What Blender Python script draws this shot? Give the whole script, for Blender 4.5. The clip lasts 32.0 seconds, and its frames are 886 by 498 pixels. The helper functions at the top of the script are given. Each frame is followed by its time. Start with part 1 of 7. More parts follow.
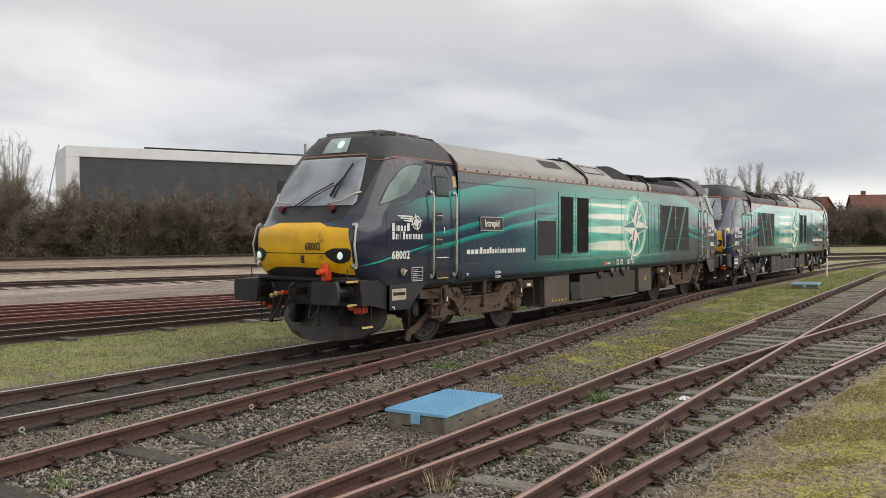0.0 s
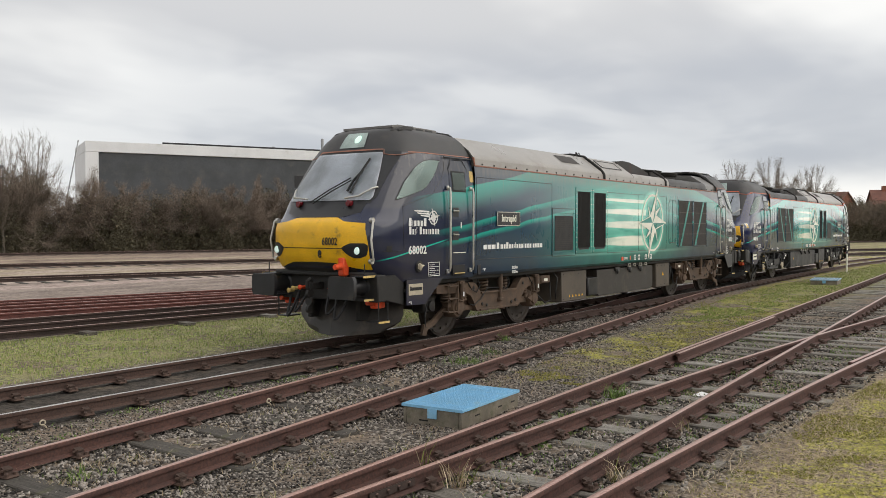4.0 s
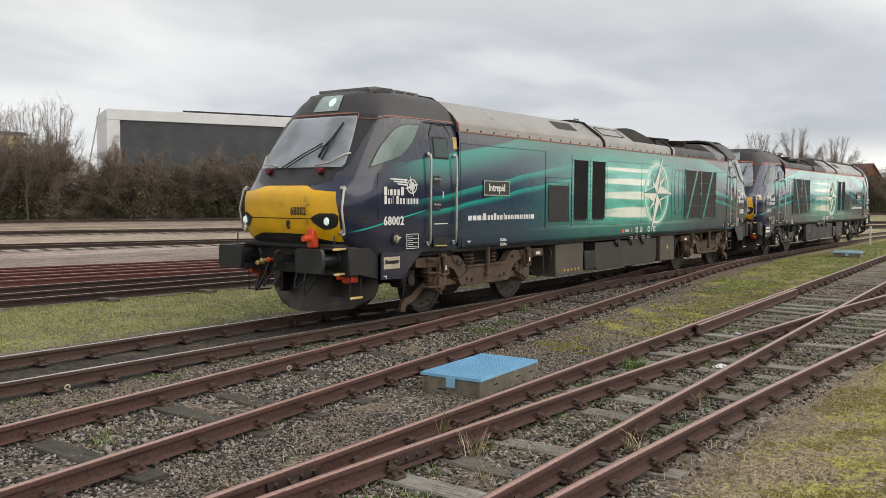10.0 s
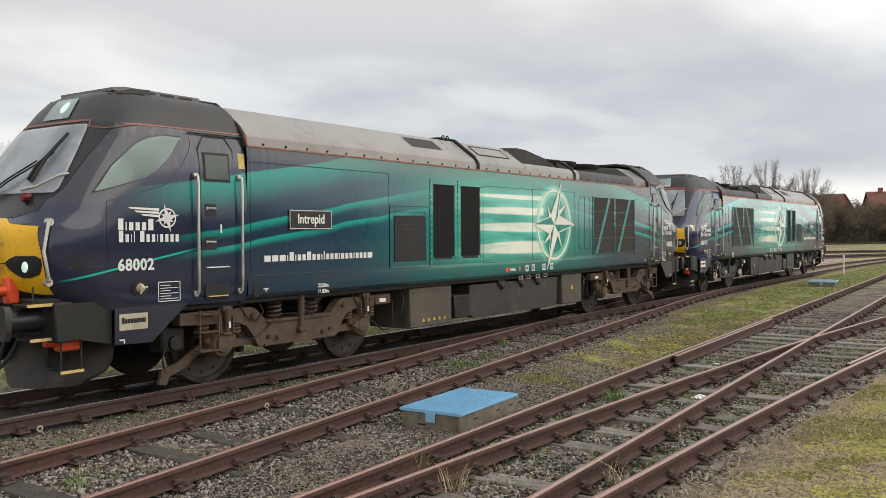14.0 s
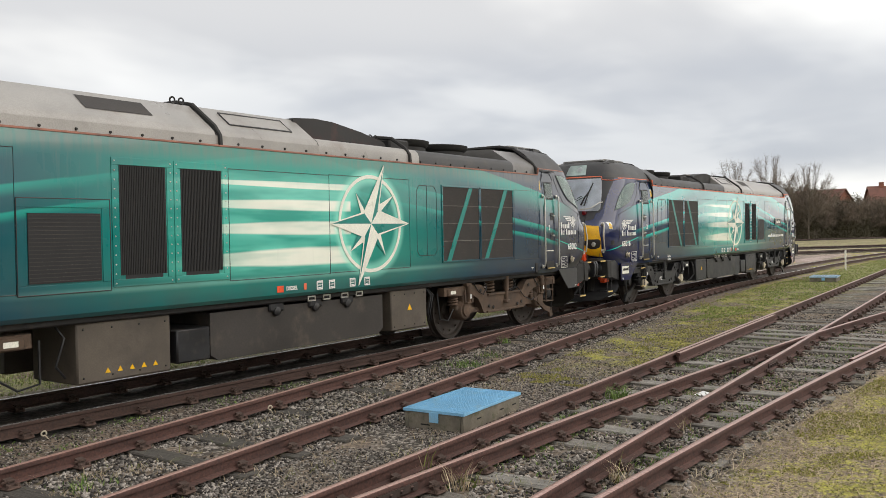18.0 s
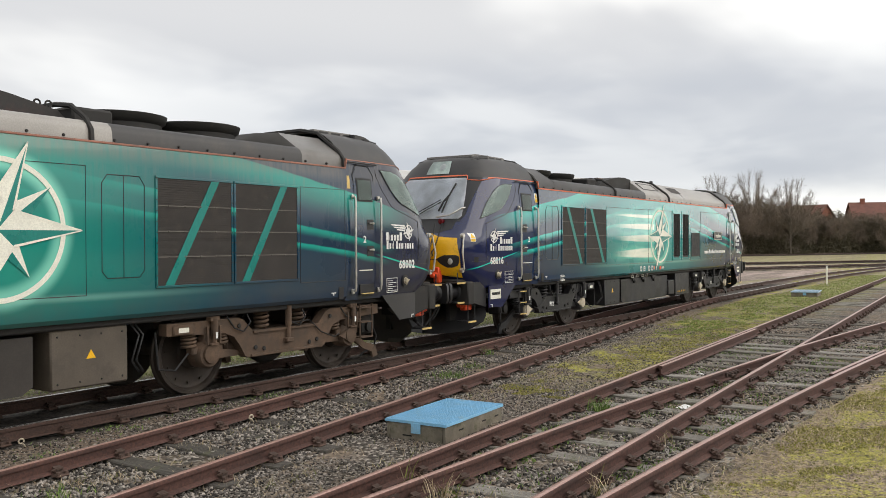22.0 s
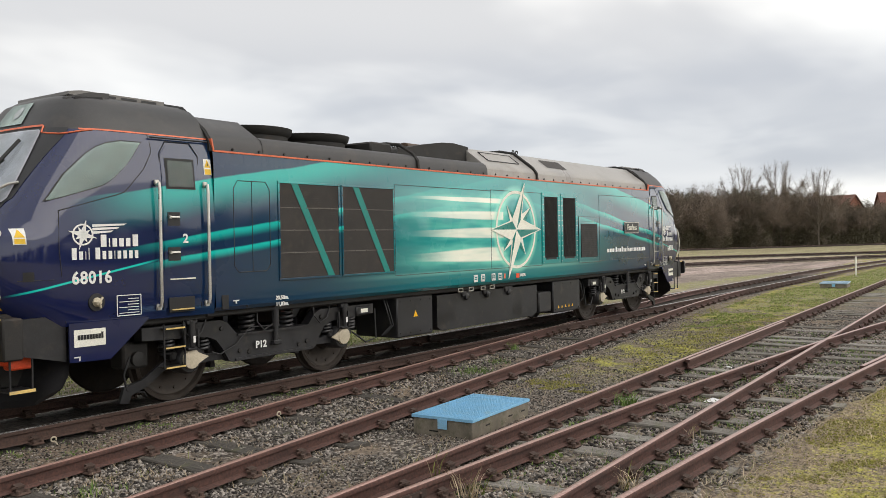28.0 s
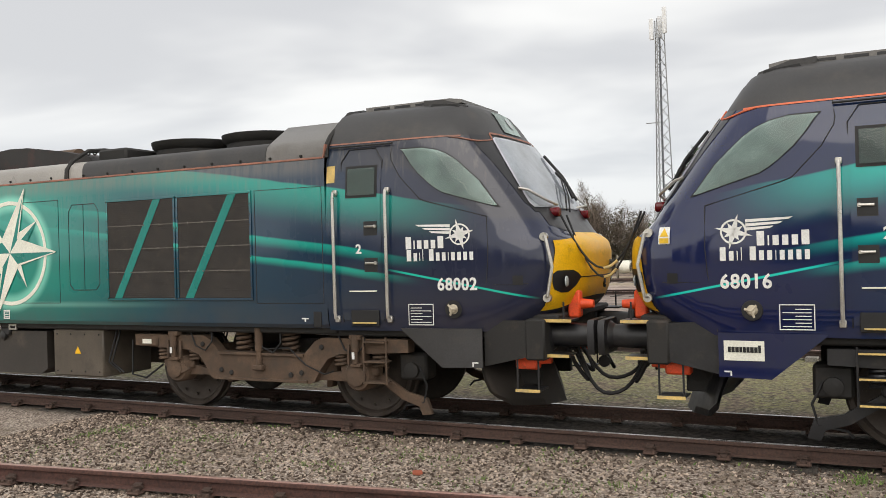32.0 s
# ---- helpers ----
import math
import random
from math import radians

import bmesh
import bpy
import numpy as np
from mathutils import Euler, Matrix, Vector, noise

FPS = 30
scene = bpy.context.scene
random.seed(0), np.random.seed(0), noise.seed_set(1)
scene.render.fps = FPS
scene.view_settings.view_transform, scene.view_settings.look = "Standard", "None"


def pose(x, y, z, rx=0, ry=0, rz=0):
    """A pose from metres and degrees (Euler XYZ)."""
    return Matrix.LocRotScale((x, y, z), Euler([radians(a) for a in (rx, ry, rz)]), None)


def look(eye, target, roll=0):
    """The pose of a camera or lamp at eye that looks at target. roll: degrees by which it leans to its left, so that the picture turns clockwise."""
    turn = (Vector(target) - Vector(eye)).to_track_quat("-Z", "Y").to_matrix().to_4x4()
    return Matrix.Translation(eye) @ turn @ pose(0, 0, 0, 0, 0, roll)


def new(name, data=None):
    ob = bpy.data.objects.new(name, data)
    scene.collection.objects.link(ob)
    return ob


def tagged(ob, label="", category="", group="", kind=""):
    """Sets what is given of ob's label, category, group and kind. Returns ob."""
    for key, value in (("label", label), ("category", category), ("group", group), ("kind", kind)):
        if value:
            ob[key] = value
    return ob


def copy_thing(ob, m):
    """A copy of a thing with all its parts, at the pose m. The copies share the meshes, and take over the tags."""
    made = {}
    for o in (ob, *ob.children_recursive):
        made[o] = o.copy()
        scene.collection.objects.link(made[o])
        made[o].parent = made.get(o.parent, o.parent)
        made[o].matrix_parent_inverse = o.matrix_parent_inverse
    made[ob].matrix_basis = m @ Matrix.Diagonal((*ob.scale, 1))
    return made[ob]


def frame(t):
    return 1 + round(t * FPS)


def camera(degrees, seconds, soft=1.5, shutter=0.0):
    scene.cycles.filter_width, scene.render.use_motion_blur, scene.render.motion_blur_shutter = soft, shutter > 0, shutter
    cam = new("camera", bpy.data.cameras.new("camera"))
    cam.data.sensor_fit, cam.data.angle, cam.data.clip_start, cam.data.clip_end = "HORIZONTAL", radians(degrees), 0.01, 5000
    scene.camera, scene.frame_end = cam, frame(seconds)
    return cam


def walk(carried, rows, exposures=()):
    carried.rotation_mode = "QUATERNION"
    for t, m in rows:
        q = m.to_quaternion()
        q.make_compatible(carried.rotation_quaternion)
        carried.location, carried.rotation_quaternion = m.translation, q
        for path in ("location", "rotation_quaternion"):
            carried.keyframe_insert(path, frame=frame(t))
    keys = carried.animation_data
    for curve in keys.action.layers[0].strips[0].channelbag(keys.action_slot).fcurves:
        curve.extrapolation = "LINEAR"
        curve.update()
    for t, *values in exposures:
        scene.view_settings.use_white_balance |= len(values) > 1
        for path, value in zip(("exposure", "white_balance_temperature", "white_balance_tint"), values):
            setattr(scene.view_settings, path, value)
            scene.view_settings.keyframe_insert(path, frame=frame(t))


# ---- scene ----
# ---- camera and its way: a phone held by someone who stands still and turns ----
LENS = 54.2
cam = camera(LENS, 32.0, soft=0.6)


def aim(yaw, pitch, roll):
    a, b = radians(yaw), radians(pitch)
    eye = Vector((-0.227 * math.sin(a), -10.057 + 0.227 * math.cos(a), 1.991))
    return look(eye, eye + Vector((-math.sin(a) * math.cos(b), math.cos(a) * math.cos(b), math.sin(b))), roll)


walk(cam, [(t, aim(y, p, r)) for t, y, p, r in [
    (0, -56.06, -1.04, -0.03), (0.5, -56.14, -0.83, -0.02), (1, -56.06, -0.61, -0.09), (1.5, -55.83, -0.67, -0.01),
    (2, -55.35, -0.82, -0.23), (2.5, -54.92, -1.04, -0.17), (4.5, -55.13, -1.52, 0.12), (5, -55.44, -1.72, 0.11),
    (5.5, -55.63, -1.64, 0.04), (6, -55.50, -1.69, 0.05), (6.5, -55.45, -1.62, -0.01), (7, -55.54, -1.65, -0.16),
    (7.5, -55.46, -1.74, -0.20), (8, -55.32, -1.85, -0.28), (8.5, -54.89, -2.11, 0.10), (9, -54.15, -2.61, 0.76),
    (9.5, -53.82, -3.02, 0.53), (10, -53.71, -3.37, 0.36), (10.5, -53.77, -3.41, 0.52), (11, -54.26, -2.95, 0.72),
    (11.5, -55.19, -2.37, 0.64), (12, -55.60, -1.91, 0.12), (12.5, -55.36, -1.43, -0.19), (13, -55.05, -1.25, -0.35),
    (13.5, -55.07, -1.23, -0.15), (14, -55.14, -1.12, -0.25), (14.5, -55.01, -1.07, -0.27), (16.5, -54.98, -0.97, -0.44),
    (17, -55.15, -0.94, -0.52), (17.5, -55.16, -1.03, -0.72), (18, -55.05, -1.12, -0.96), (18.5, -54.87, -1.08, -1.24),
    (19, -54.86, -1.00, -1.21), (19.5, -55.04, -0.96, -1.00), (20, -55.17, -0.97, -0.98), (20.5, -55.25, -0.94, -1.03),
    (21, -55.40, -0.84, -0.90), (21.5, -55.83, -0.62, -0.48), (22, -56.08, -0.43, -0.25), (22.5, -55.84, -0.38, -0.49),
    (23, -55.48, -0.33, -0.50), (23.5, -55.30, -0.36, -0.45), (24, -55.05, -0.47, -0.42), (24.5, -54.76, -0.66, -0.49),
    (25, -54.48, -0.86, -0.43), (25.5, -54.36, -0.84, -0.61), (27.5, -54.52, -0.72, -0.96), (28, -54.50, -0.70, -0.98),
    (28.5, -54.29, -0.69, -1.02), (29, -50.90, -0.83, -1.55), (29.5, -40.65, -1.29, -2.66), (29.8, -32.62, -1.39, -3.43),
    (30, -26.97, -1.35, -3.33), (30.5, -13.40, -1.43, -2.60), (31, -0.39, -0.66, -2.02), (31.3, 9.11, -0.10, -2.11),
    (31.5, 15.05, 0.00, -2.07), (32, 25.95, 0.16, -1.63)]], exposures=[(0, -0.08), (10, -0.04), (14, -0.02), (17, 0.04), (25, 0.08), (28, 0.08), (30, 0.05), (31, 0.14), (32, 0.06)])


# ---- node helpers ----
class Net:
    """Short ways to wire the nodes of one tree."""

    def __init__(self, tree):
        self.tree, self.nodes, self.links = tree, tree.nodes, tree.links

    def put(self, socket, value):
        if isinstance(value, bpy.types.NodeSocket):
            self.links.new(value, socket)
        elif value is not None:
            if isinstance(value, (tuple, list)) and len(value) == 3 and len(socket.default_value) == 4:
                value = (*value, 1)
            socket.default_value = value

    def node(self, kind):
        return self.nodes.new(kind)

    def math(self, op, a, b=None, c=None, clamp=False):
        n = self.node("ShaderNodeMath")
        n.operation, n.use_clamp = op, clamp
        for socket, value in zip(n.inputs, (a, b, c)):
            self.put(socket, value)
        return n.outputs[0]

    def add(self, a, b):
        return self.math("ADD", a, b)

    def sub(self, a, b):
        return self.math("SUBTRACT", a, b)

    def mul(self, a, b):
        return self.math("MULTIPLY", a, b)

    def ramp(self, v, lo, hi, a=0.0, b=1.0):
        n = self.node("ShaderNodeMapRange")
        n.interpolation_type = "SMOOTHSTEP"
        for socket, value in zip(n.inputs, (v, lo, hi, a, b)):
            self.put(socket, value)
        return n.outputs[0]

    def mix(self, f, a, b, kind="MIX"):
        n = self.node("ShaderNodeMix")
        n.data_type, n.blend_type = "RGBA", kind
        self.put(n.inputs[0], f), self.put(n.inputs[6], a), self.put(n.inputs[7], b)
        return n.outputs[2]

    def noise(self, vec, scale, detail=4.0, rough=0.55, dist=0.0):
        n = self.node("ShaderNodeTexNoise")
        self.put(n.inputs["Vector"], vec), self.put(n.inputs["Scale"], scale), self.put(n.inputs["Detail"], detail)
        self.put(n.inputs["Roughness"], rough), self.put(n.inputs["Distortion"], dist)
        return n.outputs["Fac"]

    def cells(self, vec, scale, out="Distance", feature="F1"):
        n = self.node("ShaderNodeTexVoronoi")
        n.feature = feature
        self.put(n.inputs["Vector"], vec), self.put(n.inputs["Scale"], scale)
        return n.outputs[out]

    def coords(self, out="Object"):
        return self.node("ShaderNodeTexCoord").outputs[out]

    def stretch(self, vec, scale, rot=(0, 0, 0)):
        n = self.node("ShaderNodeMapping")
        self.put(n.inputs["Vector"], vec), self.put(n.inputs["Scale"], scale), self.put(n.inputs["Rotation"], rot)
        return n.outputs[0]

    def split(self, vec):
        n = self.node("ShaderNodeSeparateXYZ")
        self.put(n.inputs[0], vec)
        return n.outputs

    def bump(self, height, strength=0.3, distance=0.01):
        n = self.node("ShaderNodeBump")
        self.put(n.inputs["Height"], height), self.put(n.inputs["Strength"], strength), self.put(n.inputs["Distance"], distance)
        return n.outputs[0]


def material(name):
    m = bpy.data.materials.new(name)
    m.use_nodes = True
    net = Net(m.node_tree)
    return m, net, m.node_tree.nodes["Principled BSDF"].inputs


def plain(name, color, rough=0.5, metal=0.0, vary=0.25, scale=6.0, grain=60.0, bump=0.15, dirt=None, dirt_amount=0.5, coat=0.0):
    """A surface with a broad and a fine variation, and dirt in patches where given."""
    m, n, b = material(name)
    vec = n.coords()
    broad, fine = n.noise(vec, scale, 5), n.noise(vec, grain, 3)
    dark, light = tuple(c * (1 - vary) for c in color), tuple(min(1, c * (1 + vary)) for c in color)
    col = n.mix(n.ramp(broad, 0.3, 0.7), dark, light)
    col = n.mix(n.ramp(fine, 0.35, 0.65, 0, 0.35), col, tuple(c * 0.6 for c in color))
    if dirt:
        col = n.mix(n.ramp(n.noise(vec, scale * 1.7, 6, 0.65), 0.62 - 0.35 * dirt_amount, 0.78, 0, 0.9), col, dirt)
    n.put(b["Base Color"], col)
    n.put(b["Roughness"], n.ramp(broad, 0.2, 0.8, max(0.05, rough - 0.1), min(1, rough + 0.12)))
    b["Metallic"].default_value = metal
    b["Coat Weight"].default_value = coat
    if bump:
        n.put(b["Normal"], n.bump(n.add(fine, n.mul(broad, 0.6)), bump, 0.01))
    return m


# ---- sky, sun and exposure: broken grey overcast, brighter low in the distance ----
world = bpy.data.worlds.new("sky")
scene.world = world
world.use_nodes = True
wn = Net(world.node_tree)
back = world.node_tree.nodes["Background"]
sky = wn.node("ShaderNodeTexSky")
sky.sky_type, sky.sun_disc, sky.sun_elevation, sky.sun_rotation = "NISHITA", False, radians(45), radians(160)
way = wn.coords("Generated")
wx, wy, wz = wn.split(way)
over = wn.math("MAXIMUM", wz, 0.0)
flat = wn.node("ShaderNodeCombineXYZ")
lift = wn.add(over, 0.16)
wn.put(flat.inputs[0], wn.math("DIVIDE", wx, lift)), wn.put(flat.inputs[1], wn.math("DIVIDE", wy, lift))
big = wn.noise(wn.stretch(flat.outputs[0], (1, 1.5, 1)), 0.62, 4, 0.45, 0.35)
small = wn.noise(flat.outputs[0], 1.7, 3, 0.5, 0.3)
cover = wn.add(wn.mul(big, 0.86), wn.mul(small, 0.14))
cloud = wn.mix(wn.ramp(cover, 0.40, 0.60), (7.5, 7.45, 7.45), (11.9, 11.7, 11.2))
cloud = wn.mix(wn.ramp(wx, -0.1, 0.8, 0.30, 0.0), cloud, (5.5, 5.6, 5.8))
low = wn.ramp(over, 0.02, 0.22, 1.0, 0.0)
cloud = wn.mix(wn.mul(low, 0.55), cloud, (7.2, 7.5, 8.0))
east = wn.mul(wn.ramp(wx, 0.42, 0.72), wn.mul(wn.ramp(over, 0.03, 0.08), wn.ramp(over, 0.14, 0.26, 1.0, 0.0)))
cloud = wn.mix(wn.mul(east, wn.ramp(small, 0.3, 0.6, 0.75, 0.5)), cloud, (4.9, 5.2, 5.8))
glow = wn.mul(wn.ramp(over, 0.02, 0.075, 1.0, 0.0), wn.ramp(wx, 0.93, 0.99))
cloud = wn.mix(wn.mul(glow, 0.75), cloud, (12.0, 11.8, 11.2))
# the cloud is thinner and brighter on the sun's side of the sky, and the bright strip low in the east goes on to the south-east
south = wn.mul(wn.ramp(wy, 0.06, -0.30), wn.ramp(over, 0.25, 0.55, 1.0, 0.25))
cloud = wn.mix(wn.mul(south, 0.75), cloud, (12.5, 12.2, 11.6))
strip = wn.mul(wn.mul(wn.ramp(wx, 0.55, 0.85), wn.ramp(wy, 0.10, -0.10)), wn.ramp(over, 0.10, 0.22, 1.0, 0.0))
cloud = wn.mix(wn.mul(strip, 0.8), cloud, (16.5, 16.1, 15.2))
wn.put(back.inputs[0], wn.mix(0.90, sky.outputs[0], cloud))
back.inputs[1].default_value = 0.103

lamp = bpy.data.lights.new("sun", "SUN")
lamp.energy, lamp.angle, lamp.color = 1.6, radians(70), (1.0, 0.93, 0.85)
sun = new("sun", lamp)
sun.matrix_world = look((11, -30, 32), (0, 0, 0))


# ---- mesh helpers ----
class Geo:
    """Collects vertices and faces of one mesh, with a material slot for each face."""

    def __init__(self):
        self.v, self.f, self.s, self.slot = [], [], [], 0

    def add(self, verts, faces):
        k = len(self.v)
        self.v += [tuple(p) for p in verts]
        self.f += [tuple(k + i for i in f) for f in faces]
        self.s += [self.slot] * len(faces)
        return self

    def box(self, x0, x1, y0, y1, z0, z1, c=0.0, m=None):
        lo, hi = (min(x0, x1), min(y0, y1), min(z0, z1)), (max(x0, x1), max(y0, y1), max(z0, z1))
        c = min(c, *(0.45 * (b - a) for a, b in zip(lo, hi)))
        v, at = [], {}
        for s in ((i, j, k) for i in (0, 1) for j in (0, 1) for k in (0, 1)):
            for a in range(3):
                p = [(hi[d] if s[d] else lo[d]) + (0 if d == a else (-c if s[d] else c)) for d in range(3)]
                at[s, a] = len(v)
                v.append(p)
        f = []
        for a in range(3):
            o = [d for d in range(3) if d != a]
            for side in (0, 1):
                ring = []
                for p, q in ((0, 0), (1, 0), (1, 1), (0, 1)):
                    s = [0, 0, 0]
                    s[a], s[o[0]], s[o[1]] = side, p, q
                    ring.append(at[tuple(s), a])
                flip = (side == 1) == (a == 1)
                f.append(tuple(ring[::-1] if flip else ring))
        if c:
            for a, b in ((0, 1), (0, 2), (1, 2)):
                e = 3 - a - b
                for p in (0, 1):
                    for q in (0, 1):
                        s0, s1 = [0, 0, 0], [0, 0, 0]
                        s0[a] = s1[a] = p
                        s0[b] = s1[b] = q
                        s1[e] = 1
                        s0, s1 = tuple(s0), tuple(s1)
                        f.append((at[s0, a], at[s1, a], at[s1, b], at[s0, b]))
            for s in {k[0] for k in at}:
                f.append((at[s, 0], at[s, 1], at[s, 2]))
        if m is not None:
            v = [m @ Vector(p) for p in v]
        return self.add(v, f)

    def prism(self, outline, axis, a, b):
        """An outline in the other two axes (in x, y, z order), drawn out along an axis from a to b."""
        n = len(outline)

        def lift(p, d):
            q = list(p)
            q.insert("xyz".index(axis), d)
            return q
        v = [lift(p, a) for p in outline] + [lift(p, b) for p in outline]
        f = [tuple(range(n))[::-1], tuple(range(n, 2 * n))] + [(i, (i + 1) % n, n + (i + 1) % n, n + i) for i in range(n)]
        return self.add(v, f)

    def tube(self, pts, r, n=8, cap=True):
        pts = [Vector(p) for p in pts]
        rs = r if isinstance(r, (list, tuple)) else [r] * len(pts)
        v, f = [], []
        side = None
        for i, p in enumerate(pts):
            d = (pts[min(i + 1, len(pts) - 1)] - pts[max(i - 1, 0)]).normalized()
            if side is None:
                side = d.orthogonal().normalized()
            side = (side - d * side.dot(d)).normalized()
            other = d.cross(side)
            for k in range(n):
                a = 2 * math.pi * k / n
                v.append(p + (side * math.cos(a) + other * math.sin(a)) * rs[i])
        for i in range(len(pts) - 1):
            for k in range(n):
                f.append((i * n + k, i * n + (k + 1) % n, (i + 1) * n + (k + 1) % n, (i + 1) * n + k))
        if cap:
            f.append(tuple(range(n))[::-1])
            f.append(tuple((len(pts) - 1) * n + k for k in range(n)))
        return self.add(v, f)

    def lathe(self, centre, axis, profile, n=24):
        """A profile of (along, radius) turned about an axis through the centre."""
        c = Vector(centre)
        d = Vector(((axis == "x"), (axis == "y"), (axis == "z")))
        e, g = (Vector((0, 1, 0)), Vector((0, 0, 1))) if axis == "x" else ((Vector((0, 0, 1)), Vector((1, 0, 0))) if axis == "y" else (Vector((1, 0, 0)), Vector((0, 1, 0))))
        v = [c + d * a + (e * math.cos(2 * math.pi * k / n) + g * math.sin(2 * math.pi * k / n)) * r for a, r in profile for k in range(n)]
        f = [(i * n + k, i * n + (k + 1) % n, (i + 1) * n + (k + 1) % n, (i + 1) * n + k) for i in range(len(profile) - 1) for k in range(n)]
        f += [tuple(range(n))[::-1], tuple((len(profile) - 1) * n + k for k in range(n))]
        return self.add(v, f)

    def grid(self, rows):
        """Rows of equally many points."""
        w = len(rows[0])
        v = [p for r in rows for p in r]
        f = [(i * w + j, i * w + j + 1, (i + 1) * w + j + 1, (i + 1) * w + j) for i in range(len(rows) - 1) for j in range(w - 1)]
        return self.add(v, f)

    def mesh(self, name, mats, smooth=40, fix=True):
        me = bpy.data.meshes.new(name)
        me.from_pydata(self.v, [], self.f)
        for m in mats if isinstance(mats, (list, tuple)) else [mats]:
            me.materials.append(m)
        if fix and len(self.f) < 40000:
            bm = bmesh.new()
            bm.from_mesh(me)
            bmesh.ops.recalc_face_normals(bm, faces=bm.faces)
            bm.to_mesh(me)
            bm.free()
        if any(self.s):
            me.polygons.foreach_set("material_index", self.s)
        if smooth:
            me.polygons.foreach_set("use_smooth", [True] * len(me.polygons))
            me.set_sharp_from_angle(angle=radians(smooth))
        return me


def part(name, geo, mats, parent=None, label="", smooth=40, at=None, fix=True):
    """One mesh object under a thing or a part."""
    me = geo if isinstance(geo, bpy.types.Mesh) else geo.mesh(name, mats, smooth, fix)
    ob = new(name, me)
    ob.parent = parent
    if at is not None:
        ob.matrix_basis = at
    if label:
        ob["label"] = label
    if name in ("bolts", "slats", "gutter_bolts", "sleepers", "lettering", "data_panel", "instruction_label", "label_rack"):
        ob["kind"] = "stuff"
    return ob


def thing(name, label, category, group="", kind="", at=None):
    ob = tagged(new(name), label, category, group, kind)
    if at is not None:
        ob.matrix_basis = at
    return ob


def word_mesh(name, text, size, mat, extrude, align, bold, shear, squeeze):
    cu = bpy.data.curves.new(name, "FONT")
    cu.body, cu.size, cu.extrude, cu.align_x, cu.align_y, cu.offset, cu.shear, cu.resolution_u = text, size, extrude, align, "CENTER", bold, shear, 3
    tmp = bpy.data.objects.new(name, cu)
    scene.collection.objects.link(tmp)
    bpy.context.view_layer.update()
    me = bpy.data.meshes.new_from_object(tmp.evaluated_get(bpy.context.evaluated_depsgraph_get()))
    bpy.data.objects.remove(tmp), bpy.data.curves.remove(cu)
    me.materials.clear(), me.materials.append(mat)
    if squeeze != 1:
        me.transform(Matrix.Diagonal((squeeze, 1, 1, 1)))
    return me


def digits(text, size, mat, parent, at, label="", bold=0.0, squeeze=1.0):
    """A number painted digit by digit, each a part of its own."""
    wide = 0.545 * size * squeeze
    for k, c in enumerate(text):
        me = word_mesh("digit", c, size, mat, 0.002, "CENTER", bold, 0.0, squeeze)
        part("digit", me, mat, parent, label, at=at @ pose((k - (len(text) - 1) / 2) * wide, 0, 0))


def words(name, text, size, mat, parent, at, label="", extrude=0.002, align="CENTER", bold=0.0, shear=0.0, squeeze=1.0):
    """Lettering in the built-in font, turned into a mesh part. It stands in its x-y plane."""
    me = word_mesh(name, text, size, mat, extrude, align, bold, shear, squeeze)
    return part(name, me, mat, parent, label, at=at)


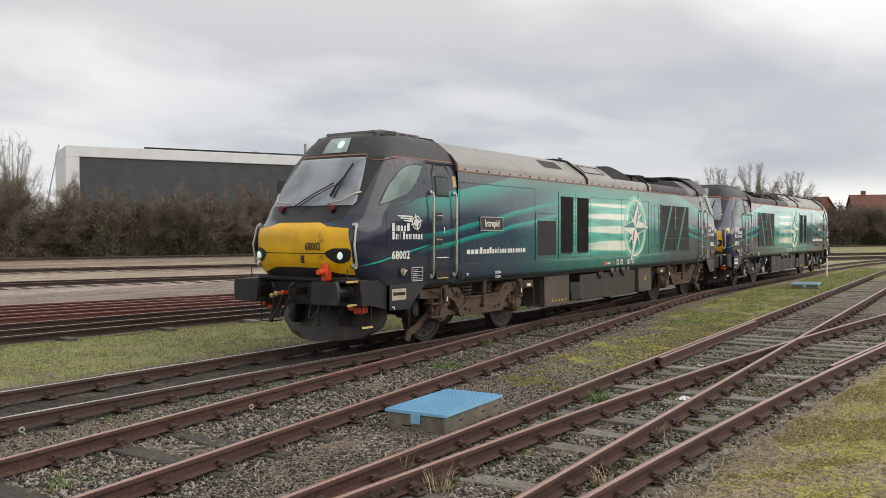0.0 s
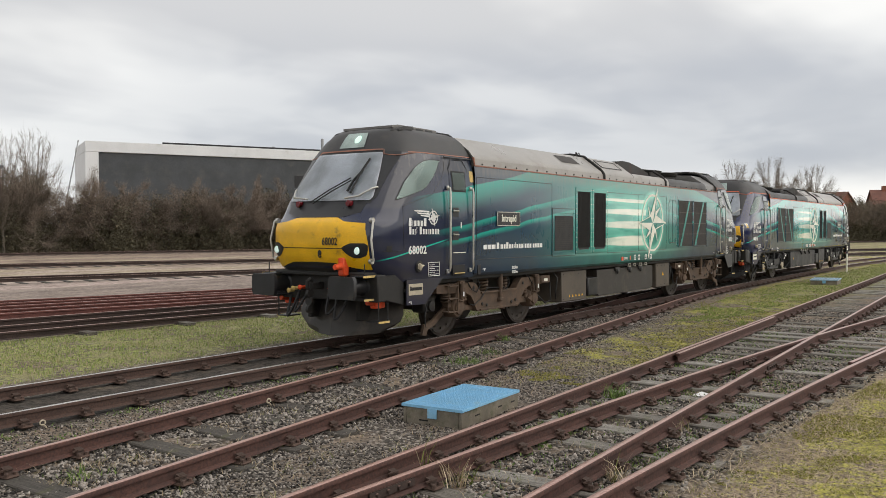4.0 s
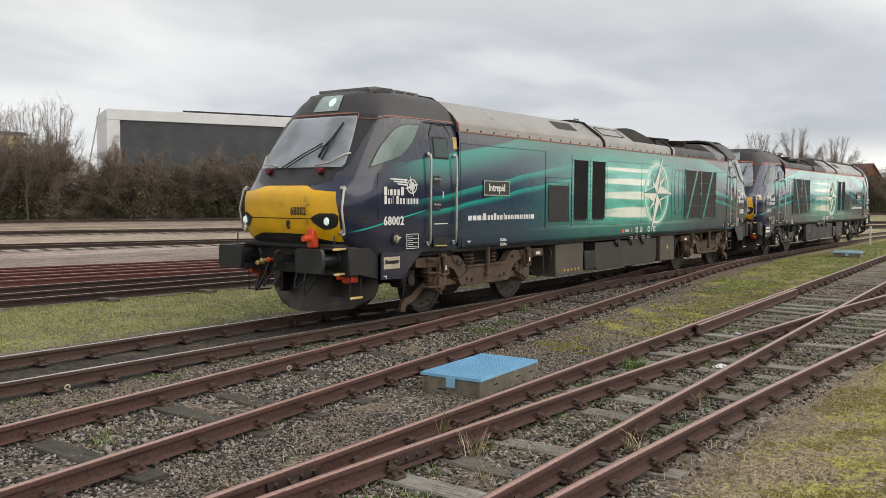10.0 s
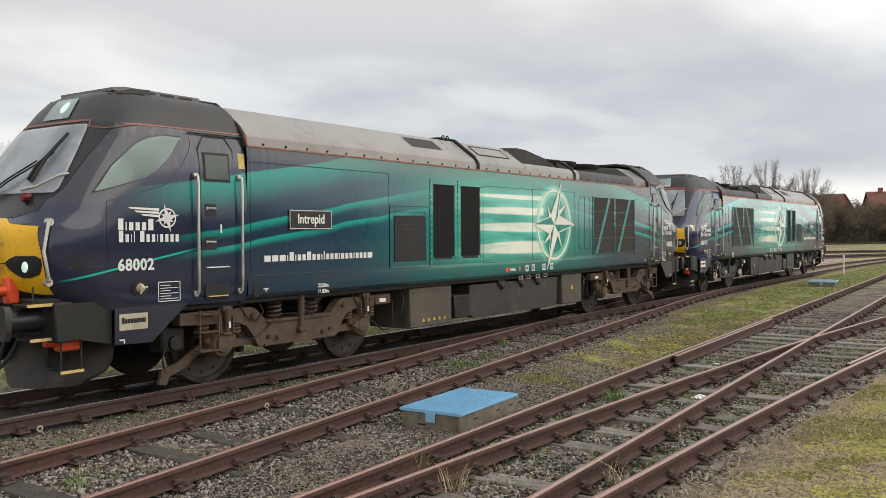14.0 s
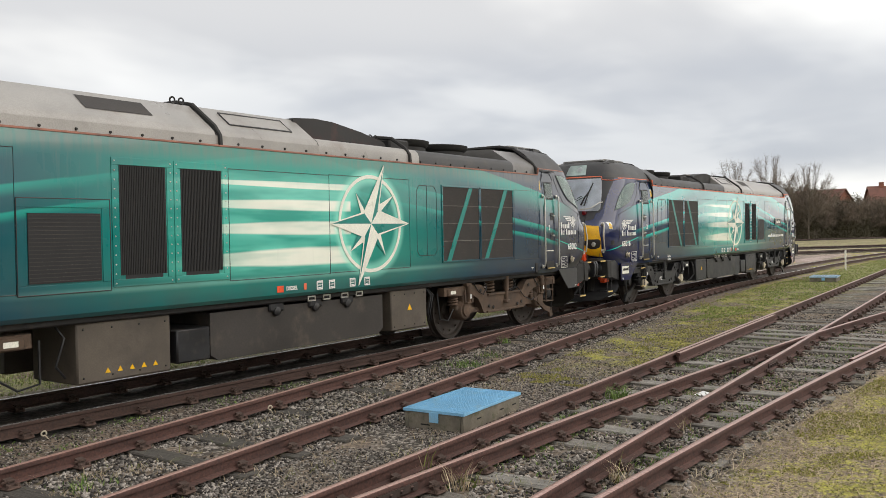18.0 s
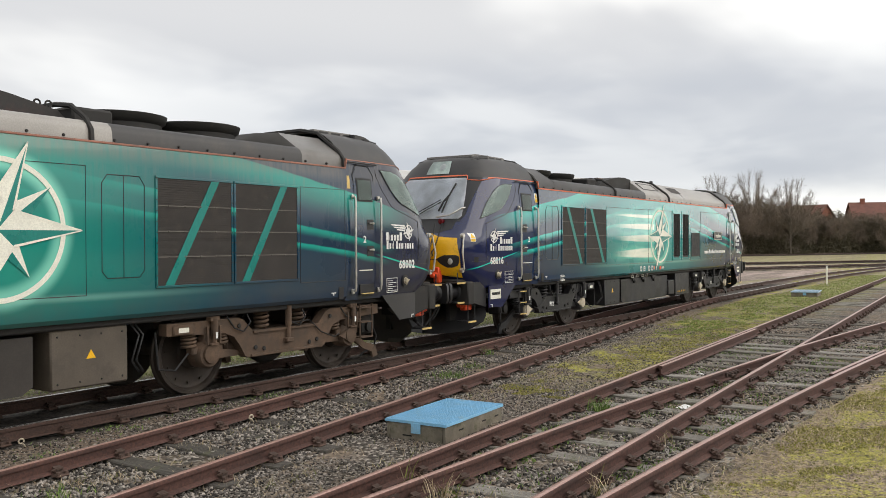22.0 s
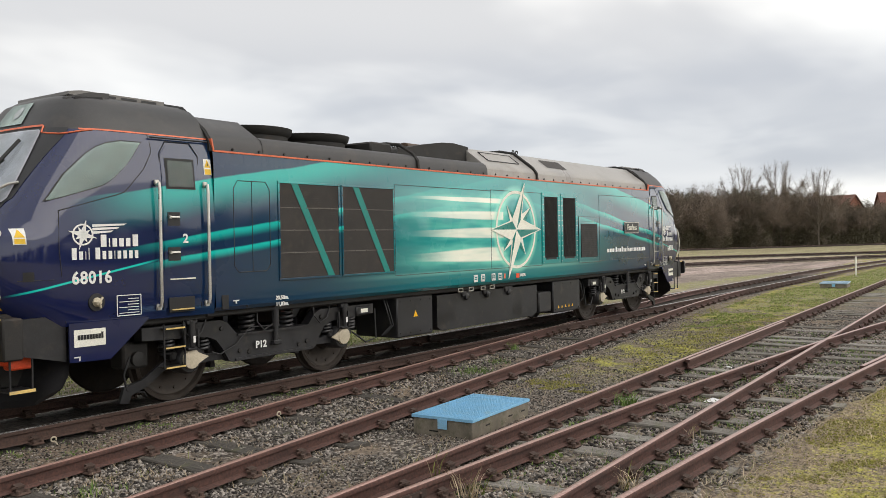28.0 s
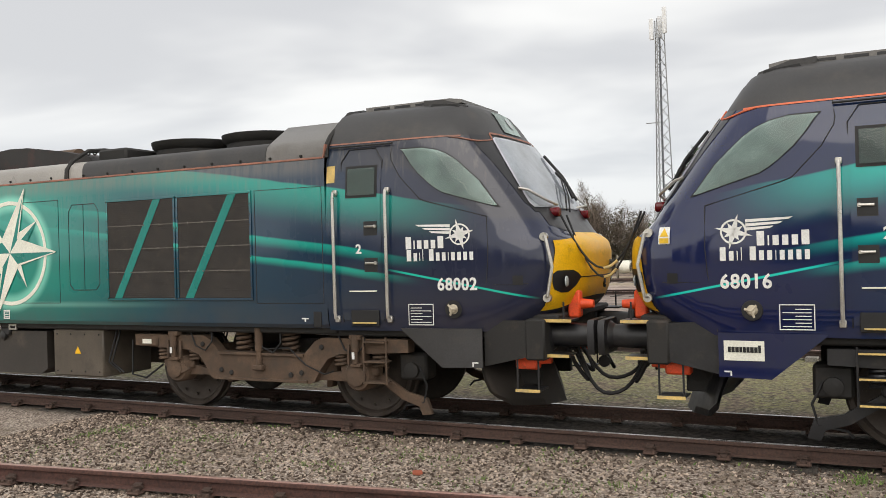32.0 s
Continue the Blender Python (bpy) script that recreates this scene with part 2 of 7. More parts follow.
# ---- materials of the yard ----
def ground_material():
    m, n, b = material("yard_ground")
    vec = n.coords()
    x, y, z = n.split(vec)
    wide, mid, fine = n.noise(vec, 0.35, 5, 0.6), n.noise(vec, 1.6, 6, 0.62), n.noise(vec, 14, 5, 0.65)
    stone = n.cells(vec, 26, "Color")
    tone = n.split(stone)[0]
    gap = n.cells(vec, 26)
    grit = n.mix(n.math("POWER", tone, 1.8), (0.036, 0.031, 0.028), (0.42, 0.375, 0.325))
    grit = n.mix(n.ramp(gap, 0.45, 0.75), grit, (0.045, 0.036, 0.028))
    soil = n.mix(n.ramp(fine, 0.3, 0.7), (0.070, 0.053, 0.040), (0.28, 0.22, 0.165))
    base = n.mix(n.ramp(n.add(n.mul(mid, 0.6), n.mul(wide, 0.4)), 0.42, 0.58), soil, grit)
    # pale crushed stone further back in the yard and along the far side of the trains' track towards the west
    pale = n.mix(n.ramp(fine, 0.3, 0.7), (0.15, 0.118, 0.092), (0.44, 0.365, 0.30))
    slope = n.add(y, n.mul(x, 0.42))
    # bands that run with the far tracks: trodden ash, pale pinkish stone, dry grass, brown ballast
    streak = n.noise(n.stretch(vec, (0.10, 0.75, 1), (0, 0, 0.36)), 0.5, 6, 0.66)
    coarse = n.add(n.mul(n.noise(vec, 5.5, 5, 0.7), 0.55), n.mul(n.noise(n.stretch(vec, (0.6, 1, 1), (0, 0, 0.36)), 0.9, 5, 0.7), 0.45))
    wob = n.add(slope, n.mul(n.sub(streak, 0.5), 9.0))
    ash = n.mix(n.ramp(coarse, 0.36, 0.64), (0.135, 0.106, 0.092), (0.37, 0.305, 0.265))
    pink = n.mix(n.ramp(coarse, 0.36, 0.64), (0.20, 0.155, 0.135), (0.56, 0.45, 0.40))
    hay = n.mix(n.ramp(coarse, 0.36, 0.64), (0.17, 0.135, 0.085), (0.50, 0.425, 0.315))
    brown = n.mix(n.ramp(coarse, 0.36, 0.64), (0.105, 0.076, 0.060), (0.36, 0.275, 0.22))
    base = n.mix(n.ramp(slope, 13, 16, 0, 0.9), base, ash)
    base = n.mix(n.mul(n.ramp(wob, 25.5, 28.0), n.ramp(streak, 0.40, 0.56)), base, pink)
    base = n.mix(n.mul(n.ramp(wob, 31.5, 33.5), n.ramp(streak, 0.60, 0.42, 0.35, 1.0)), base, hay)
    base = n.mix(n.ramp(wob, 44, 47), base, brown)
    base = n.mix(n.mul(n.ramp(wob, 49, 53), n.ramp(streak, 0.45, 0.58)), base, hay)
    base = n.mix(n.ramp(wob, 63, 69, 0, 0.85), base, brown)
    base = n.mix(n.mul(n.ramp(x, 5.0, -3.0), n.mul(n.ramp(y, -0.6, -1.4), n.ramp(mid, 0.35, 0.6, 0.35, 0.9))), base, n.mix(n.ramp(n.split(n.cells(vec, 48, "Color"))[0], 0.15, 0.95), (0.15, 0.115, 0.092), (0.60, 0.51, 0.435)))
    # turf
    speck = n.noise(vec, 42, 3, 0.6)
    turf = n.mix(n.ramp(fine, 0.3, 0.7), (0.13, 0.165, 0.042), (0.40, 0.44, 0.125))
    turf = n.mix(n.ramp(mid, 0.42, 0.62, 0, 0.75), turf, n.mix(n.ramp(speck, 0.35, 0.65), (0.12, 0.095, 0.06), (0.33, 0.275, 0.17)))
    moss = n.mix(n.ramp(fine, 0.3, 0.7), (0.165, 0.165, 0.036), (0.55, 0.51, 0.11))
    moss = n.mix(n.ramp(speck, 0.40, 0.62, 0.55, 0.0), moss, (0.075, 0.062, 0.035))
    back_strip = n.mul(n.ramp(y, 1.7, 2.5), n.ramp(n.add(y, n.mul(x, 0.1)), 8.1, 7.2))
    back_strip = n.mul(back_strip, n.ramp(x, -2, 4, 0.5, 1.0))
    far_lawn = n.mul(n.ramp(x, 20, 36), n.mul(n.ramp(y, -1.2, -2.2), n.ramp(n.sub(y, n.mul(x, 0.02)), -6.2, -4.4)))
    patches = n.mul(n.ramp(x, 11.5, 14), n.mul(n.ramp(n.sub(y, n.mul(x, 0.10)), -4.2, -4.6), n.ramp(n.sub(y, n.mul(x, 0.03)), -5.1, -4.8)))
    verge = n.ramp(n.add(y, n.mul(x, 0.02)), -7.35, -7.9)
    beyond = n.ramp(x, 70, 90)
    mask_t = n.mul(n.math("MAXIMUM", n.math("MAXIMUM", back_strip, far_lawn), n.mul(beyond, 0.8)), n.ramp(n.add(n.mul(mid, 0.6), n.mul(fine, 0.4)), 0.42, 0.56))
    mask_m = n.math("MAXIMUM", n.mul(patches, n.ramp(mid, 0.44, 0.58)), n.mul(verge, n.ramp(n.add(n.mul(mid, 0.55), n.mul(fine, 0.45)), 0.47, 0.56)))
    loose = n.mul(n.ramp(n.noise(vec, 2.7, 5, 0.6), 0.62, 0.72), 0.32)
    dry = n.mix(n.ramp(n.add(n.mul(speck, 0.5), n.mul(fine, 0.5)), 0.38, 0.60), (0.050, 0.039, 0.030), (0.45, 0.355, 0.25))
    base = n.mix(n.mul(verge, 0.85), base, dry)
    col = n.mix(n.math("MAXIMUM", mask_m, loose), base, moss)
    col = n.mix(mask_t, col, turf)
    # oil and brake dust on the running line, plus painted shade under the locomotives
    oil_and_shade = n.mul(n.ramp(n.math("ABSOLUTE", y), 1.05, 0.75), n.mul(n.ramp(x, 50, 44), n.ramp(mid, 0.25, 0.5, 0.6, 0.95)))
    col = n.mix(oil_and_shade, col, n.mix(n.ramp(fine, 0.35, 0.65), (0.022, 0.019, 0.017), (0.075, 0.065, 0.055)))
    n.put(b["Base Color"], col)
    b["Roughness"].default_value = 0.95
    b["Specular IOR Level"].default_value = 0.25
    high = n.add(n.mul(n.sub(1.0, gap), 0.7), fine)
    n.put(b["Normal"], n.bump(high, 0.55, 0.03))
    return m


def rust_material(name, bright, dark, polished=False):
    m, n, b = material(name)
    vec = n.coords()
    x, y, z = n.split(vec)
    f = n.noise(vec, 38, 5, 0.65)
    w = n.noise(n.stretch(vec, (0.5, 3, 3)), 2.2, 5, 0.6)
    col = n.mix(n.ramp(f, 0.3, 0.7), dark, bright)
    col = n.mix(n.ramp(w, 0.45, 0.75, 0, 0.6), col, tuple(c * 0.45 for c in dark))
    geo = n.node("ShaderNodeNewGeometry")
    up = n.split(geo.outputs["Normal"])[2]
    top = n.mul(n.ramp(up, 0.75, 0.95), n.ramp(z, -0.075, -0.055))
    if polished:
        streak = n.ramp(n.noise(n.stretch(vec, (0.3, 8, 1)), 4, 4), 0.35, 0.6, 0.55, 1.0)
        top = n.mul(top, streak)
        n.put(b["Metallic"], top)
        n.put(b["Roughness"], n.ramp(top, 0, 1, 0.85, 0.18))
        n.put(b["Base Color"], n.mix(top, col, (0.72, 0.70, 0.68)))
    else:
        # head tops: lighter rust with the sky's sheen painted into the colour
        sky_sheen = n.mix(n.ramp(f, 0.3, 0.7), (0.29, 0.155, 0.125), (0.52, 0.335, 0.285))
        n.put(b["Base Color"], n.mix(n.mul(top, 0.85), col, sky_sheen))
        n.put(b["Roughness"], n.ramp(top, 0, 1, 0.85, 0.30))
    n.put(b["Normal"], n.bump(f, 0.25, 0.004))
    return m


def timber_material(name, dark, light, grey):
    m, n, b = material(name)
    vec = n.coords()
    rnd = n.node("ShaderNodeObjectInfo").outputs["Random"]
    grain = n.noise(n.stretch(vec, (26, 1.6, 26)), 3.0, 6, 0.65)
    blot = n.noise(vec, 3.5, 5)
    col = n.mix(n.ramp(grain, 0.3, 0.72), dark, light)
    col = n.mix(n.mul(rnd, 0.75), col, n.mix(n.ramp(grain, 0.25, 0.75), tuple(c * 0.25 for c in grey), grey))
    col = n.mix(n.ramp(blot, 0.55, 0.75, 0, 0.55), col, (0.085, 0.09, 0.03))
    n.put(b["Base Color"], col)
    b["Roughness"].default_value = 0.9
    n.put(b["Normal"], n.bump(grain, 0.6, 0.012))
    return m


GROUND = ground_material()
RUST = rust_material("rusty_rail_steel", (0.100, 0.044, 0.033), (0.042, 0.021, 0.017))
RUN = rust_material("running_rail_steel", (0.085, 0.046, 0.034), (0.04, 0.024, 0.019), True)
RED_RUST = rust_material("red_rusty_spare_steel", (0.165, 0.058, 0.046), (0.070, 0.028, 0.024))
DULL = rust_material("dark_rail_steel", (0.06, 0.036, 0.028), (0.028, 0.019, 0.016))
CHAIR = plain("rusty_cast_chair", (0.075, 0.046, 0.035), 0.9, vary=0.4, scale=9, bump=0.4)
TIMBER = timber_material("weathered_sleeper_timber", (0.038, 0.032, 0.026), (0.17, 0.15, 0.125), (0.47, 0.445, 0.40))
TARRED = timber_material("tarred_sleeper_timber", (0.022, 0.019, 0.016), (0.085, 0.074, 0.062), (0.12, 0.108, 0.092))
STONE = plain("ballast_stone", (0.135, 0.122, 0.106), 0.95, vary=0.5, scale=9, bump=0.2)

# ---- ground: one sheet to the horizon, finer near the camera ----
GROUND_Z = -0.195


def ground_height(x, y):
    h = GROUND_Z + 0.022 * noise.noise((x * 0.8, y * 0.8, 3.1)) + 0.010 * noise.noise((x * 3.1, y * 3.1, 7.7))
    if y < -8.0:
        h += min(0.12, (-8.0 - y) * 0.05)
    return h


def spaced(edges):
    out = []
    for a, b, step in edges:
        k = max(1, round((b - a) / step))
        out += [a + (b - a) * i / k for i in range(k)]
    return out + [edges[-1][1]]


gx = spaced([(-1500, -200, 200), (-200, -30, 20), (-30, -12, 2), (-12, 30, 0.22), (30, 60, 1), (60, 200, 12), (200, 1500, 200)])
gy = spaced([(-1500, -100, 200), (-100, -16, 10), (-16, -11, 1), (-11, 8, 0.22), (8, 40, 2), (40, 200, 16), (200, 1500, 200)])
g = Geo()
g.grid([[(x, y, ground_height(x, y) if -12 <= x <= 60 and -12 < y < 9 else GROUND_Z) for x in gx] for y in gy])
ground = part("ground", g, GROUND, fix=False, smooth=60)
tagged(ground, "flat railway yard ground of dark ballast, soil, moss and turf", "ground", kind="structure")


# ---- tracks ----
def loco_line(x):
    """The trains' track: straight, then bending away to the south-east."""
    return -0.0022 * max(0.0, x - 46) ** 2


def siding(x):
    """How far the second track's middle has left the trains' track."""
    u = 34.5 - x
    return 0.0 if u <= 0 else (0.0058 * u * u if u < 11.2 else 0.7276 + 0.13 * (u - 11.2))


HALF = 0.753
lines = {
    "A1": lambda x: loco_line(x) + HALF, "A2": lambda x: loco_line(x) - HALF,
    "B1": lambda x: loco_line(x) + HALF - siding(x), "B2": lambda x: loco_line(x) - HALF - siding(x),
    "C1": lambda x: -5.47 + 0.035 * x, "D1": lambda x: -6.976 + 0.035 * x,
    "C2": lambda x: -5.47 + 0.035 * x - 0.0027 * max(0, x + 6.3) ** 2, "D2": lambda x: -6.976 + 0.035 * x - 0.0027 * max(0, x + 6.3) ** 2}
RAIL = [(-0.062, -0.148), (-0.058, -0.138), (-0.014, -0.122), (-0.010, -0.05), (-0.034, -0.040), (-0.036, -0.010), (-0.028, -0.001), (0.0, 0.0),
        (0.028, -0.001), (0.036, -0.010), (0.034, -0.040), (0.010, -0.05), (0.014, -0.122), (0.058, -0.138), (0.062, -0.148)]


def rail_geo(path, height=0.0):
    g = Geo()
    rows = []
    for i, p in enumerate(path):
        a, b = path[max(0, i - 1)], path[min(len(path) - 1, i + 1)]
        d = Vector((b[0] - a[0], b[1] - a[1])).normalized()
        rows.append([(p[0] - d.y * w, p[1] + d.x * w, h + height + (p[2] if len(p) > 2 else 0)) for w, h in RAIL])
    g.grid(rows)
    k = len(g.v) - len(RAIL)
    g.f += [tuple(range(len(RAIL))), tuple(range(k, len(g.v)))]
    g.s += [0, 0]
    return g


def rail(name, fn, x0, x1, mat, parent, step=1.0):
    xs = spaced([(x0, x1, step)])
    return part("rail", rail_geo([(x, fn(x)) for x in xs]), mat, parent, smooth=50)


def chair_mesh():
    g = Geo()
    g.box(-0.07, 0.07, -0.155, 0.155, -0.175, -0.148, 0.012)
    for s in (-1, 1):
        g.prism([(s * 0.05, -0.152), (s * 0.105, -0.152), (s * 0.075, -0.090), (s * 0.040, -0.080)], "x", -0.04, 0.04)
        g.lathe((0.045, s * 0.125, 0), "z", [(-0.152, 0.024), (-0.125, 0.020), (-0.122, 0.012)], 6)
        g.lathe((-0.045, s * 0.125, 0), "z", [(-0.152, 0.024), (-0.125, 0.020), (-0.122, 0.012)], 6)
    g.tube([(-0.06, -0.06, -0.115), (-0.03, -0.095, -0.10), (0.03, -0.095, -0.10), (0.06, -0.06, -0.115)], 0.012, 5)
    return g.mesh("rail_chair", CHAIR, 35)


CHAIR_MESH = chair_mesh()


def sleeper_mesh(length, seed, mat):
    rnd = random.Random(seed)
    g = Geo()
    n = 6
    rows = []
    for i in range(n + 1):
        y = length * (i / n - 0.5)
        w, h = 0.125 + rnd.uniform(-0.006, 0.006), -0.158 + rnd.uniform(-0.008, 0.004)
        rows.append([(-w, y, -0.31), (-w, y, h - 0.012), (-w + 0.012, y, h), (rnd.uniform(-0.05, 0.05), y, h - rnd.uniform(0, 0.006)), (w - 0.012, y, h), (w, y, h - 0.012), (w, y, -0.31)])
    g.grid(rows)
    k = len(g.v) - 7
    g.f += [tuple(range(7)), tuple(range(k, k + 7))]
    g.s += [0, 0]
    return g.mesh("sleeper", mat, 40)


SLEEPERS = {m: [sleeper_mesh(1.98 + 0.06 * (i % 3), i, m) for i in range(4)] for m in (TIMBER, TARRED)}
rnd = random.Random(5)


def bed(parent, x0, x1, step, rails_at, drop=0.0, skip=0.0, seat=True, mat=None):
    """Sleepers across the rails given as functions of x, with a chair under each rail."""
    x = x0
    k = 0
    mat = mat or TIMBER
    while x < x1:
        ys = [f(x) for f in rails_at]
        mid = (min(ys) + max(ys)) / 2
        span = max(ys) - min(ys)
        if rnd.random() > skip:
            if span < 1.7:
                me = SLEEPERS[mat][k % 4]
            else:
                me = sleeper_mesh(span + rnd.uniform(0.36, 0.58), k, mat)
            part("sleeper", me, mat, parent, at=pose(x + rnd.uniform(-0.03, 0.03), mid + rnd.uniform(-0.04, 0.04), -drop - rnd.uniform(0.0, 0.044), rnd.uniform(-0.4, 0.4), rnd.uniform(-1.5, 1.5), rnd.uniform(-1.8, 1.8)))
        if seat:
            for f, yy in zip(rails_at, ys):
                a = math.degrees(math.atan2(f(x + 0.5) - f(x - 0.5), 1.0))
                part("rail_chair", CHAIR_MESH, CHAIR, parent, at=pose(x, yy, 0, 0, 0, a))
        x += step
        k += 1


# ---- locomotive materials ----
def livery_material(name, dirt, navy, teal, bright):
    """Navy ends running into teal, with swooping light bands and cream streaks amidships."""
    m, n, b = material(name)
    vec = n.coords()
    x, y, z = n.split(vec)
    ax = n.math("ABSOLUTE", x)
    d = n.sub(10.25, ax)
    ripple = n.mul(n.sub(n.noise(vec, 0.9, 2), 0.5), 0.10)
    deep = (0.003, 0.040, 0.082)
    col = n.mix(n.ramp(d, 1.6, 5.2), navy, deep)
    col = n.mix(n.mul(n.ramp(d, 4.6 + 0.5 * dirt, 9.0 + 0.5 * dirt), n.ramp(z, 1.15, 1.75, 0.55, 1.0)), col, teal)

    def sweep(a, k, fade, start, full):
        v = n.sub(n.add(n.add(a, n.mul(d, k)), ripple), z)
        return n.mul(n.mul(n.ramp(v, 0.0, 0.025), n.ramp(v, 0.02, fade, 1.0, 0.0)), n.ramp(d, start, full))

    calm = n.ramp(d, 5.2, 8.2, 1.0, 0.25)
    for a, k, fade, start, full, amount in ((2.27, 0.165, 0.52, 1.2, 2.9, 0.78), (1.645, 0.150, 0.16, 1.7, 3.1, 0.85), (1.455, 0.135, 0.13, 1.9, 3.0, 0.95)):
        col = n.mix(n.mul(n.mul(sweep(a, k, fade, start, full), calm), amount * (1.0 - 0.55 * dirt)), col, bright)
    # the thin tail of the lowest band towards the nose
    v = n.math("ABSOLUTE", n.sub(n.add(1.332, n.mul(d, 0.195)), z))
    col = n.mix(n.mul(n.ramp(v, 0.006, 0.016, 1.0, 0.0), n.mul(n.ramp(d, 0.62, 0.9), n.ramp(d, 2.1, 2.5, 1, 0))), col, bright)
    # cream streaks beside the emblem: they lie left of it as one faces either side
    side = n.math("SIGN", y)
    u = n.mul(x, n.mul(side, -1.0))
    mid = n.ramp(side, -0.5, 0.5, -0.3, -1.25)
    stop = n.ramp(side, -0.5, 0.5, 1.12, -0.15)
    run = n.mul(n.ramp(u, n.add(-1.9, mid), n.add(-0.3, mid)), n.ramp(n.sub(u, stop), 0.0, 0.02, 1.0, 0.0))
    # uneven glint painted into the streaks and their halo
    glare = n.noise(n.stretch(vec, (0.45, 1, 3)), 2.0, 2)
    for zc, h in ((2.68, 0.05), (2.40, 0.085), (2.08, 0.105), (1.68, 0.14)):
        v = n.math("ABSOLUTE", n.sub(z, n.add(zc, n.mul(ripple, 0.15))))
        thin = n.ramp(u, n.add(-1.9, mid), n.add(0.6, mid), 0.5, 1.0)
        bar = n.mul(n.ramp(n.math("DIVIDE", v, thin), h * 0.72, h * 1.05, 1.0, 0.0), run)
        halo = n.mul(n.ramp(v, h * 0.6, h + 0.16, 0.75, 0.0), n.ramp(u, n.add(-2.9, mid), n.add(0.2, mid)))
        halo = n.mul(halo, n.ramp(n.sub(u, stop), 0.0, 0.3, 1.0, 0.0))
        col = n.mix(n.mul(halo, n.ramp(glare, 0.3, 0.7, 0.2, 1.0)), col, (0.22, 0.80, 0.64))
        col = n.mix(n.mul(bar, n.ramp(glare, 0.25, 0.6, 0.7, 1.0)), col, (0.90, 0.92, 0.80))
    # pale glow sprayed round the emblem's ring
    ex = n.ramp(side, -0.5, 0.5, 1.60, -0.33)
    rr = n.math("SQRT", n.add(n.math("POWER", n.sub(x, ex), 2.0), n.math("POWER", n.sub(z, 2.14), 2.0)))
    col = n.mix(n.ramp(n.math("ABSOLUTE", n.sub(rr, 0.72)), 0.03, 0.17, 0.65, 0.0), col, (0.30, 0.85, 0.68))
    # highlight painted along the crease above the sill
    lip_glint = n.mul(n.ramp(n.math("ABSOLUTE", n.sub(z, 1.40)), 0.0, 0.06, 1.0, 0.0), n.ramp(d, 5.0, 8.5))
    col = n.mix(n.mul(lip_glint, 0.35), col, (0.35, 0.72, 0.62))
    if dirt > 0.2:
        # the weathered engine's cab top has gone charcoal down to the window line
        edge = n.add(n.ramp(d, 1.0, 2.3, 2.30, 2.95), n.mul(ripple, 0.3))
        col = n.mix(n.mul(n.ramp(n.sub(z, edge), -0.03, 0.06), n.ramp(d, 3.3, 2.9, 0.0, 0.62)), col, (0.038, 0.038, 0.046))
    # grime: vertical runs and a brown film from the rails
    runs = n.noise(n.stretch(vec, (7, 7, 0.5)), 2.0, 5, 0.6)
    film = n.noise(vec, 0.8, 5, 0.6)
    g1 = n.mul(n.ramp(runs, 0.45, 0.75), n.ramp(z, 2.5, 3.2, 0.15, 0.75))
    g2 = n.mul(n.ramp(z, 1.75, 1.1), n.ramp(film, 0.35, 0.7, 0.3, 1.0))
    g1 = n.math("MAXIMUM", g1, n.mul(n.mul(n.ramp(z, 2.86, 3.06), n.ramp(d, 3.1, 3.4)), n.ramp(runs, 0.3, 0.6, 0.55, 1.0)))
    grime = n.mul(n.math("MAXIMUM", n.math("MAXIMUM", g1, g2), n.ramp(film, 0.3, 0.8, 0.0, 0.24)), dirt)
    col = n.mix(grime, col, n.mix(n.ramp(z, 2.3, 3.0), (0.070, 0.060, 0.050), (0.20, 0.18, 0.155)))
    n.put(b["Base Color"], col)
    n.put(b["Roughness"], n.add(n.ramp(film, 0.3, 0.7, 0.24, 0.34), n.mul(grime, 0.55)))
    b["IOR"].default_value = 1.48
    b["Coat Weight"].default_value = 1.0 - 0.45 * dirt
    b["Coat Roughness"].default_value = 0.045 + 0.10 * dirt
    b["Coat IOR"].default_value = 1.66
    b["Specular IOR Level"].default_value = 0.12
    n.put(b["Normal"], n.bump(n.noise(vec, 1.4, 2), 0.05, 0.03))
    return m


def glass_material(name, tint, rough=0.03):
    m, n, b = material(name)
    n.put(b["Base Color"], n.mix(n.ramp(n.noise(n.coords(), 2.0, 4), 0.3, 0.7), tint, tuple(c * 0.9 for c in tint)))
    b["Roughness"].default_value, b["Transmission Weight"].default_value, b["IOR"].default_value = rough, 1.0, 1.45
    return m


def lamp_material(name, color, power):
    m, n, b = material(name)
    b["Base Color"].default_value = (*color, 1)
    b["Emission Color"].default_value, b["Emission Strength"].default_value = (*color, 1), power
    return m


NAVY_A, NAVY_B = livery_material("weathered_teal_livery", 0.50, (0.011, 0.016, 0.045), (0.002, 0.285, 0.225), (0.004, 0.50, 0.38)), livery_material("clean_teal_livery", 0.08, (0.004, 0.010, 0.060), (0.002, 0.30, 0.30), (0.003, 0.57, 0.49))
YELLOW = plain("warning_yellow_paint", (0.84, 0.47, 0.010), 0.35, vary=0.10, scale=2.5, bump=0.04, dirt=(0.16, 0.10, 0.03), dirt_amount=0.2)
ROOF = plain("charcoal_roof_paint", (0.040, 0.039, 0.040), 0.48, vary=0.25, scale=1.5, bump=0.08, dirt=(0.062, 0.055, 0.049), dirt_amount=0.4)
ROOF_GREY = plain("grey_roof_paint", (0.33, 0.315, 0.295), 0.34, vary=0.14, scale=1.2, bump=0.06, dirt=(0.22, 0.195, 0.17), dirt_amount=0.4)
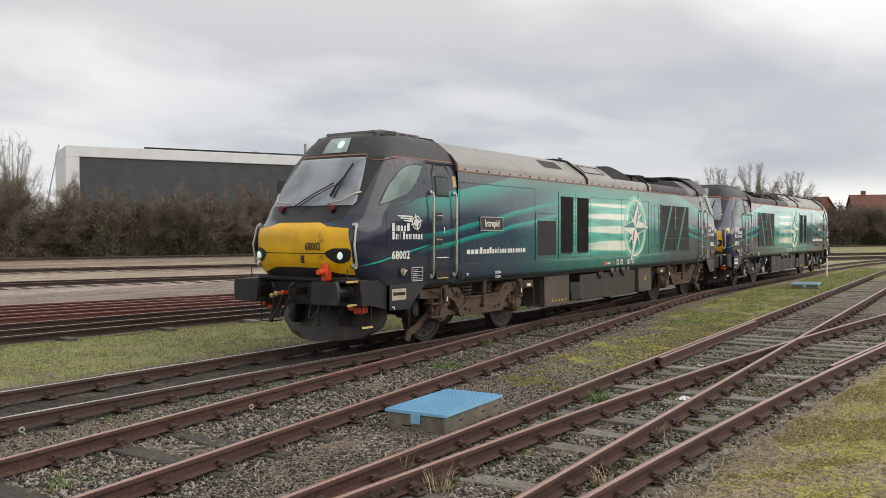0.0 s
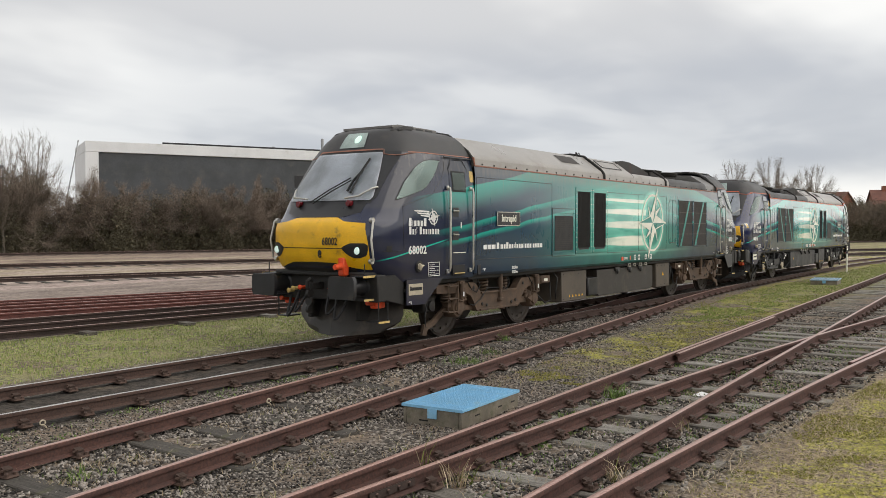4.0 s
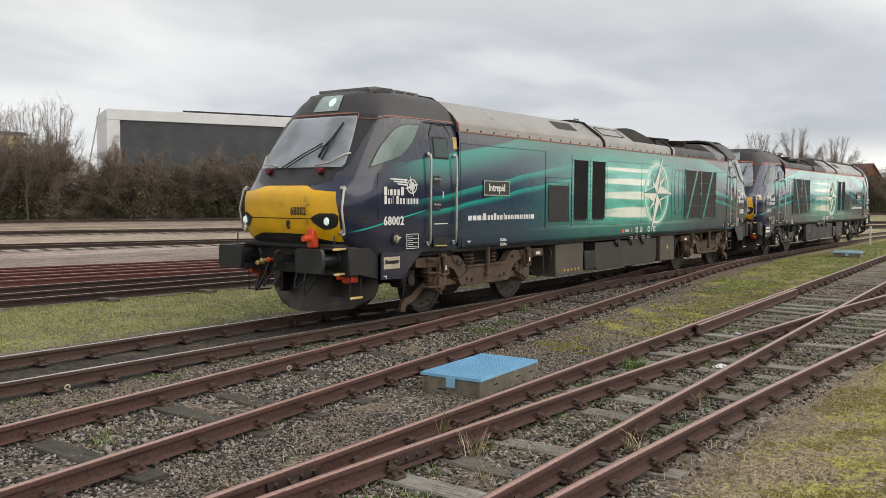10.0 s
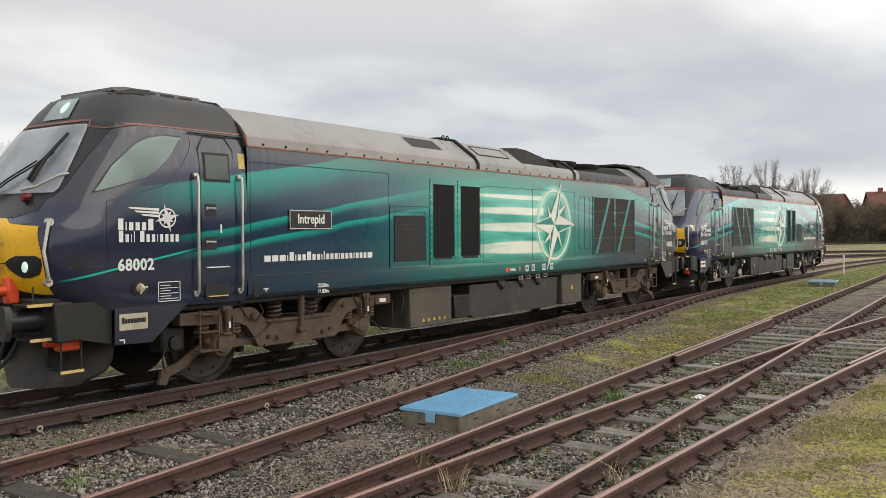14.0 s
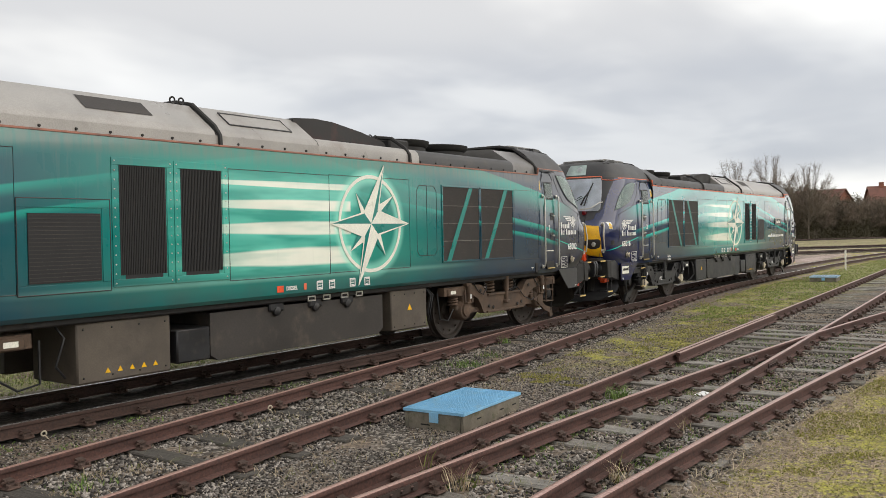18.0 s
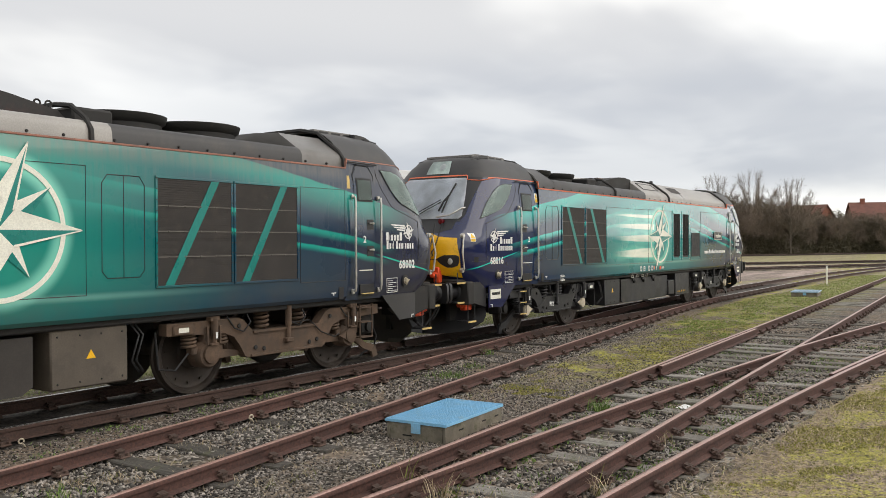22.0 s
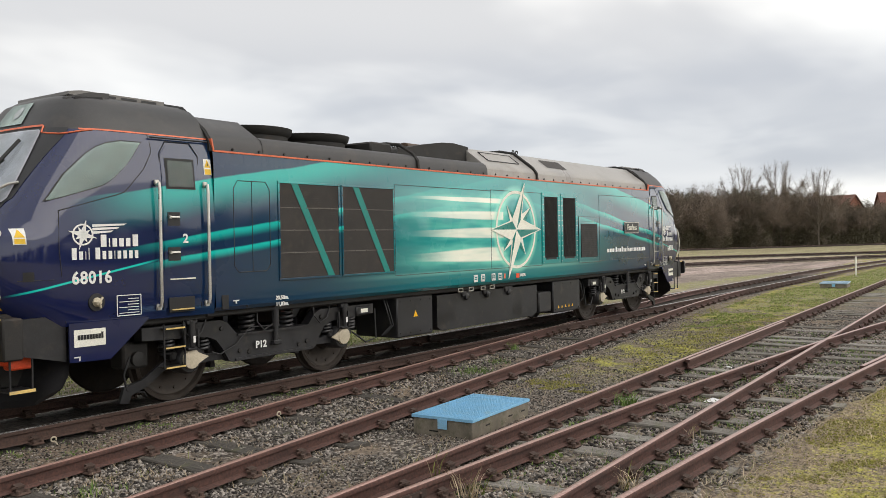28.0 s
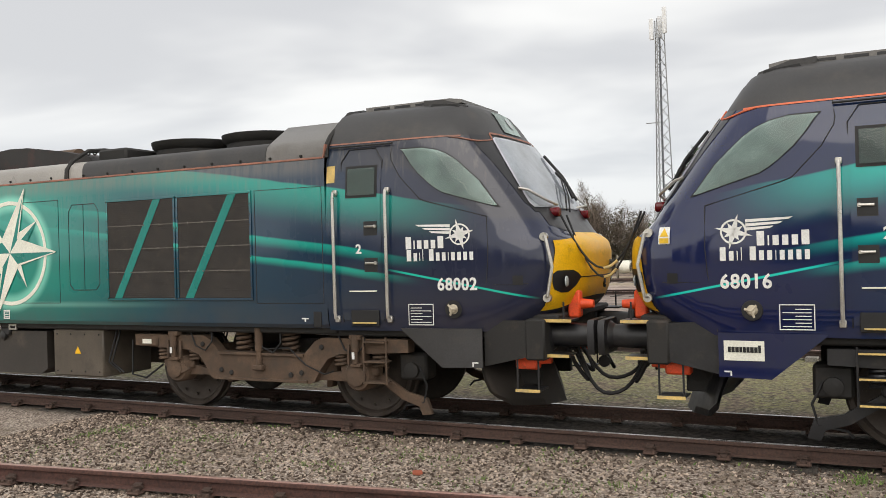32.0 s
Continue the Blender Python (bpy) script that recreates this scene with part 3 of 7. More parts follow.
ROOF_MID = plain("weathered_grey_roof_paint", (0.17, 0.163, 0.155), 0.36, vary=0.16, scale=1.2, bump=0.06, dirt=(0.11, 0.098, 0.086), dirt_amount=0.45)
SCREEN_MASK = plain("black_screen_surround", (0.020, 0.020, 0.022), 0.35, vary=0.25, scale=2, bump=0.03)
SOOT = plain("sooty_black_steel", (0.017, 0.016, 0.015), 0.7, vary=0.35, scale=2.5, bump=0.15, dirt=(0.05, 0.038, 0.03), dirt_amount=0.25)
EXHAUST = plain("rust_streaked_black_steel", (0.020, 0.018, 0.018), 0.6, vary=0.3, scale=1.5, bump=0.12, dirt=(0.085, 0.030, 0.024), dirt_amount=0.45)
BLACK = plain("black_underframe_paint", (0.018, 0.018, 0.020), 0.42, vary=0.3, scale=3, bump=0.08, dirt=(0.050, 0.043, 0.036), dirt_amount=0.3)
DUSTY = plain("brake_dust_brown", (0.105, 0.068, 0.045), 0.85, vary=0.3, scale=4, bump=0.25, dirt=(0.055, 0.042, 0.032), dirt_amount=0.55)
TANK_BROWN = plain("dusty_tank_paint", (0.100, 0.082, 0.063), 0.62, vary=0.25, scale=1.6, bump=0.10, dirt=(0.055, 0.046, 0.038), dirt_amount=0.5)
TANK_DARK = plain("oily_tank_paint", (0.036, 0.031, 0.027), 0.50, vary=0.3, scale=1.3, bump=0.10, dirt=(0.12, 0.095, 0.070), dirt_amount=0.35)
TYRE = plain("worn_wheel_steel", (0.055, 0.045, 0.038), 0.55, metal=0.45, vary=0.3, scale=6, bump=0.1, dirt=(0.05, 0.036, 0.026), dirt_amount=0.5)
RUBBER = plain("black_rubber", (0.010, 0.010, 0.011), 0.6, vary=0.2, bump=0.05)
STEEL = plain("brushed_handrail_steel", (0.60, 0.58, 0.54), 0.35, metal=0.75, vary=0.12, bump=0.05)
WHITE = plain("white_vinyl", (0.80, 0.80, 0.78), 0.45, vary=0.05, bump=0.0)
CREAM = plain("dirty_cream_vinyl", (0.84, 0.83, 0.73), 0.5, vary=0.06, scale=3, bump=0.0, dirt=(0.45, 0.44, 0.36), dirt_amount=0.08)
TEAL = plain("teal_vinyl", (0.004, 0.21, 0.18), 0.3, vary=0.1, scale=2, bump=0.0)
ORANGE = plain("orange_coupling_plastic", (0.80, 0.085, 0.020), 0.45, vary=0.15, bump=0.05, dirt=(0.12, 0.04, 0.02), dirt_amount=0.3)
ORANGE_LINE = plain("orange_lining", (0.72, 0.16, 0.07), 0.5, vary=0.1, bump=0.0)
ORANGE_DULL = plain("grimy_orange_lining", (0.34, 0.15, 0.105), 0.65, vary=0.25, scale=3, bump=0.0, dirt=(0.12, 0.09, 0.075), dirt_amount=0.5)
RED = plain("red_lens", (0.13, 0.006, 0.010), 0.15, vary=0.15, bump=0.0)
PLATE = plain("black_nameplate_field", (0.014, 0.014, 0.016), 0.4, vary=0.2, bump=0.0)
BEIGE = plain("beige_axle_cover", (0.50, 0.44, 0.33), 0.55, vary=0.15, bump=0.05)
GLASS = glass_material("cab_glass", (0.80, 0.90, 0.87))
# pale backing: sky reflected in the side windows is put into its colour
WINDOW_BACK = plain("sky_pale_window_backing", (0.36, 0.44, 0.42), 0.8, vary=0.4, scale=2.0, bump=0.0)
DOOR_IN = plain("dark_door_interior", (0.10, 0.135, 0.125), 0.8, vary=0.3, scale=2.0, bump=0.0)
MARK_YELLOW = plain("sign_yellow", (0.80, 0.50, 0.02), 0.45, vary=0.06, bump=0.0)
# the windscreen's reflection of the sky is painted on this backing
SCREEN_BACK = plain("sky_pale_screen_backing", (0.64, 0.63, 0.71), 0.7, vary=0.3, scale=1.6, bump=0.0)
LIGHT = lamp_material("lit_marker_lens", (0.74, 0.95, 0.86), 0.36)
LENS_OFF = plain("unlit_lens", (0.42, 0.46, 0.47), 0.1, vary=0.2, bump=0.0)
GRID = plain("black_radiator_mesh", (0.040, 0.035, 0.032), 0.7, vary=0.3, scale=3, bump=0.2, dirt=(0.060, 0.048, 0.039), dirt_amount=0.35)
CROSS = plain("dusty_grille_bar", (0.125, 0.112, 0.098), 0.6, vary=0.25, bump=0.1)
TREAD = plain("worn_yellow_step_edge", (0.66, 0.47, 0.16), 0.7, vary=0.2, bump=0.1, dirt=(0.3, 0.27, 0.2), dirt_amount=0.45)

# ---- locomotive shape ----
CAB_Z = [1.10, 1.18, 1.25, 1.35, 1.42, 1.5, 1.6, 1.7, 1.82, 1.95, 2.03, 2.08, 2.12, 2.16, 2.25, 2.4, 2.6, 2.8, 3.0, 3.12, 3.22, 3.285]
ROOF_Z = [3.285, 3.33, 3.39, 3.47, 3.55, 3.61, 3.66, 3.70, 3.73, 3.755, 3.78, 3.79, 3.80]


def nose_base(z):
    return float(np.interp(z, [1.10, 1.25, 1.35, 1.5, 1.7, 1.95, 2.06, 2.11, 2.16, 2.25, 2.96, 3.28, 3.39, 3.55, 3.66, 3.73, 3.78, 3.80],
                           [0.66, 0.52, 0.41, 0.33, 0.29, 0.29, 0.32, 0.38, 0.46, 0.54, 1.04, 1.27, 1.34, 1.44, 1.53, 1.65, 1.95, 2.8]))


def cab_half(z):
    return float(np.interp(z, [1.10, 1.3, 1.5, 2.35, 2.75, 3.0, 3.24, 3.4, 3.55, 3.66, 3.73, 3.78, 3.80], [1.30, 1.335, 1.345, 1.345, 1.325, 1.295, 1.255, 1.18, 1.05, 0.90, 0.72, 0.46, 0.12]))


def cab_bow(z):
    return float(np.interp(z, [1.1, 2.0, 2.3, 3.2, 3.6, 3.8], [0.95, 0.95, 0.95, 0.85, 0.75, 0.2])), float(np.interp(z, [1.1, 2.05, 2.4, 3.3], [2.9, 3.0, 3.5, 3.4]))


def cab_d(y, z):
    """How far behind the buffers' faces the cab's front stands at a place (y, z)."""
    bow, n = cab_bow(z)
    r = min(abs(y) / cab_half(z), 1.0)
    return min(3.2, nose_base(z) + bow * (1 - (1 - r ** n) ** (1 / n)))


def cab_y(d, z):
    """The cab's half width at a distance d behind the buffers' faces."""
    bow, n = cab_bow(z)
    u = (d - nose_base(z)) / bow
    return cab_half(z) if u >= 1 else cab_half(z) * (1 - (1 - max(u, 0.0)) ** n) ** (1 / n)


def cab_loft(levels, end):
    g = Geo()
    rows = []
    for z in levels:
        bow, n = cab_bow(z)
        w, d0 = cab_half(z), nose_base(z)
        pts = []
        for i in range(15):
            a = math.pi / 2 * i / 14
            pts.append((min(3.2, d0 + bow * (1 - math.cos(a) ** (2 / n))), w * math.sin(a) ** (2 / n)))
        last = pts[-1][0]
        pts += [(last + (3.2 - last) * k / 5, w) for k in range(1, 6)]
        row = [(d, -y) for d, y in pts[::-1]] + pts[1:]
        rows.append([(end * (10.25 - d), y, z) for d, y in row])
    return g.grid(rows)


def front_patch(g, end, rows, off, cols=14):
    """A skin on the cab's front over rows of (z, y from, y to)."""
    return g.grid([[(end * (10.25 - cab_d(a + (b - a) * k / cols, z) + off), a + (b - a) * k / cols, z + off * 0.3) for k in range(cols + 1)] for z, a, b in rows])


def side_patch(g, end, side, rows, off, cols=8):
    """A skin on the cab's side over rows of (z, d from, d to)."""
    return g.grid([[(end * (10.25 - (a + (b - a) * k / cols)), side * (cab_y(a + (b - a) * k / cols, z) + off), z) for k in range(cols + 1)] for z, a, b in rows])


BODY = [(1.29, 1.12), (1.335, 1.17), (1.345, 1.30), (1.345, 2.10), (1.345, 2.78), (1.344, 2.98), (1.330, 3.13)]
SHOULDER = [(1.325, 3.13), (1.265, 3.15), (1.255, 3.27), (1.225, 3.335), (1.16, 3.385)]


def both(profile):
    return [(-y, z) for y, z in profile] + [(y, z) for y, z in profile[::-1]]


def drawn(profile, x0, x1, closed=False):
    g = Geo()
    xs = spaced([(x0, x1, 1.0)])
    p = profile + ([profile[0]] if closed else [])
    g.grid([[(x, y, z) for y, z in p] for x in xs])
    k = len(p)
    if closed:
        g.f += [tuple(range(k - 1)), tuple(range(len(g.v) - k, len(g.v) - 1))]
        g.s += [0, 0]
    return g


def side_box(g, side, x0, x1, z0, z1, y0, y1, c=0.006):
    return g.box(x0, x1, side * y0, side * y1, z0, z1, c)


def ring(g, side, x0, x1, z0, z1, y0, y1, w):
    """A rectangular frame on a side."""
    for a, b, c, e in ((x0, x1, z1 - w, z1), (x0, x1, z0, z0 + w), (x0, x0 + w, z0 + w, z1 - w), (x1 - w, x1, z0 + w, z1 - w)):
        side_box(g, side, a, b, c, e, y0, y1, 0.003)
    return g


def compass_emblem(loco, side, cx, cz, y):
    """The round compass emblem: a ring and a leaning star, each point split into a cream and a teal half."""
    flip = 1 if side < 0 else -1

    def at(u, w, off=0.0):
        return (cx + flip * u, side * (y + off), cz + w)

    def piece(pts, off):
        return Geo().add([at(u, w, off) for u, w in pts], [tuple(range(len(pts)))])
    n = 56
    g = Geo()
    v = [at(r * math.cos(2 * math.pi * k / n), r * math.sin(2 * math.pi * k / n), 0.004) for k in range(n) for r in (0.70, 0.755)]
    g.add(v, [(2 * k, 2 * k + 1, (2 * k + 3) % (2 * n), (2 * k + 2) % (2 * n)) for k in range(n)])
    emblem = part("emblem", g, CREAM, loco, "large cream compass rose in a ring", smooth=0, fix=False)
    tips = [(0.33, 0.92), (0.95, 0.0), (-0.33, -0.95), (-0.93, 0.0)]
    minor = [(0.58, 0.46), (0.34, -0.50), (-0.50, -0.42), (-0.36, 0.48)]
    waist = [(0.17, 0.20), (0.17, -0.17), (-0.17, -0.20), (-0.17, 0.17)]
    for k in range(4):
        a, w, w0 = tips[k], waist[k], waist[k - 1]
        part("star_point", piece([(0, 0), a, w0], 0.008), CREAM, emblem, smooth=0, fix=False)
        part("star_shade", piece([(0, 0), a, w], 0.008), TEAL, emblem, "teal half of a star point", smooth=0, fix=False)
        m = Vector(minor[k])
        p = Vector((-m.y, m.x)) * 0.16
        part("star_point", piece([m * 0.25, m, m * 0.42 + p], 0.006), CREAM, emblem, smooth=0, fix=False)
        part("star_shade", piece([m * 0.25, m, m * 0.42 - p], 0.006), TEAL, emblem, smooth=0, fix=False)
        for q in (w, w0):
            d = Vector((a[0] - q[0], a[1] - q[1])).normalized() * 0.014
            part("star_edge", piece([(q[0] - d.y, q[1] + d.x), (q[0] + d.y, q[1] - d.x), (a[0] + d.y * 0.4, a[1] - d.x * 0.4), (a[0] - d.y * 0.4, a[1] + d.x * 0.4)], 0.010), CREAM, emblem, smooth=0, fix=False)


def logo_geo(side, cx, cz, y, wing):
    """A small winged wheel: a ring, a star and three bars to one side."""
    g = Geo()

    def at(u, w):
        return (cx + 1.18 * u, side * y, cz + 1.15 * w)
    n = 28
    v = [at(r * math.cos(2 * math.pi * k / n), r * math.sin(2 * math.pi * k / n)) for k in range(n) for r in (0.088, 0.104)]
    g.add(v, [(2 * k, 2 * k + 1, (2 * k + 3) % (2 * n), (2 * k + 2) % (2 * n)) for k in range(n)])
    for k in range(8):
        a = math.pi * k / 4 + 0.25
        r = 0.15 if k % 2 == 0 else 0.085
        e, c = Vector((math.cos(a), math.sin(a))), Vector((-math.sin(a), math.cos(a))) * 0.022
        g.add([at(0, 0), at(*(e * r * 0.3 + c)), at(*(e * r)), at(*(e * r * 0.3 - c))], [(0, 1, 2, 3)])
    for k in range(3):
        z0 = 0.085 - 0.034 * k
        g.add([at(wing * 0.095, z0 - 0.012), at(wing * (0.42 - 0.07 * k), z0 + 0.004), at(wing * (0.45 - 0.07 * k), z0 + 0.022), at(wing * 0.095, z0 + 0.014)], [(0, 1, 2, 3)])
    return g


def word_bars(side, x0, x1, z, h, y, tall):
    """A word as plain letter-sized bars: t for a tall letter, o for a low one, i for a thin one, a blank between words."""
    g = Geo()
    wide = [{"t": 1.0, "o": 0.86, "i": 0.45, "l": 0.45, "m": 1.3}.get(c, 0.5) for c in tall]
    unit = (x1 - x0) / sum(wide)
    x = 0.0
    for c, w in zip(tall, wide):
        if c != " ":
            a, b = x * unit, (x + w) * unit - min(0.36 * unit, 0.030)
            u0, u1 = (x0 + a, x0 + b) if side < 0 else (x1 - b, x1 - a)
            side_box(g, side, u0, u1, z - h / 2, z - h / 2 + h * (1.0 if c in "tl" else 0.70), y, y + 0.003, 0)
        x += w
    return g


def text_bars(side, x0, x1, z, h, y, rnd, gap=0.35):
    """A row of plain letter-sized bars."""
    g = Geo()
    x = x0
    while x < x1 - 0.01:
        w = h * rnd.uniform(0.34, 0.48)
        tall = h * (1.0 if x == x0 else 0.74)
        side_box(g, side, x, min(x + w, x1), z - h / 2, z - h / 2 + tall, y, y + 0.003, 0)
        x += w + h * gap * 0.40
    return g


def letter_pose(side, x, y, z):
    return pose(x, side * y, z, 90, 0, 0 if side < 0 else 180)


def wheelset_mesh():
    g = Geo()
    for s in (-1, 1):
        prof = [(s * 0.68, 0.20), (s * 0.66, 0.555), (s * 0.675, 0.578), (s * 0.70, 0.572), (s * 0.715, 0.552), (s * 0.80, 0.545), (s * 0.805, 0.50), (s * 0.79, 0.485), (s * 0.765, 0.47), (s * 0.745, 0.34), (s * 0.765, 0.22), (s * 0.80, 0.20), (s * 0.82, 0.14), (s * 0.82, 0.02)]
        g.lathe((0, 0, 0), "y", prof, 40)
        for k in range(12):
            a = 2 * math.pi * k / 12
            g.lathe((0.40 * math.cos(a), s * 0.755, 0.40 * math.sin(a)), "y", [(-0.03, 0.024), (s * 0.012 if s > 0 else -0.012, 0.02)], 6)
    g.lathe((0, 0, 0), "y", [(-0.7, 0.1), (0.7, 0.1)], 16)
    return g.mesh("wheelset", TYRE, 35)


def coil(g, x, y, z0, z1, r, wire, turns):
    g.tube([(x + r * math.cos(2 * math.pi * turns * k / (turns * 10)), y + r * math.sin(2 * math.pi * turns * k / (turns * 10)), z0 + (z1 - z0) * k / (turns * 10)) for k in range(turns * 10 + 1)], wire, 6)


WHEELSET = wheelset_mesh()


def bogie(loco, cx, frame_mat, gear_mat, cap_mat, text):
    """A two-axle bogie: side frames with goosenecks, axle boxes, springs, dampers, wheelsets."""
    b = part("bogie", Geo().box(cx - 1.0, cx + 1.0, -1.0, 1.0, 0.50, 0.74, 0.03), gear_mat, loco)
    b["label"] = "bogie bolster between two axles"
    outline = [(-2.10, 0.99), (-0.92, 0.99), (-0.82, 0.95), (-0.66, 0.79), (0.66, 0.79), (0.82, 0.95), (0.92, 0.99), (2.10, 0.99), (2.10, 0.84), (1.16, 0.80), (1.00, 0.74), (0.90, 0.62), (0.80, 0.46), (0.74, 0.43),
               (-0.74, 0.43), (-0.80, 0.46), (-0.90, 0.62), (-1.00, 0.74), (-1.16, 0.80), (-2.10, 0.84)]
    wheels = []
    for s in (-1, 1):
        g = Geo().prism([(cx + x, z) for x, z in outline], "y", s * 1.02, s * 1.17)
        g.prism([(cx - 0.70, 0.44), (cx + 0.70, 0.44), (cx + 0.70, 0.47), (cx - 0.70, 0.47)], "y", s * 1.17, s * 1.20)
        g.prism([(cx - 0.66, 0.76), (cx + 0.66, 0.76), (cx + 0.66, 0.79), (cx - 0.66, 0.79)], "y", s * 1.17, s * 1.20)
        frame_part = part("side_frame", g, frame_mat, b, smooth=30)
        for x, z in ((-0.62, 0.56), (-0.46, 0.53), (0.46, 0.53), (0.62, 0.56), (-0.92, 0.88), (0.92, 0.88)):
            part("frame_bolt", Geo().lathe((cx + x, s * 1.17, z), "y", [(-0.01, 0.034), (s * 0.022, 0.030), (s * 0.024, 0.016)], 8), SOOT, frame_part)
        for x in (-0.78, 0.30, 1.5):
            g = Geo().tube([(cx + x, s * 1.16, 1.06), (cx + x + 0.04, s * 1.21, 0.92), (cx + x - 0.08, s * 1.205, 0.80), (cx + x - 0.24, s * 1.20, 0.86), (cx + x - 0.36, s * 1.16, 1.05)], 0.011, 6)
            part("cable", g, RUBBER, b)
        for x in (-0.36, 0.0, 0.36):
            g = Geo()
            if x:
                coil(g, cx + x, s * 1.02, 0.79, 1.10, 0.095, 0.022, 5)
            else:
                g.tube([(cx, s * 1.20, 0.62), (cx, s * 1.20, 0.82)], 0.035, 10), g.tube([(cx, s * 1.20, 0.82), (cx, s * 1.20, 1.10)], 0.05, 10)
                g.box(cx - 0.07, cx + 0.07, s * 1.15, s * 1.25, 0.58, 0.64, 0.01)
            part("coil_spring" if x else "damper", g, gear_mat, b)
        for e in (-1, 1):
            ax = cx + e * 1.4
            g = Geo().lathe((ax, s * 0.92, 0.55), "y", [(0, 0.19), (s * 0.20, 0.19), (s * 0.24, 0.165), (s * 0.245, 0.05)], 20)
            g.box(ax - 0.26, ax + 0.26, s * 0.98, s * 1.12, 0.55, 0.66, 0.02)
            g.box(ax - 0.10, ax + 0.10, s * 1.02, s * 1.16, 0.66, 0.86, 0.015)
            g.prism([(ax - e * 0.18, 0.60), (ax - e * 0.42, 0.56), (ax - e * 0.72, 0.52), (ax - e * 0.72, 0.46), (ax - e * 0.42, 0.47), (ax - e * 0.16, 0.46)], "y", s * 1.00, s * 1.08)
            box = part("axle_box", g, gear_mat, b)
            c = Geo().lathe((ax, s * 1.165, 0.55), "y", [(0, 0.125), (s * 0.035, 0.12), (s * 0.045, 0.06)], 18)
            c.prism([(ax - e * 0.10, 0.62), (ax - e * 0.26, 0.555), (ax - e * 0.10, 0.48)], "y", s * 1.165, s * 1.19)
            part("axle_cover", c, cap_mat, box)
            for x in (-0.31, 0.31):
                c = Geo()
                coil(c, ax + x * 0.85, s * 1.05, 0.64, 0.83, 0.085, 0.020, 4)
                part("axle_spring", c, gear_mat, b)
            c = Geo().tube([(ax + 0.02, s * 1.22, 0.70), (ax + 0.02, s * 1.22, 0.86)], 0.032, 10).tube([(ax + 0.02, s * 1.22, 0.84), (ax + 0.02, s * 1.22, 1.02)], 0.045, 10)
            c.box(ax - 0.06, ax + 0.10, s * 1.14, s * 1.24, 0.98, 1.04, 0.01).box(ax - 0.05, ax + 0.09, s * 1.14, s * 1.24, 0.66, 0.70, 0.01)
            c.box(ax - 0.10, ax - 0.07, s * 1.19, s * 1.22, 0.68, 0.92, 0.006).box(ax + 0.11, ax + 0.14, s * 1.19, s * 1.22, 0.68, 0.92, 0.006)
            part("damper", c, gear_mat, b)
            c = Geo().box(ax + 0.0, ax + 0.035, s * 1.265, s * 1.27, 0.76, 0.84, 0)
            part("damper_label", c, WHITE, b)
            # brake hanger and shoe beside the wheel, guard iron before the outer wheel
            c = Geo().prism([(ax - e * 0.50, 0.86), (ax - e * 0.60, 0.86), (ax - e * 0.66, 0.34), (ax - e * 0.585, 0.34)], "y", s * 0.70, s * 0.82)
            part("brake_shoe", c, gear_mat, b)
            if abs(cx + e * 1.4) > abs(cx):
                c = Geo().prism([(ax + e * 0.14, 0.52), (ax + e * 0.22, 0.58), (ax + e * 0.58, 0.36), (ax + e * 0.84, 0.30), (ax + e * 0.90, 0.12), (ax + e * 0.78, 0.10), (ax + e * 0.74, 0.20), (ax + e * 0.52, 0.27)], "y", s * 0.96, s * 1.01)
                part("guard_iron", c, gear_mat, b)
                c = Geo().box(ax + e * 0.48, ax + e * 0.84, s * 0.72, s * 1.0, 0.50, 0.82, 0.03).lathe((ax + e * 0.66, s * 1.0, 0.62), "y", [(0, 0.09), (s * 0.05, 0.09), (s * 0.06, 0.05)], 14)
                part("sand_box", c, SOOT, b)
                c = Geo().tube([(ax + e * 0.75, s * 1.0, 0.66), (ax + e * 0.85, s * 1.02, 0.45), (ax + e * 0.80, s * 1.0, 0.25), (ax + e * 0.55, s * 0.98, 0.20), (ax + e * 0.50, s * 0.95, 0.14)], 0.014, 6)
                part("sand_pipe", c, RUBBER, b)
                # foot steps below the cab door
                for z in (0.50, 0.74, 0.97):
                    c = Geo().box(ax + e * 0.16, ax + e * 0.44, s * 1.10, s * 1.27, z - 0.015, z, 0.004)
                    st = part("foot_step", c, gear_mat, b)
                    part("step_edge", Geo().box(ax + e * 0.16, ax + e * 0.44, s * 1.268, s * 1.276, z - 0.016, z + 0.002, 0), gear_mat if gear_mat == DUSTY else TREAD, st)
                for u in (0.15, 0.45):
                    part("step_hanger", Geo().tube([(ax + e * u, s * 1.25, 0.48), (ax + e * u, s * 1.25, 1.02)], 0.012, 6), gear_mat, b)
                g = Geo().tube([(ax - e * 0.30, s * 1.20, 0.60), (ax - e * 0.42, s * 1.22, 0.56), (ax - e * 0.7, s * 1.2, 0.66), (ax - e * 0.95, s * 1.19, 0.86), (ax - e * 1.4, s * 1.19, 0.84)], 0.010, 6)
                part("cable", g, RUBBER, b)
            else:
                c = Geo().box(ax + e * 0.28, ax + e * 0.62, s * 1.0, s * 1.2, 0.83, 0.97, 0.02)
                br = part("bracket", c, frame_mat, b)
                part("bracket_label", Geo().box(ax + e * 0.38, ax + e * 0.54, s * 1.201, s * 1.204, 0.87, 0.93, 0), CREAM, br)
                c = Geo().tube([(ax + e * 0.3, s * 1.08, 0.58), (ax + e * 0.55, s * 1.14, 0.40), (ax + e * 0.8, s * 1.14, 0.44), (ax + e * 0.82, s * 1.1, 0.9)], 0.014, 6)
                part("cable", c, RUBBER, b)
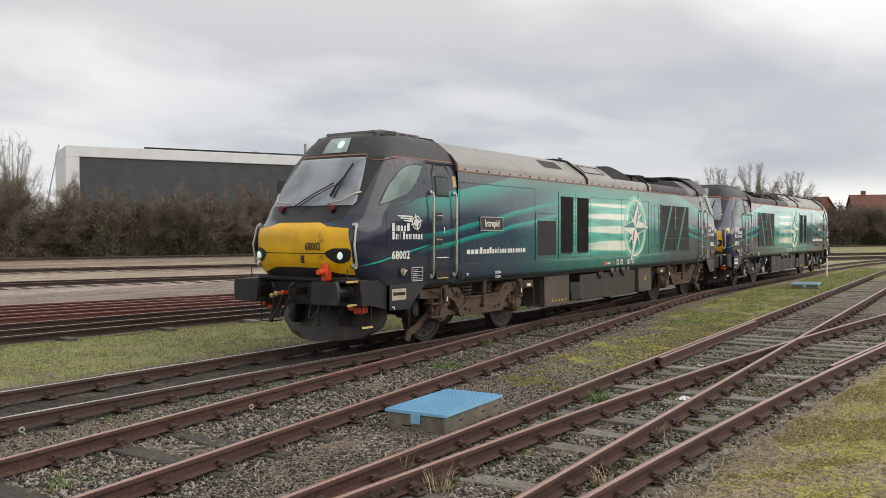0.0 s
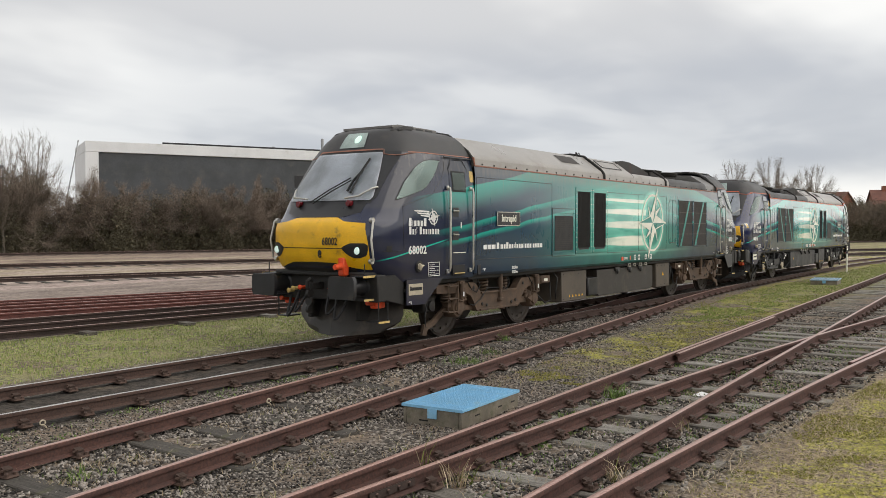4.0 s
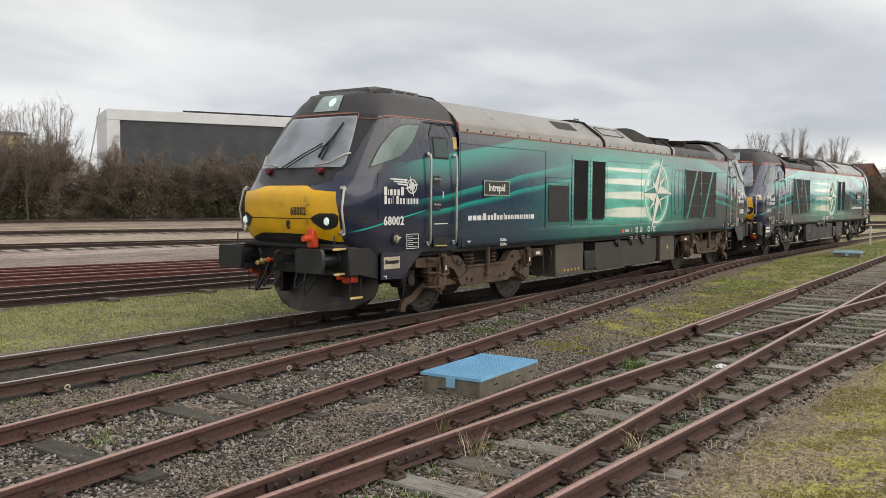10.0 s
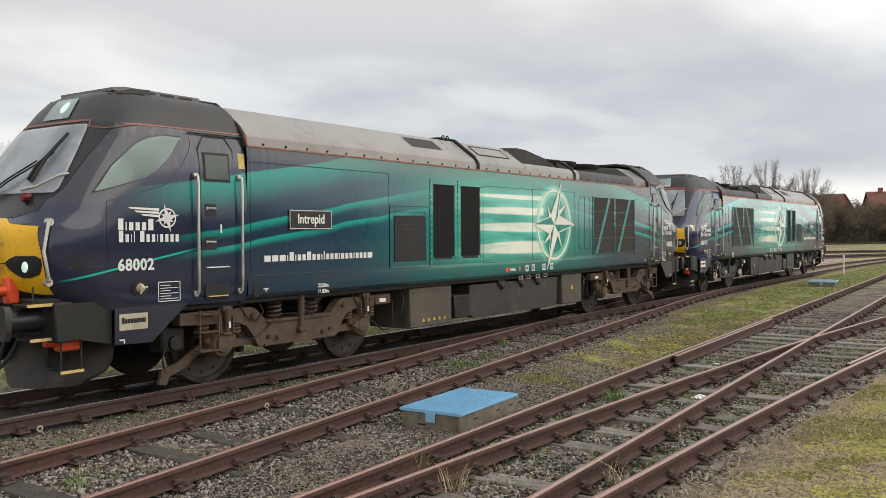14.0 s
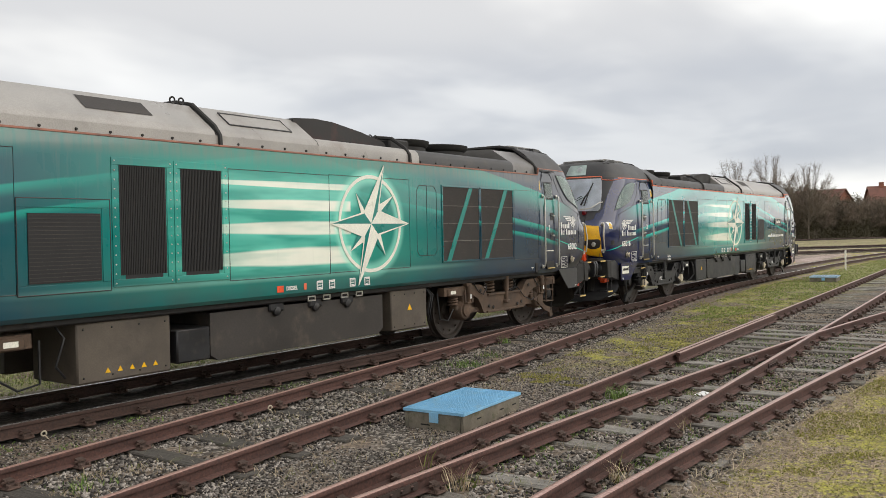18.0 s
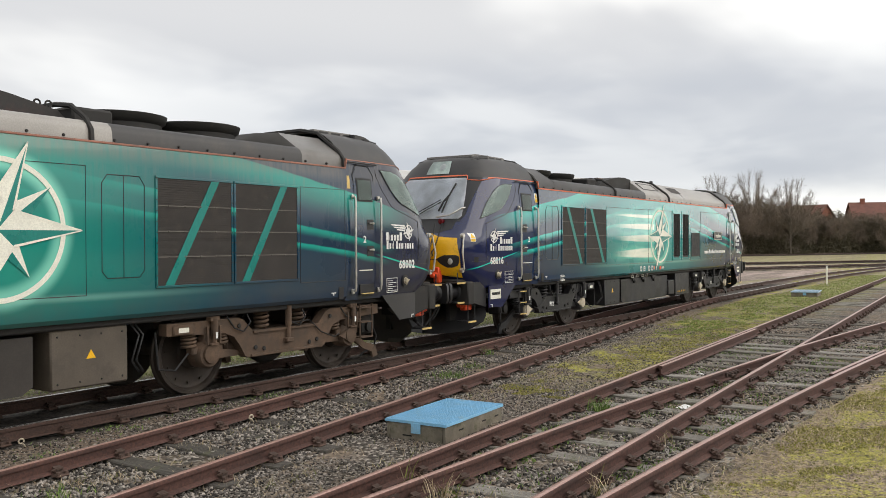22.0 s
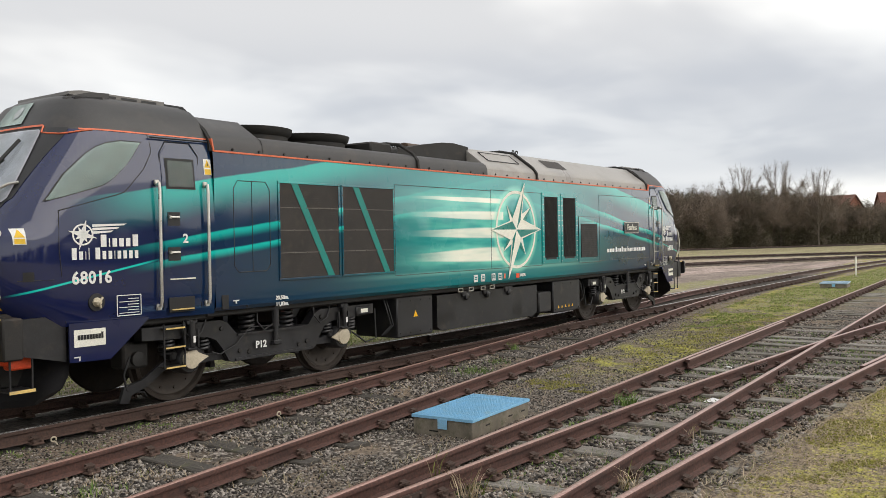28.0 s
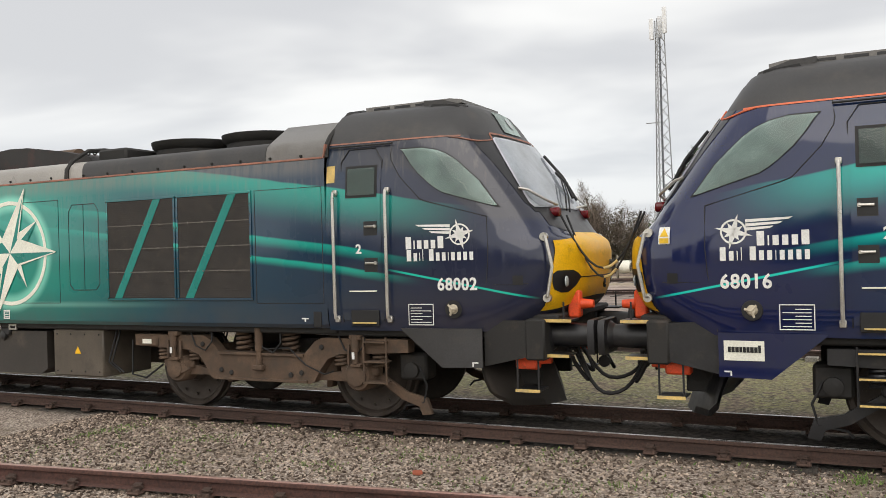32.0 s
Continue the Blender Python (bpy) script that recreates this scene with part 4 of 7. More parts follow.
        if text:
            words("lettering", "P12", 0.13, WHITE, b, letter_pose(s, cx + 0.27 * s, 1.204, 0.61), "white painted lettering", bold=0.004)
    for e in (-1, 1):
        wheels.append((part("wheelset", WHEELSET, TYRE, loco, at=pose(cx + e * 1.4, 0, 0.55)), cx + e * 1.4))
    return wheels


def cab_details(loco, end, number, digit, dirty, lit, livery, near):
    """Nose, windscreen, side windows, doors, rails, buffers and gear of one cab."""
    rnd = random.Random(number + digit)
    X = lambda d: end * (10.25 - d)
    before = set(loco.children_recursive)
    part("cab_shell", cab_loft(CAB_Z, end), livery, loco, "navy cab shell", smooth=50)
    roof = part("cab_roof", cab_loft(ROOF_Z, end), ROOF, loco, "charcoal cab roof", smooth=50)
    # yellow panel with dark lamp recesses
    def rim(y, low):
        """The panel's upper and lower edge: a raised middle above, cheeks that hang down below."""
        r = abs(y)
        return float(np.interp(r, [0, 0.50, 0.70, 0.95, 1.13], [1.435, 1.425, 1.38, 1.325, 1.31] if low else [2.165, 2.165, 2.10, 2.08, 2.07]))
    cols, ups = 34, 14
    side_at = lambda z: float(np.interp(z, [1.31, 1.5, 1.72, 2.07, 2.2], [1.10, 1.125, 1.13, 1.075, 1.05]))
    g = Geo()
    grid_rows = []
    for i in range(ups + 1):
        row = []
        for k in range(cols + 1):
            u = 2 * k / cols - 1
            z = rim(u * 1.12, True) + (rim(u * 1.08, False) - rim(u * 1.12, True)) * i / ups
            y = u * side_at(z)
            row.append((X(cab_d(y, z)) + end * 0.012, y, z + 0.004))
        grid_rows.append(row)
    nose = part("nose_panel", g.grid(grid_rows), YELLOW, loco, "yellow warning panel", smooth=60)
    chin = [(1.14, -0.78, 0.78), (1.25, -0.86, 0.86), (1.33, -0.84, 0.84), (1.40, -0.66, 0.66), (1.44, -0.56, 0.56)]
    part("chin_recess", front_patch(Geo(), end, chin, 0.006, 16), SOOT, loco, "dark band below the yellow panel", smooth=60)
    part("panel_seam", front_patch(Geo(), end, [(1.655, -0.74, 0.74), (1.668, -0.74, 0.74)], 0.016, 20), PLATE, nose)
    for s in (-1, 1):
        r = [(1.505, s * 0.90, s * 1.00), (1.54, s * 0.83, s * 1.085), (1.58, s * 0.77, s * 1.105), (1.63, s * 0.72, s * 1.12), (1.67, s * 0.70, s * 1.125), (1.71, s * 0.77, s * 1.125), (1.745, s * 0.86, s * 1.08)]
        hood = part("lamp_recess", front_patch(Geo(), end, r, 0.020, 10), PLATE, loco, "dark headlamp recess", smooth=60)
        for y, rad, on in ((0.97, 0.062, lit),):
            d = cab_d(y, 1.63) - 0.03
            g = Geo().lathe((X(d), s * y, 1.63), "x", [(end * 0.0, rad), (end * 0.012, rad * 0.9), (end * 0.02, rad * 0.4)], 16)
            part("headlamp", g, LIGHT if on else LENS_OFF, hood, "lit lamp lens" if on else "unlit lamp lens")
    g = Geo().lathe((X(cab_d(0.22, 1.60) - 0.014), end * 0.22, 1.595), "x", [(0, 0.045), (end * 0.008, 0.040)], 14)
    g.tube([(X(cab_d(0.22, 1.56) - 0.02), end * (0.22 + 0.035 * math.cos(a)), 1.565 + 0.05 * math.sin(a)) for a in (2.6, 3.4, 4.2, 5.0, 5.8)], 0.012, 6)
    part("socket_cover", g, PLATE, nose)
    digits(number, 0.17, PLATE, loco, pose(X(cab_d(0.48, 1.76) - 0.034), end * 0.48, 1.775, 90, 0, 90 * end + 4), "black running number", bold=0.003, squeeze=0.74)
    # windscreen
    wrows = [(z, -w, w) for z, w in ((2.45, 0.95), (2.50, 0.985), (2.7, 0.95), (2.95, 0.89), (3.22, 0.805), (3.275, 0.77))]
    mask = [(2.40, -0.98, 0.98)] + [(z, a - e, b + e) for (z, a, b), e in zip(wrows, (0.04, 0.05, 0.09, 0.17, 0.28, 0.30))] + [(3.30, -1.06, 1.06)]
    hood = [(2.17, -0.50, 0.50), (2.19, -0.66, 0.66), (2.25, -0.88, 0.88), (2.36, -0.90, 0.90), (2.42, -0.92, 0.92)]
    part("screen_hood", front_patch(Geo(), end, hood, 0.004, 20), SCREEN_MASK, loco, "dark hood below the windscreen", smooth=60)
    part("screen_surround", front_patch(Geo(), end, mask, 0.006, 20), SCREEN_MASK, loco, "charcoal windscreen surround", smooth=60)
    part("screen_blind", front_patch(Geo(), end, wrows, 0.012, 18), SCREEN_BACK, loco, "pale panel behind the windscreen, tinted like reflected sky", smooth=60)
    part("windscreen", front_patch(Geo(), end, wrows, 0.030, 18), GLASS, loco, "raked windscreen glass", smooth=60)
    line_mat = ORANGE_DULL if dirty else ORANGE_LINE
    part("orange_line", front_patch(Geo(), end, [(3.318, -0.76, 0.76), (3.342, -0.76, 0.76)], 0.014, 20), line_mat, loco)
    for q in (-1, 1):
        # the line steps down at the screen's corner and runs back over the pillar
        pts = [(0.76, 3.33), (0.80, 3.25), (0.90, 3.235), (1.03, 3.225), (1.10, 3.235), (1.16, 3.26), (1.20, 3.28)]
        part("orange_line", Geo().tube([(X(cab_d(y, z) - 0.008), q * (y + 0.004), z) for y, z in pts], 0.010, 6), line_mat, loco)
    # marker lamp above the screen
    part("lamp_glass", front_patch(Geo(), end, [(3.385, -0.30, 0.30), (3.47, -0.29, 0.29), (3.57, -0.27, 0.27), (3.655, -0.24, 0.24)], 0.012, 8), WINDOW_BACK, loco, "dark marker lamp window")
    g = front_patch(Geo(), end, [(3.53 + 0.072 * math.sin(a), end * 0.09 - 0.078 * math.cos(a), end * 0.09 + 0.078 * math.cos(a)) for a in (-1.4, -1.1, -0.8, -0.4, 0, 0.4, 0.8, 1.1, 1.4)], 0.022, 8)
    part("marker_lamp", g, LIGHT if lit else LENS_OFF, loco, "round marker lamp")
    for s in (-1, 1):
        g = Geo().prism([(X(1.62), 3.60), (X(1.66), 3.70), (X(1.95), 3.785), (X(2.20), 3.80), (X(2.20), 3.60)], "y", s * 0.44, s * 0.70)
        horn = part("horn_hood", g, ROOF, loco, "charcoal horn hood on the cab roof", smooth=30)
        # horn openings are solid black pieces that stand for the shade inside
        part("horn_mouth", Geo().prism([(X(1.606), 3.625), (X(1.648), 3.69), (X(1.66), 3.69), (X(1.63), 3.60)], "y", s * 0.47, s * 0.67), RUBBER, horn)
        part("horn_recess", Geo().prism([(X(1.66), 3.56), (X(1.72), 3.70), (X(2.05), 3.73), (X(2.12), 3.62)], "y", s * 0.70, s * 0.79), RUBBER, horn)
        # wiper brackets, red tail lamps
        d = cab_d(0.61, 2.40)
        g = Geo().lathe((X(d - 0.01), s * 0.61, 2.40), "x", [(-end * 0.10, 0.05), (end * 0.07, 0.055), (end * 0.08, 0.045)], 12)
        part("tail_lamp", g, RED, loco, "red tail lamp")
        p0, p1 = cab_d(0.60, 2.50), cab_d(0.98, 2.66)
        g = Geo().tube([(X(p0), s * 0.46, 2.48), (X(p0 - 0.09), s * 0.48, 2.49), (X(p0 - 0.08), s * 0.78, 2.52), (X(p1 - 0.09), s * 0.94, 2.65), (X(p1), s * 0.99, 2.67)], 0.016, 8)
        part("hand_rail", g, STEEL, loco, "bent chrome grab rail")
        # corner grab rail
        g = Geo().tube([(X(cab_d(1.13, 2.12)), s * 1.13, 2.12), (X(cab_d(1.13, 2.12) - 0.06), s * 1.20, 2.12), (X(cab_d(1.14, 1.80) - 0.055), s * 1.225, 1.80), (X(cab_d(1.14, 1.48) - 0.05), s * 1.22, 1.48), (X(cab_d(1.13, 1.46)), s * 1.13, 1.46)], 0.019, 8)
        for z in (2.12, 1.46):
            g.lathe((X(cab_d(1.13, z) - 0.03), s * 1.15, z), "y", [(-0.03, 0.045), (0.03, 0.045)], 12)
        part("hand_rail", g, STEEL, loco, "upright chrome grab rail")
    # pantograph wiper
    def on(y, z, o):
        return (X(cab_d(y, z) - o), -end * y, z + o * 0.5)
    for a, b, r in (((0.30, 2.40, 0.06), (-0.42, 2.80, 0.07), 0.010), ((0.22, 2.38, 0.06), (-0.46, 2.76, 0.07), 0.010), ((-0.56, 2.55, 0.055), (-0.62, 3.14, 0.05), 0.020), ((-0.46, 2.58, 0.05), (-0.58, 2.92, 0.05), 0.022)):
        part("wiper_arm", Geo().tube([on(*a), on((a[0] + b[0]) / 2, (a[1] + b[1]) / 2, 0.08), on(*b)], r, 6), RUBBER, loco)
    # both sides
    for s in (-1, 1):
        win = [(2.475, 1.075, 1.11), (2.52, 1.115, 1.27), (2.58, 1.16, 1.47), (2.65, 1.21, 1.70), (2.70, 1.25, 1.785), (2.757, 1.29, 1.86), (2.88, 1.42, 2.0), (3.00, 1.55, 2.10), (3.08, 1.67, 2.155), (3.13, 1.79, 2.19), (3.165, 1.96, 2.225)]
        mid = lambda r, k: [(z + (2.85 - z) * k, a + (1.72 - a) * k, b + (1.72 - b) * k) for z, a, b in r]
        part("window_seal", side_patch(Geo(), end, s, mid(win, -0.05), 0.006), RUBBER, loco)
        part("window_shade", side_patch(Geo(), end, s, win, 0.010), WINDOW_BACK, loco, "pale panel behind glass, tinted like reflected sky")
        part("cab_window", side_patch(Geo(), end, s, win, 0.024), GLASS, loco, "swept cab side window", smooth=60)
        # dark line round the window panel, orange line under the roof
        pts = [(1.19, 2.36), (1.88, 2.55), (1.98, 2.585), (2.24, 2.86), (2.35, 3.05), (2.36, 3.12), (2.34, 3.28)]
        for line, rad in ((pts, 0.0055), ([(d, z) for d, z in ((1.19, 2.36), (1.18, 1.95), (1.20, 1.70), (1.27, 1.14))], 0.005), ([(d, 1.62) for d in (0.75, 0.9, 1.12)], 0.004)):
            part("panel_seam", Geo().tube([(X(d), s * (cab_y(d, z) + 0.001), z) for d, z in line], rad, 5), PLATE, loco)
        if not dirty:
            for z0, z1, a, b in ((2.00, 2.17, 0.72, 0.84),):
                plate = part("warning_sign", side_patch(Geo(), end, s, [(z0 + (z1 - z0) * k / 6, a, b) for k in range(7)], 0.010, 6), WHITE, loco, "white nose sign with yellow triangle")
                part("sign_triangle", side_patch(Geo(), end, s, [(z0 + 0.075 + (z1 - z0 - 0.087) * k / 5, a + 0.012 + (b - a - 0.028) / 2 * k / 5, b - 0.012 - (b - a - 0.028) / 2 * k / 5) for k in range(6)], 0.015, 6), MARK_YELLOW, plate)
                part("sign_field", side_patch(Geo(), end, s, [(z0 + 0.008 + 0.052 * k / 3, a + 0.012, b - 0.012) for k in range(4)], 0.015, 6), MARK_YELLOW, plate)
        g = side_patch(Geo(), end, s, [(3.278, 1.55, 3.18), (3.296, 1.55, 3.18)], 0.006, 14)
        part("orange_line", g, ORANGE_DULL if dirty else ORANGE_LINE, loco)
        g = Geo().tube([(X(2.34), s * 1.285, 3.245), (X(3.16), s * 1.285, 3.245)], 0.012, 5)
        part("drip_rail", g, PLATE, loco)
        # door
        g = side_patch(Geo(), end, s, [(1.22, 2.47, 2.99), (1.8, 2.47, 2.99), (2.4, 2.47, 2.99), (2.8, 2.47, 2.99), (3.05, 2.47, 2.99), (3.16, 2.56, 2.90)], 0.008)
        door = part("cab_door", g, livery, loco)
        seam = Geo().tube([(X(d), s * (cab_y(d, z) + 0.009), z) for d, z in ((2.46, 1.2), (2.46, 3.06), (2.56, 3.21), (2.90, 3.21), (3.0, 3.06), (3.0, 1.2))], 0.006, 5)
        part("door_seal", seam, PLATE, door)
        part("window_seal", side_patch(Geo(), end, s, [(2.64, 2.52, 2.93), (3.01, 2.52, 2.93)], 0.013), RUBBER, door)
        part("window_shade", side_patch(Geo(), end, s, [(2.67, 2.55, 2.90), (2.98, 2.55, 2.90)], 0.016), DOOR_IN, door)
        part("door_window", side_patch(Geo(), end, s, [(2.67, 2.55, 2.90), (2.98, 2.55, 2.90)], 0.024), GLASS, door)
        for z in (2.30, 1.88):
            hx = X(2.53 + (0.35 if end * s > 0 else 0.0))
            g = Geo()
            side_box(g, s, X(2.52), X(2.69), z - 0.10, z + 0.06, 1.351, 1.357, 0.0)
            rec = part("handle_recess", g, PLATE, door)
            g = Geo().tube([(X(2.54), s * 1.385, z), (X(2.66), s * 1.385, z)], 0.013, 6).lathe((X(2.54), s * 1.36, z), "y", [(-0.02, 0.02), (0.03, 0.02)], 8)
            part("door_handle", g, STEEL, rec, "chrome lever handle")
        part("vent_line", side_box(Geo(), s, X(2.54), X(2.90), 1.552, 1.566, 1.350, 1.358, 0), CREAM, door)
        words("number", digit, 0.15, WHITE, door, letter_pose(s, X(2.76), 1.361, 2.04), "white cab digit", bold=0.004)
        # no opening here: a black patch stands for the shade in the foothold
        part("foot_hole", side_box(Geo(), s, X(2.52), X(2.88), 1.16, 1.34, 1.340, 1.356, 0.004), RUBBER, loco)
        st = part("foot_step", side_box(Geo(), s, X(2.55), X(2.85), 1.185, 1.20, 1.34, 1.385, 0.003), TREAD, loco, "yellow step edge")
        for d in (2.38, 3.06):
            g = Geo().tube([(X(d), s * 1.34, 2.68), (X(d), s * 1.40, 2.70), (X(d), s * 1.41, 2.62), (X(d), s * 1.41, 1.32), (X(d), s * 1.40, 1.25), (X(d), s * 1.33, 1.26)], 0.019, 8)
            g.box(X(d) - 0.03, X(d) + 0.03, s * 1.33, s * 1.37, 2.68, 2.74, 0.008).box(X(d) - 0.03, X(d) + 0.03, s * 1.33, s * 1.37, 1.20, 1.27, 0.008)
            part("hand_rail", g, STEEL, loco, "long upright door handrail")
        # warning sign, number, lettering shapes, data panel, knob, vent
        sign = part("warning_sign", side_patch(Geo(), end, s, [(2.83, 3.08, 3.19), (3.03, 3.08, 3.19)], 0.004, 2), TREAD if dirty else WHITE, loco, "small white sign with yellow triangle" if not dirty else "faded yellow warning sign")
        if not dirty:
            part("sign_triangle", side_patch(Geo(), end, s, [(2.925, 3.09, 3.18), (3.018, 3.133, 3.137)], 0.008, 3), MARK_YELLOW, sign)
            part("sign_field", side_patch(Geo(), end, s, [(2.838, 3.09, 3.18), (2.905, 3.09, 3.18)], 0.008, 3), MARK_YELLOW, sign)
            part("sign_mark", side_patch(Geo(), end, s, [(2.94, 3.129, 3.141), (2.985, 3.129, 3.141)], 0.011, 2), PLATE, sign)
        digits(number, 0.190, WHITE, loco, letter_pose(s, X(1.55), 1.352, 1.62), "white running number", bold=0.005, squeeze=0.93)
        left = min(X(1.33), X(2.15))
        z0 = 0.0 if dirty else -0.065
        if s < 0:
            part("lettering", word_bars(s, left - 0.01, left + 0.48, 2.095 + z0, 0.135, 1.351, "tiooot"), WHITE, loco, "row of white letter bars")
            part("emblem", logo_geo(s, left + 0.645, 2.175 + z0, 1.353, -1), WHITE, loco, "small white winged wheel emblem")
        else:
            part("lettering", word_bars(s, left, left + 0.49, 2.095 + z0, 0.135, 1.351, "tiooot"), WHITE, loco, "row of white letter bars")
            part("emblem", logo_geo(s, left + 0.70, 2.165 + z0, 1.353, -1), WHITE, loco, "small white winged wheel emblem")
        part("lettering", word_bars(s, left, left + 0.83, 1.955 + z0, 0.13, 1.351, "toil tooioooo"), WHITE, loco, "row of white letter bars")
        kx = X(1.60)
        g = Geo().lathe((kx, s * 1.345, 1.35), "y", [(-0.01, 0.056), (s * 0.012, 0.052), (s * 0.03, 0.042), (s * 0.05, 0.036), (s * 0.055, 0.02)], 16)
        for q in range(3):
            a = 0.2 + 2.094 * q
            g.tube([(kx, s * 1.398, 1.35), (kx + 0.068 * math.cos(a), s * 1.39, 1.35 + 0.068 * math.sin(a))], 0.013, 6)
        part("filler_ring", Geo().lathe((kx, s * 1.345, 1.35), "y", [(-0.008, 0.10), (s * 0.006, 0.096)], 18), PLATE, loco)
        part("filler_cap", g, BEIGE, loco, "pale round switch cover")
        pan = Geo()
        ring(pan, s, min(X(1.84), X(2.15)), max(X(1.84), X(2.15)), 1.17, 1.41, 1.348, 1.352, 0.010)
        for k in range(6):
            side_box(pan, s, min(X(1.87), X(2.12)), min(X(1.87), X(2.12)) + (0.14 if k % 2 else 0.25), 1.20 + 0.032 * k, 1.208 + 0.032 * k, 1.348, 1.351, 0)
        part("data_panel", pan, WHITE, loco, "white outlined data panel with bars")
        part("socket_recess", side_patch(Geo(), end, s, [(1.61, 0.80, 0.91), (1.71, 0.80, 0.91)], 0.004, 3), RUBBER, loco)
        # black patch painted for the shade of the air hole
        part("air_hole", side_box(Geo(), s, X(3.29), X(3.40), 1.14, 1.32, 1.340, 1.352, 0.003), RUBBER, loco)
        part("lift_mark", side_box(Geo(), s, X(3.47), X(3.57), 1.23, 1.245, 1.347, 1.351, 0), WHITE, loco)
        part("lift_mark", side_box(Geo(), s, X(3.51), X(3.53), 1.20, 1.23, 1.347, 1.351, 0), WHITE, loco)
        # apron below the cab
        g = Geo().prism([(X(1.28), 1.135), (X(1.28), 0.71), (X(1.76), 0.70), (X(2.22), 1.09), (X(2.26), 1.135)], "y", s * 1.318, s * 1.338)
        apron = part("apron", g, ROOF if (dirty and end > 0) else livery, loco, "panel below the cab")
        if not (dirty and end > 0):
            mk = part("maker_plate", side_box(Geo(), s, X(1.33), X(1.70), 0.87, 1.06, 1.338, 1.345, 0.002), CREAM if not dirty else BEIGE, loco, "pale rectangular maker's plate")
            part("plate_mark", text_bars(s, min(X(1.36), X(1.67)), max(X(1.36), X(1.67)), 0.985, 0.07, 1.346, rnd, 0.2), PLATE, mk)
        g = Geo()
        side_box(g, s, X(1.33), X(1.40), 0.755, 0.77, 1.338, 1.342, 0), side_box(g, s, X(1.385), X(1.40), 0.72, 0.77, 1.338, 1.342, 0)
        part("lift_mark", g, WHITE, apron)
        # buffer, its box and steps
        g = Geo().prism([(X(0.66), 1.21), (X(1.28), 1.235), (X(1.28), 0.72), (X(0.66), 0.86)], "y", s * 0.55, s * 1.27)
        part("buffer_box", g, BLACK if not dirty else SOOT, loco, "black buffer box")
        prof = [(-end * 0.64, 0.17), (-end * 0.52, 0.17), (-end * 0.50, 0.135), (-end * 0.30, 0.13), (-end * 0.12, 0.12), (-end * 0.07, 0.16)]
        buf = part("buffer", Geo().lathe((X(0.06), s * 0.87, 1.05), "x", prof, 20), BLACK, loco, "black buffer")
        head = Geo().prism([(s * (0.87 + u), 1.05 + w) for u, w in [(-0.27, -0.12), (-0.24, -0.18), (0.24, -0.18), (0.27, -0.12), (0.27, 0.12), (0.24, 0.18), (-0.24, 0.18), (-0.27, 0.12)]], "x", X(0.061), X(0.13))
        part("buffer_head", head, BLACK, buf)
        for z, d0, d1, y1 in ((1.235, 0.30, 0.66, 1.22), (0.86, 0.34, 0.66, 1.20), (0.48, 0.66, 0.94, 1.24)):
            st = part("foot_step", Geo().box(X(d0), X(d1), s * (y1 - 0.30), s * y1, z - 0.022, z, 0.004), BLACK, loco, "black end step")
            part("step_edge", Geo().box(X(d0), X(d1), s * y1, s * (y1 + 0.008), z - 0.03, z + 0.003, 0), TREAD, st)
        for d, top in ((0.68, 0.84), (0.92, 0.80)):
            part("step_hanger", Geo().tube([(X(d), s * 1.22, 0.48), (X(d), s * 1.22, top)], 0.012, 6), BLACK, loco)
        g = Geo().tube([(X(0.40), s * 1.16, 1.235), (X(0.40), s * 1.16, 1.42)], 0.011, 6)
        part("step_stanchion", g, BLACK, loco)
        # orange jumper sockets
        for d0, d1, y0, y1, z0, z1 in ((0.72, 0.98, 0.98, 1.12, 0.68, 0.90), (0.34, 0.48, 0.60, 0.74, 1.22, 1.52))[:2 if s == near else 1]:
            g = Geo().box(X(d0), X(d1), s * y0, s * y1, z0, z1, 0.02).lathe((X(d0), s * (y0 + y1) / 2, (z0 + z1) / 2), "x", [(0, 0.06), (end * 0.14, 0.045)], 10)
            part("jumper_socket", g, ORANGE, loco, "orange jumper socket")
        for y0, drop, r in ((0.32, 0.34, 0.020), (0.50, 0.42, 0.024)):
            pts = [(X(0.50 - 0.20 * math.sin(math.pi * i / 10)), s * (y0 - 0.08 + 0.22 * i / 10), 1.0 - drop * math.sin(math.pi * i / 10) ** 0.8 - 0.12 * i / 10) for i in range(11)]
            part("brake_hose", Geo().tube(pts, r, 7), RUBBER, loco, "hanging black rubber hose")
        for y0, z in ((0.34, 1.0), (0.50, 0.98), (0.60, 0.94)):
            g = Geo().lathe((X(0.52), s * y0, z), "x", [(0, 0.03), (end * 0.12, 0.028), (end * 0.13, 0.045), (end * 0.16, 0.02)], 8)
            part("hose_cock", g, ORANGE if y0 < 0.4 else TREAD, loco)
    # beam, hook, plough, floor
    part("buffer_beam", Geo().box(X(0.58), X(0.80), -1.20, 1.20, 0.80, 1.24, 0.02), SOOT, loco)
    part("nose_floor", Geo().box(X(0.48), X(1.3), -1.1, 1.1, 1.20, 1.28, 0.02), SOOT, loco)
    part("underframe", Geo().box(X(0.8), X(3.3), -1.2, 1.2, 1.02, 1.16, 0.02), SOOT, loco)
    g = Geo().box(X(0.30), X(0.60), -0.035, 0.035, 0.98, 1.10, 0.01)
    g.tube([(X(0.34), 0, 1.10), (X(0.28), 0, 1.16), (X(0.22), 0, 1.12), (X(0.22), 0, 1.02), (X(0.27), 0, 0.97)], 0.032, 8)
    for k in range(3):
        g.lathe((X(0.27), 0, 0.92 - 0.13 * k), "x" if k % 2 else "y", [(-0.025, 0.07), (0.025, 0.07)], 12)
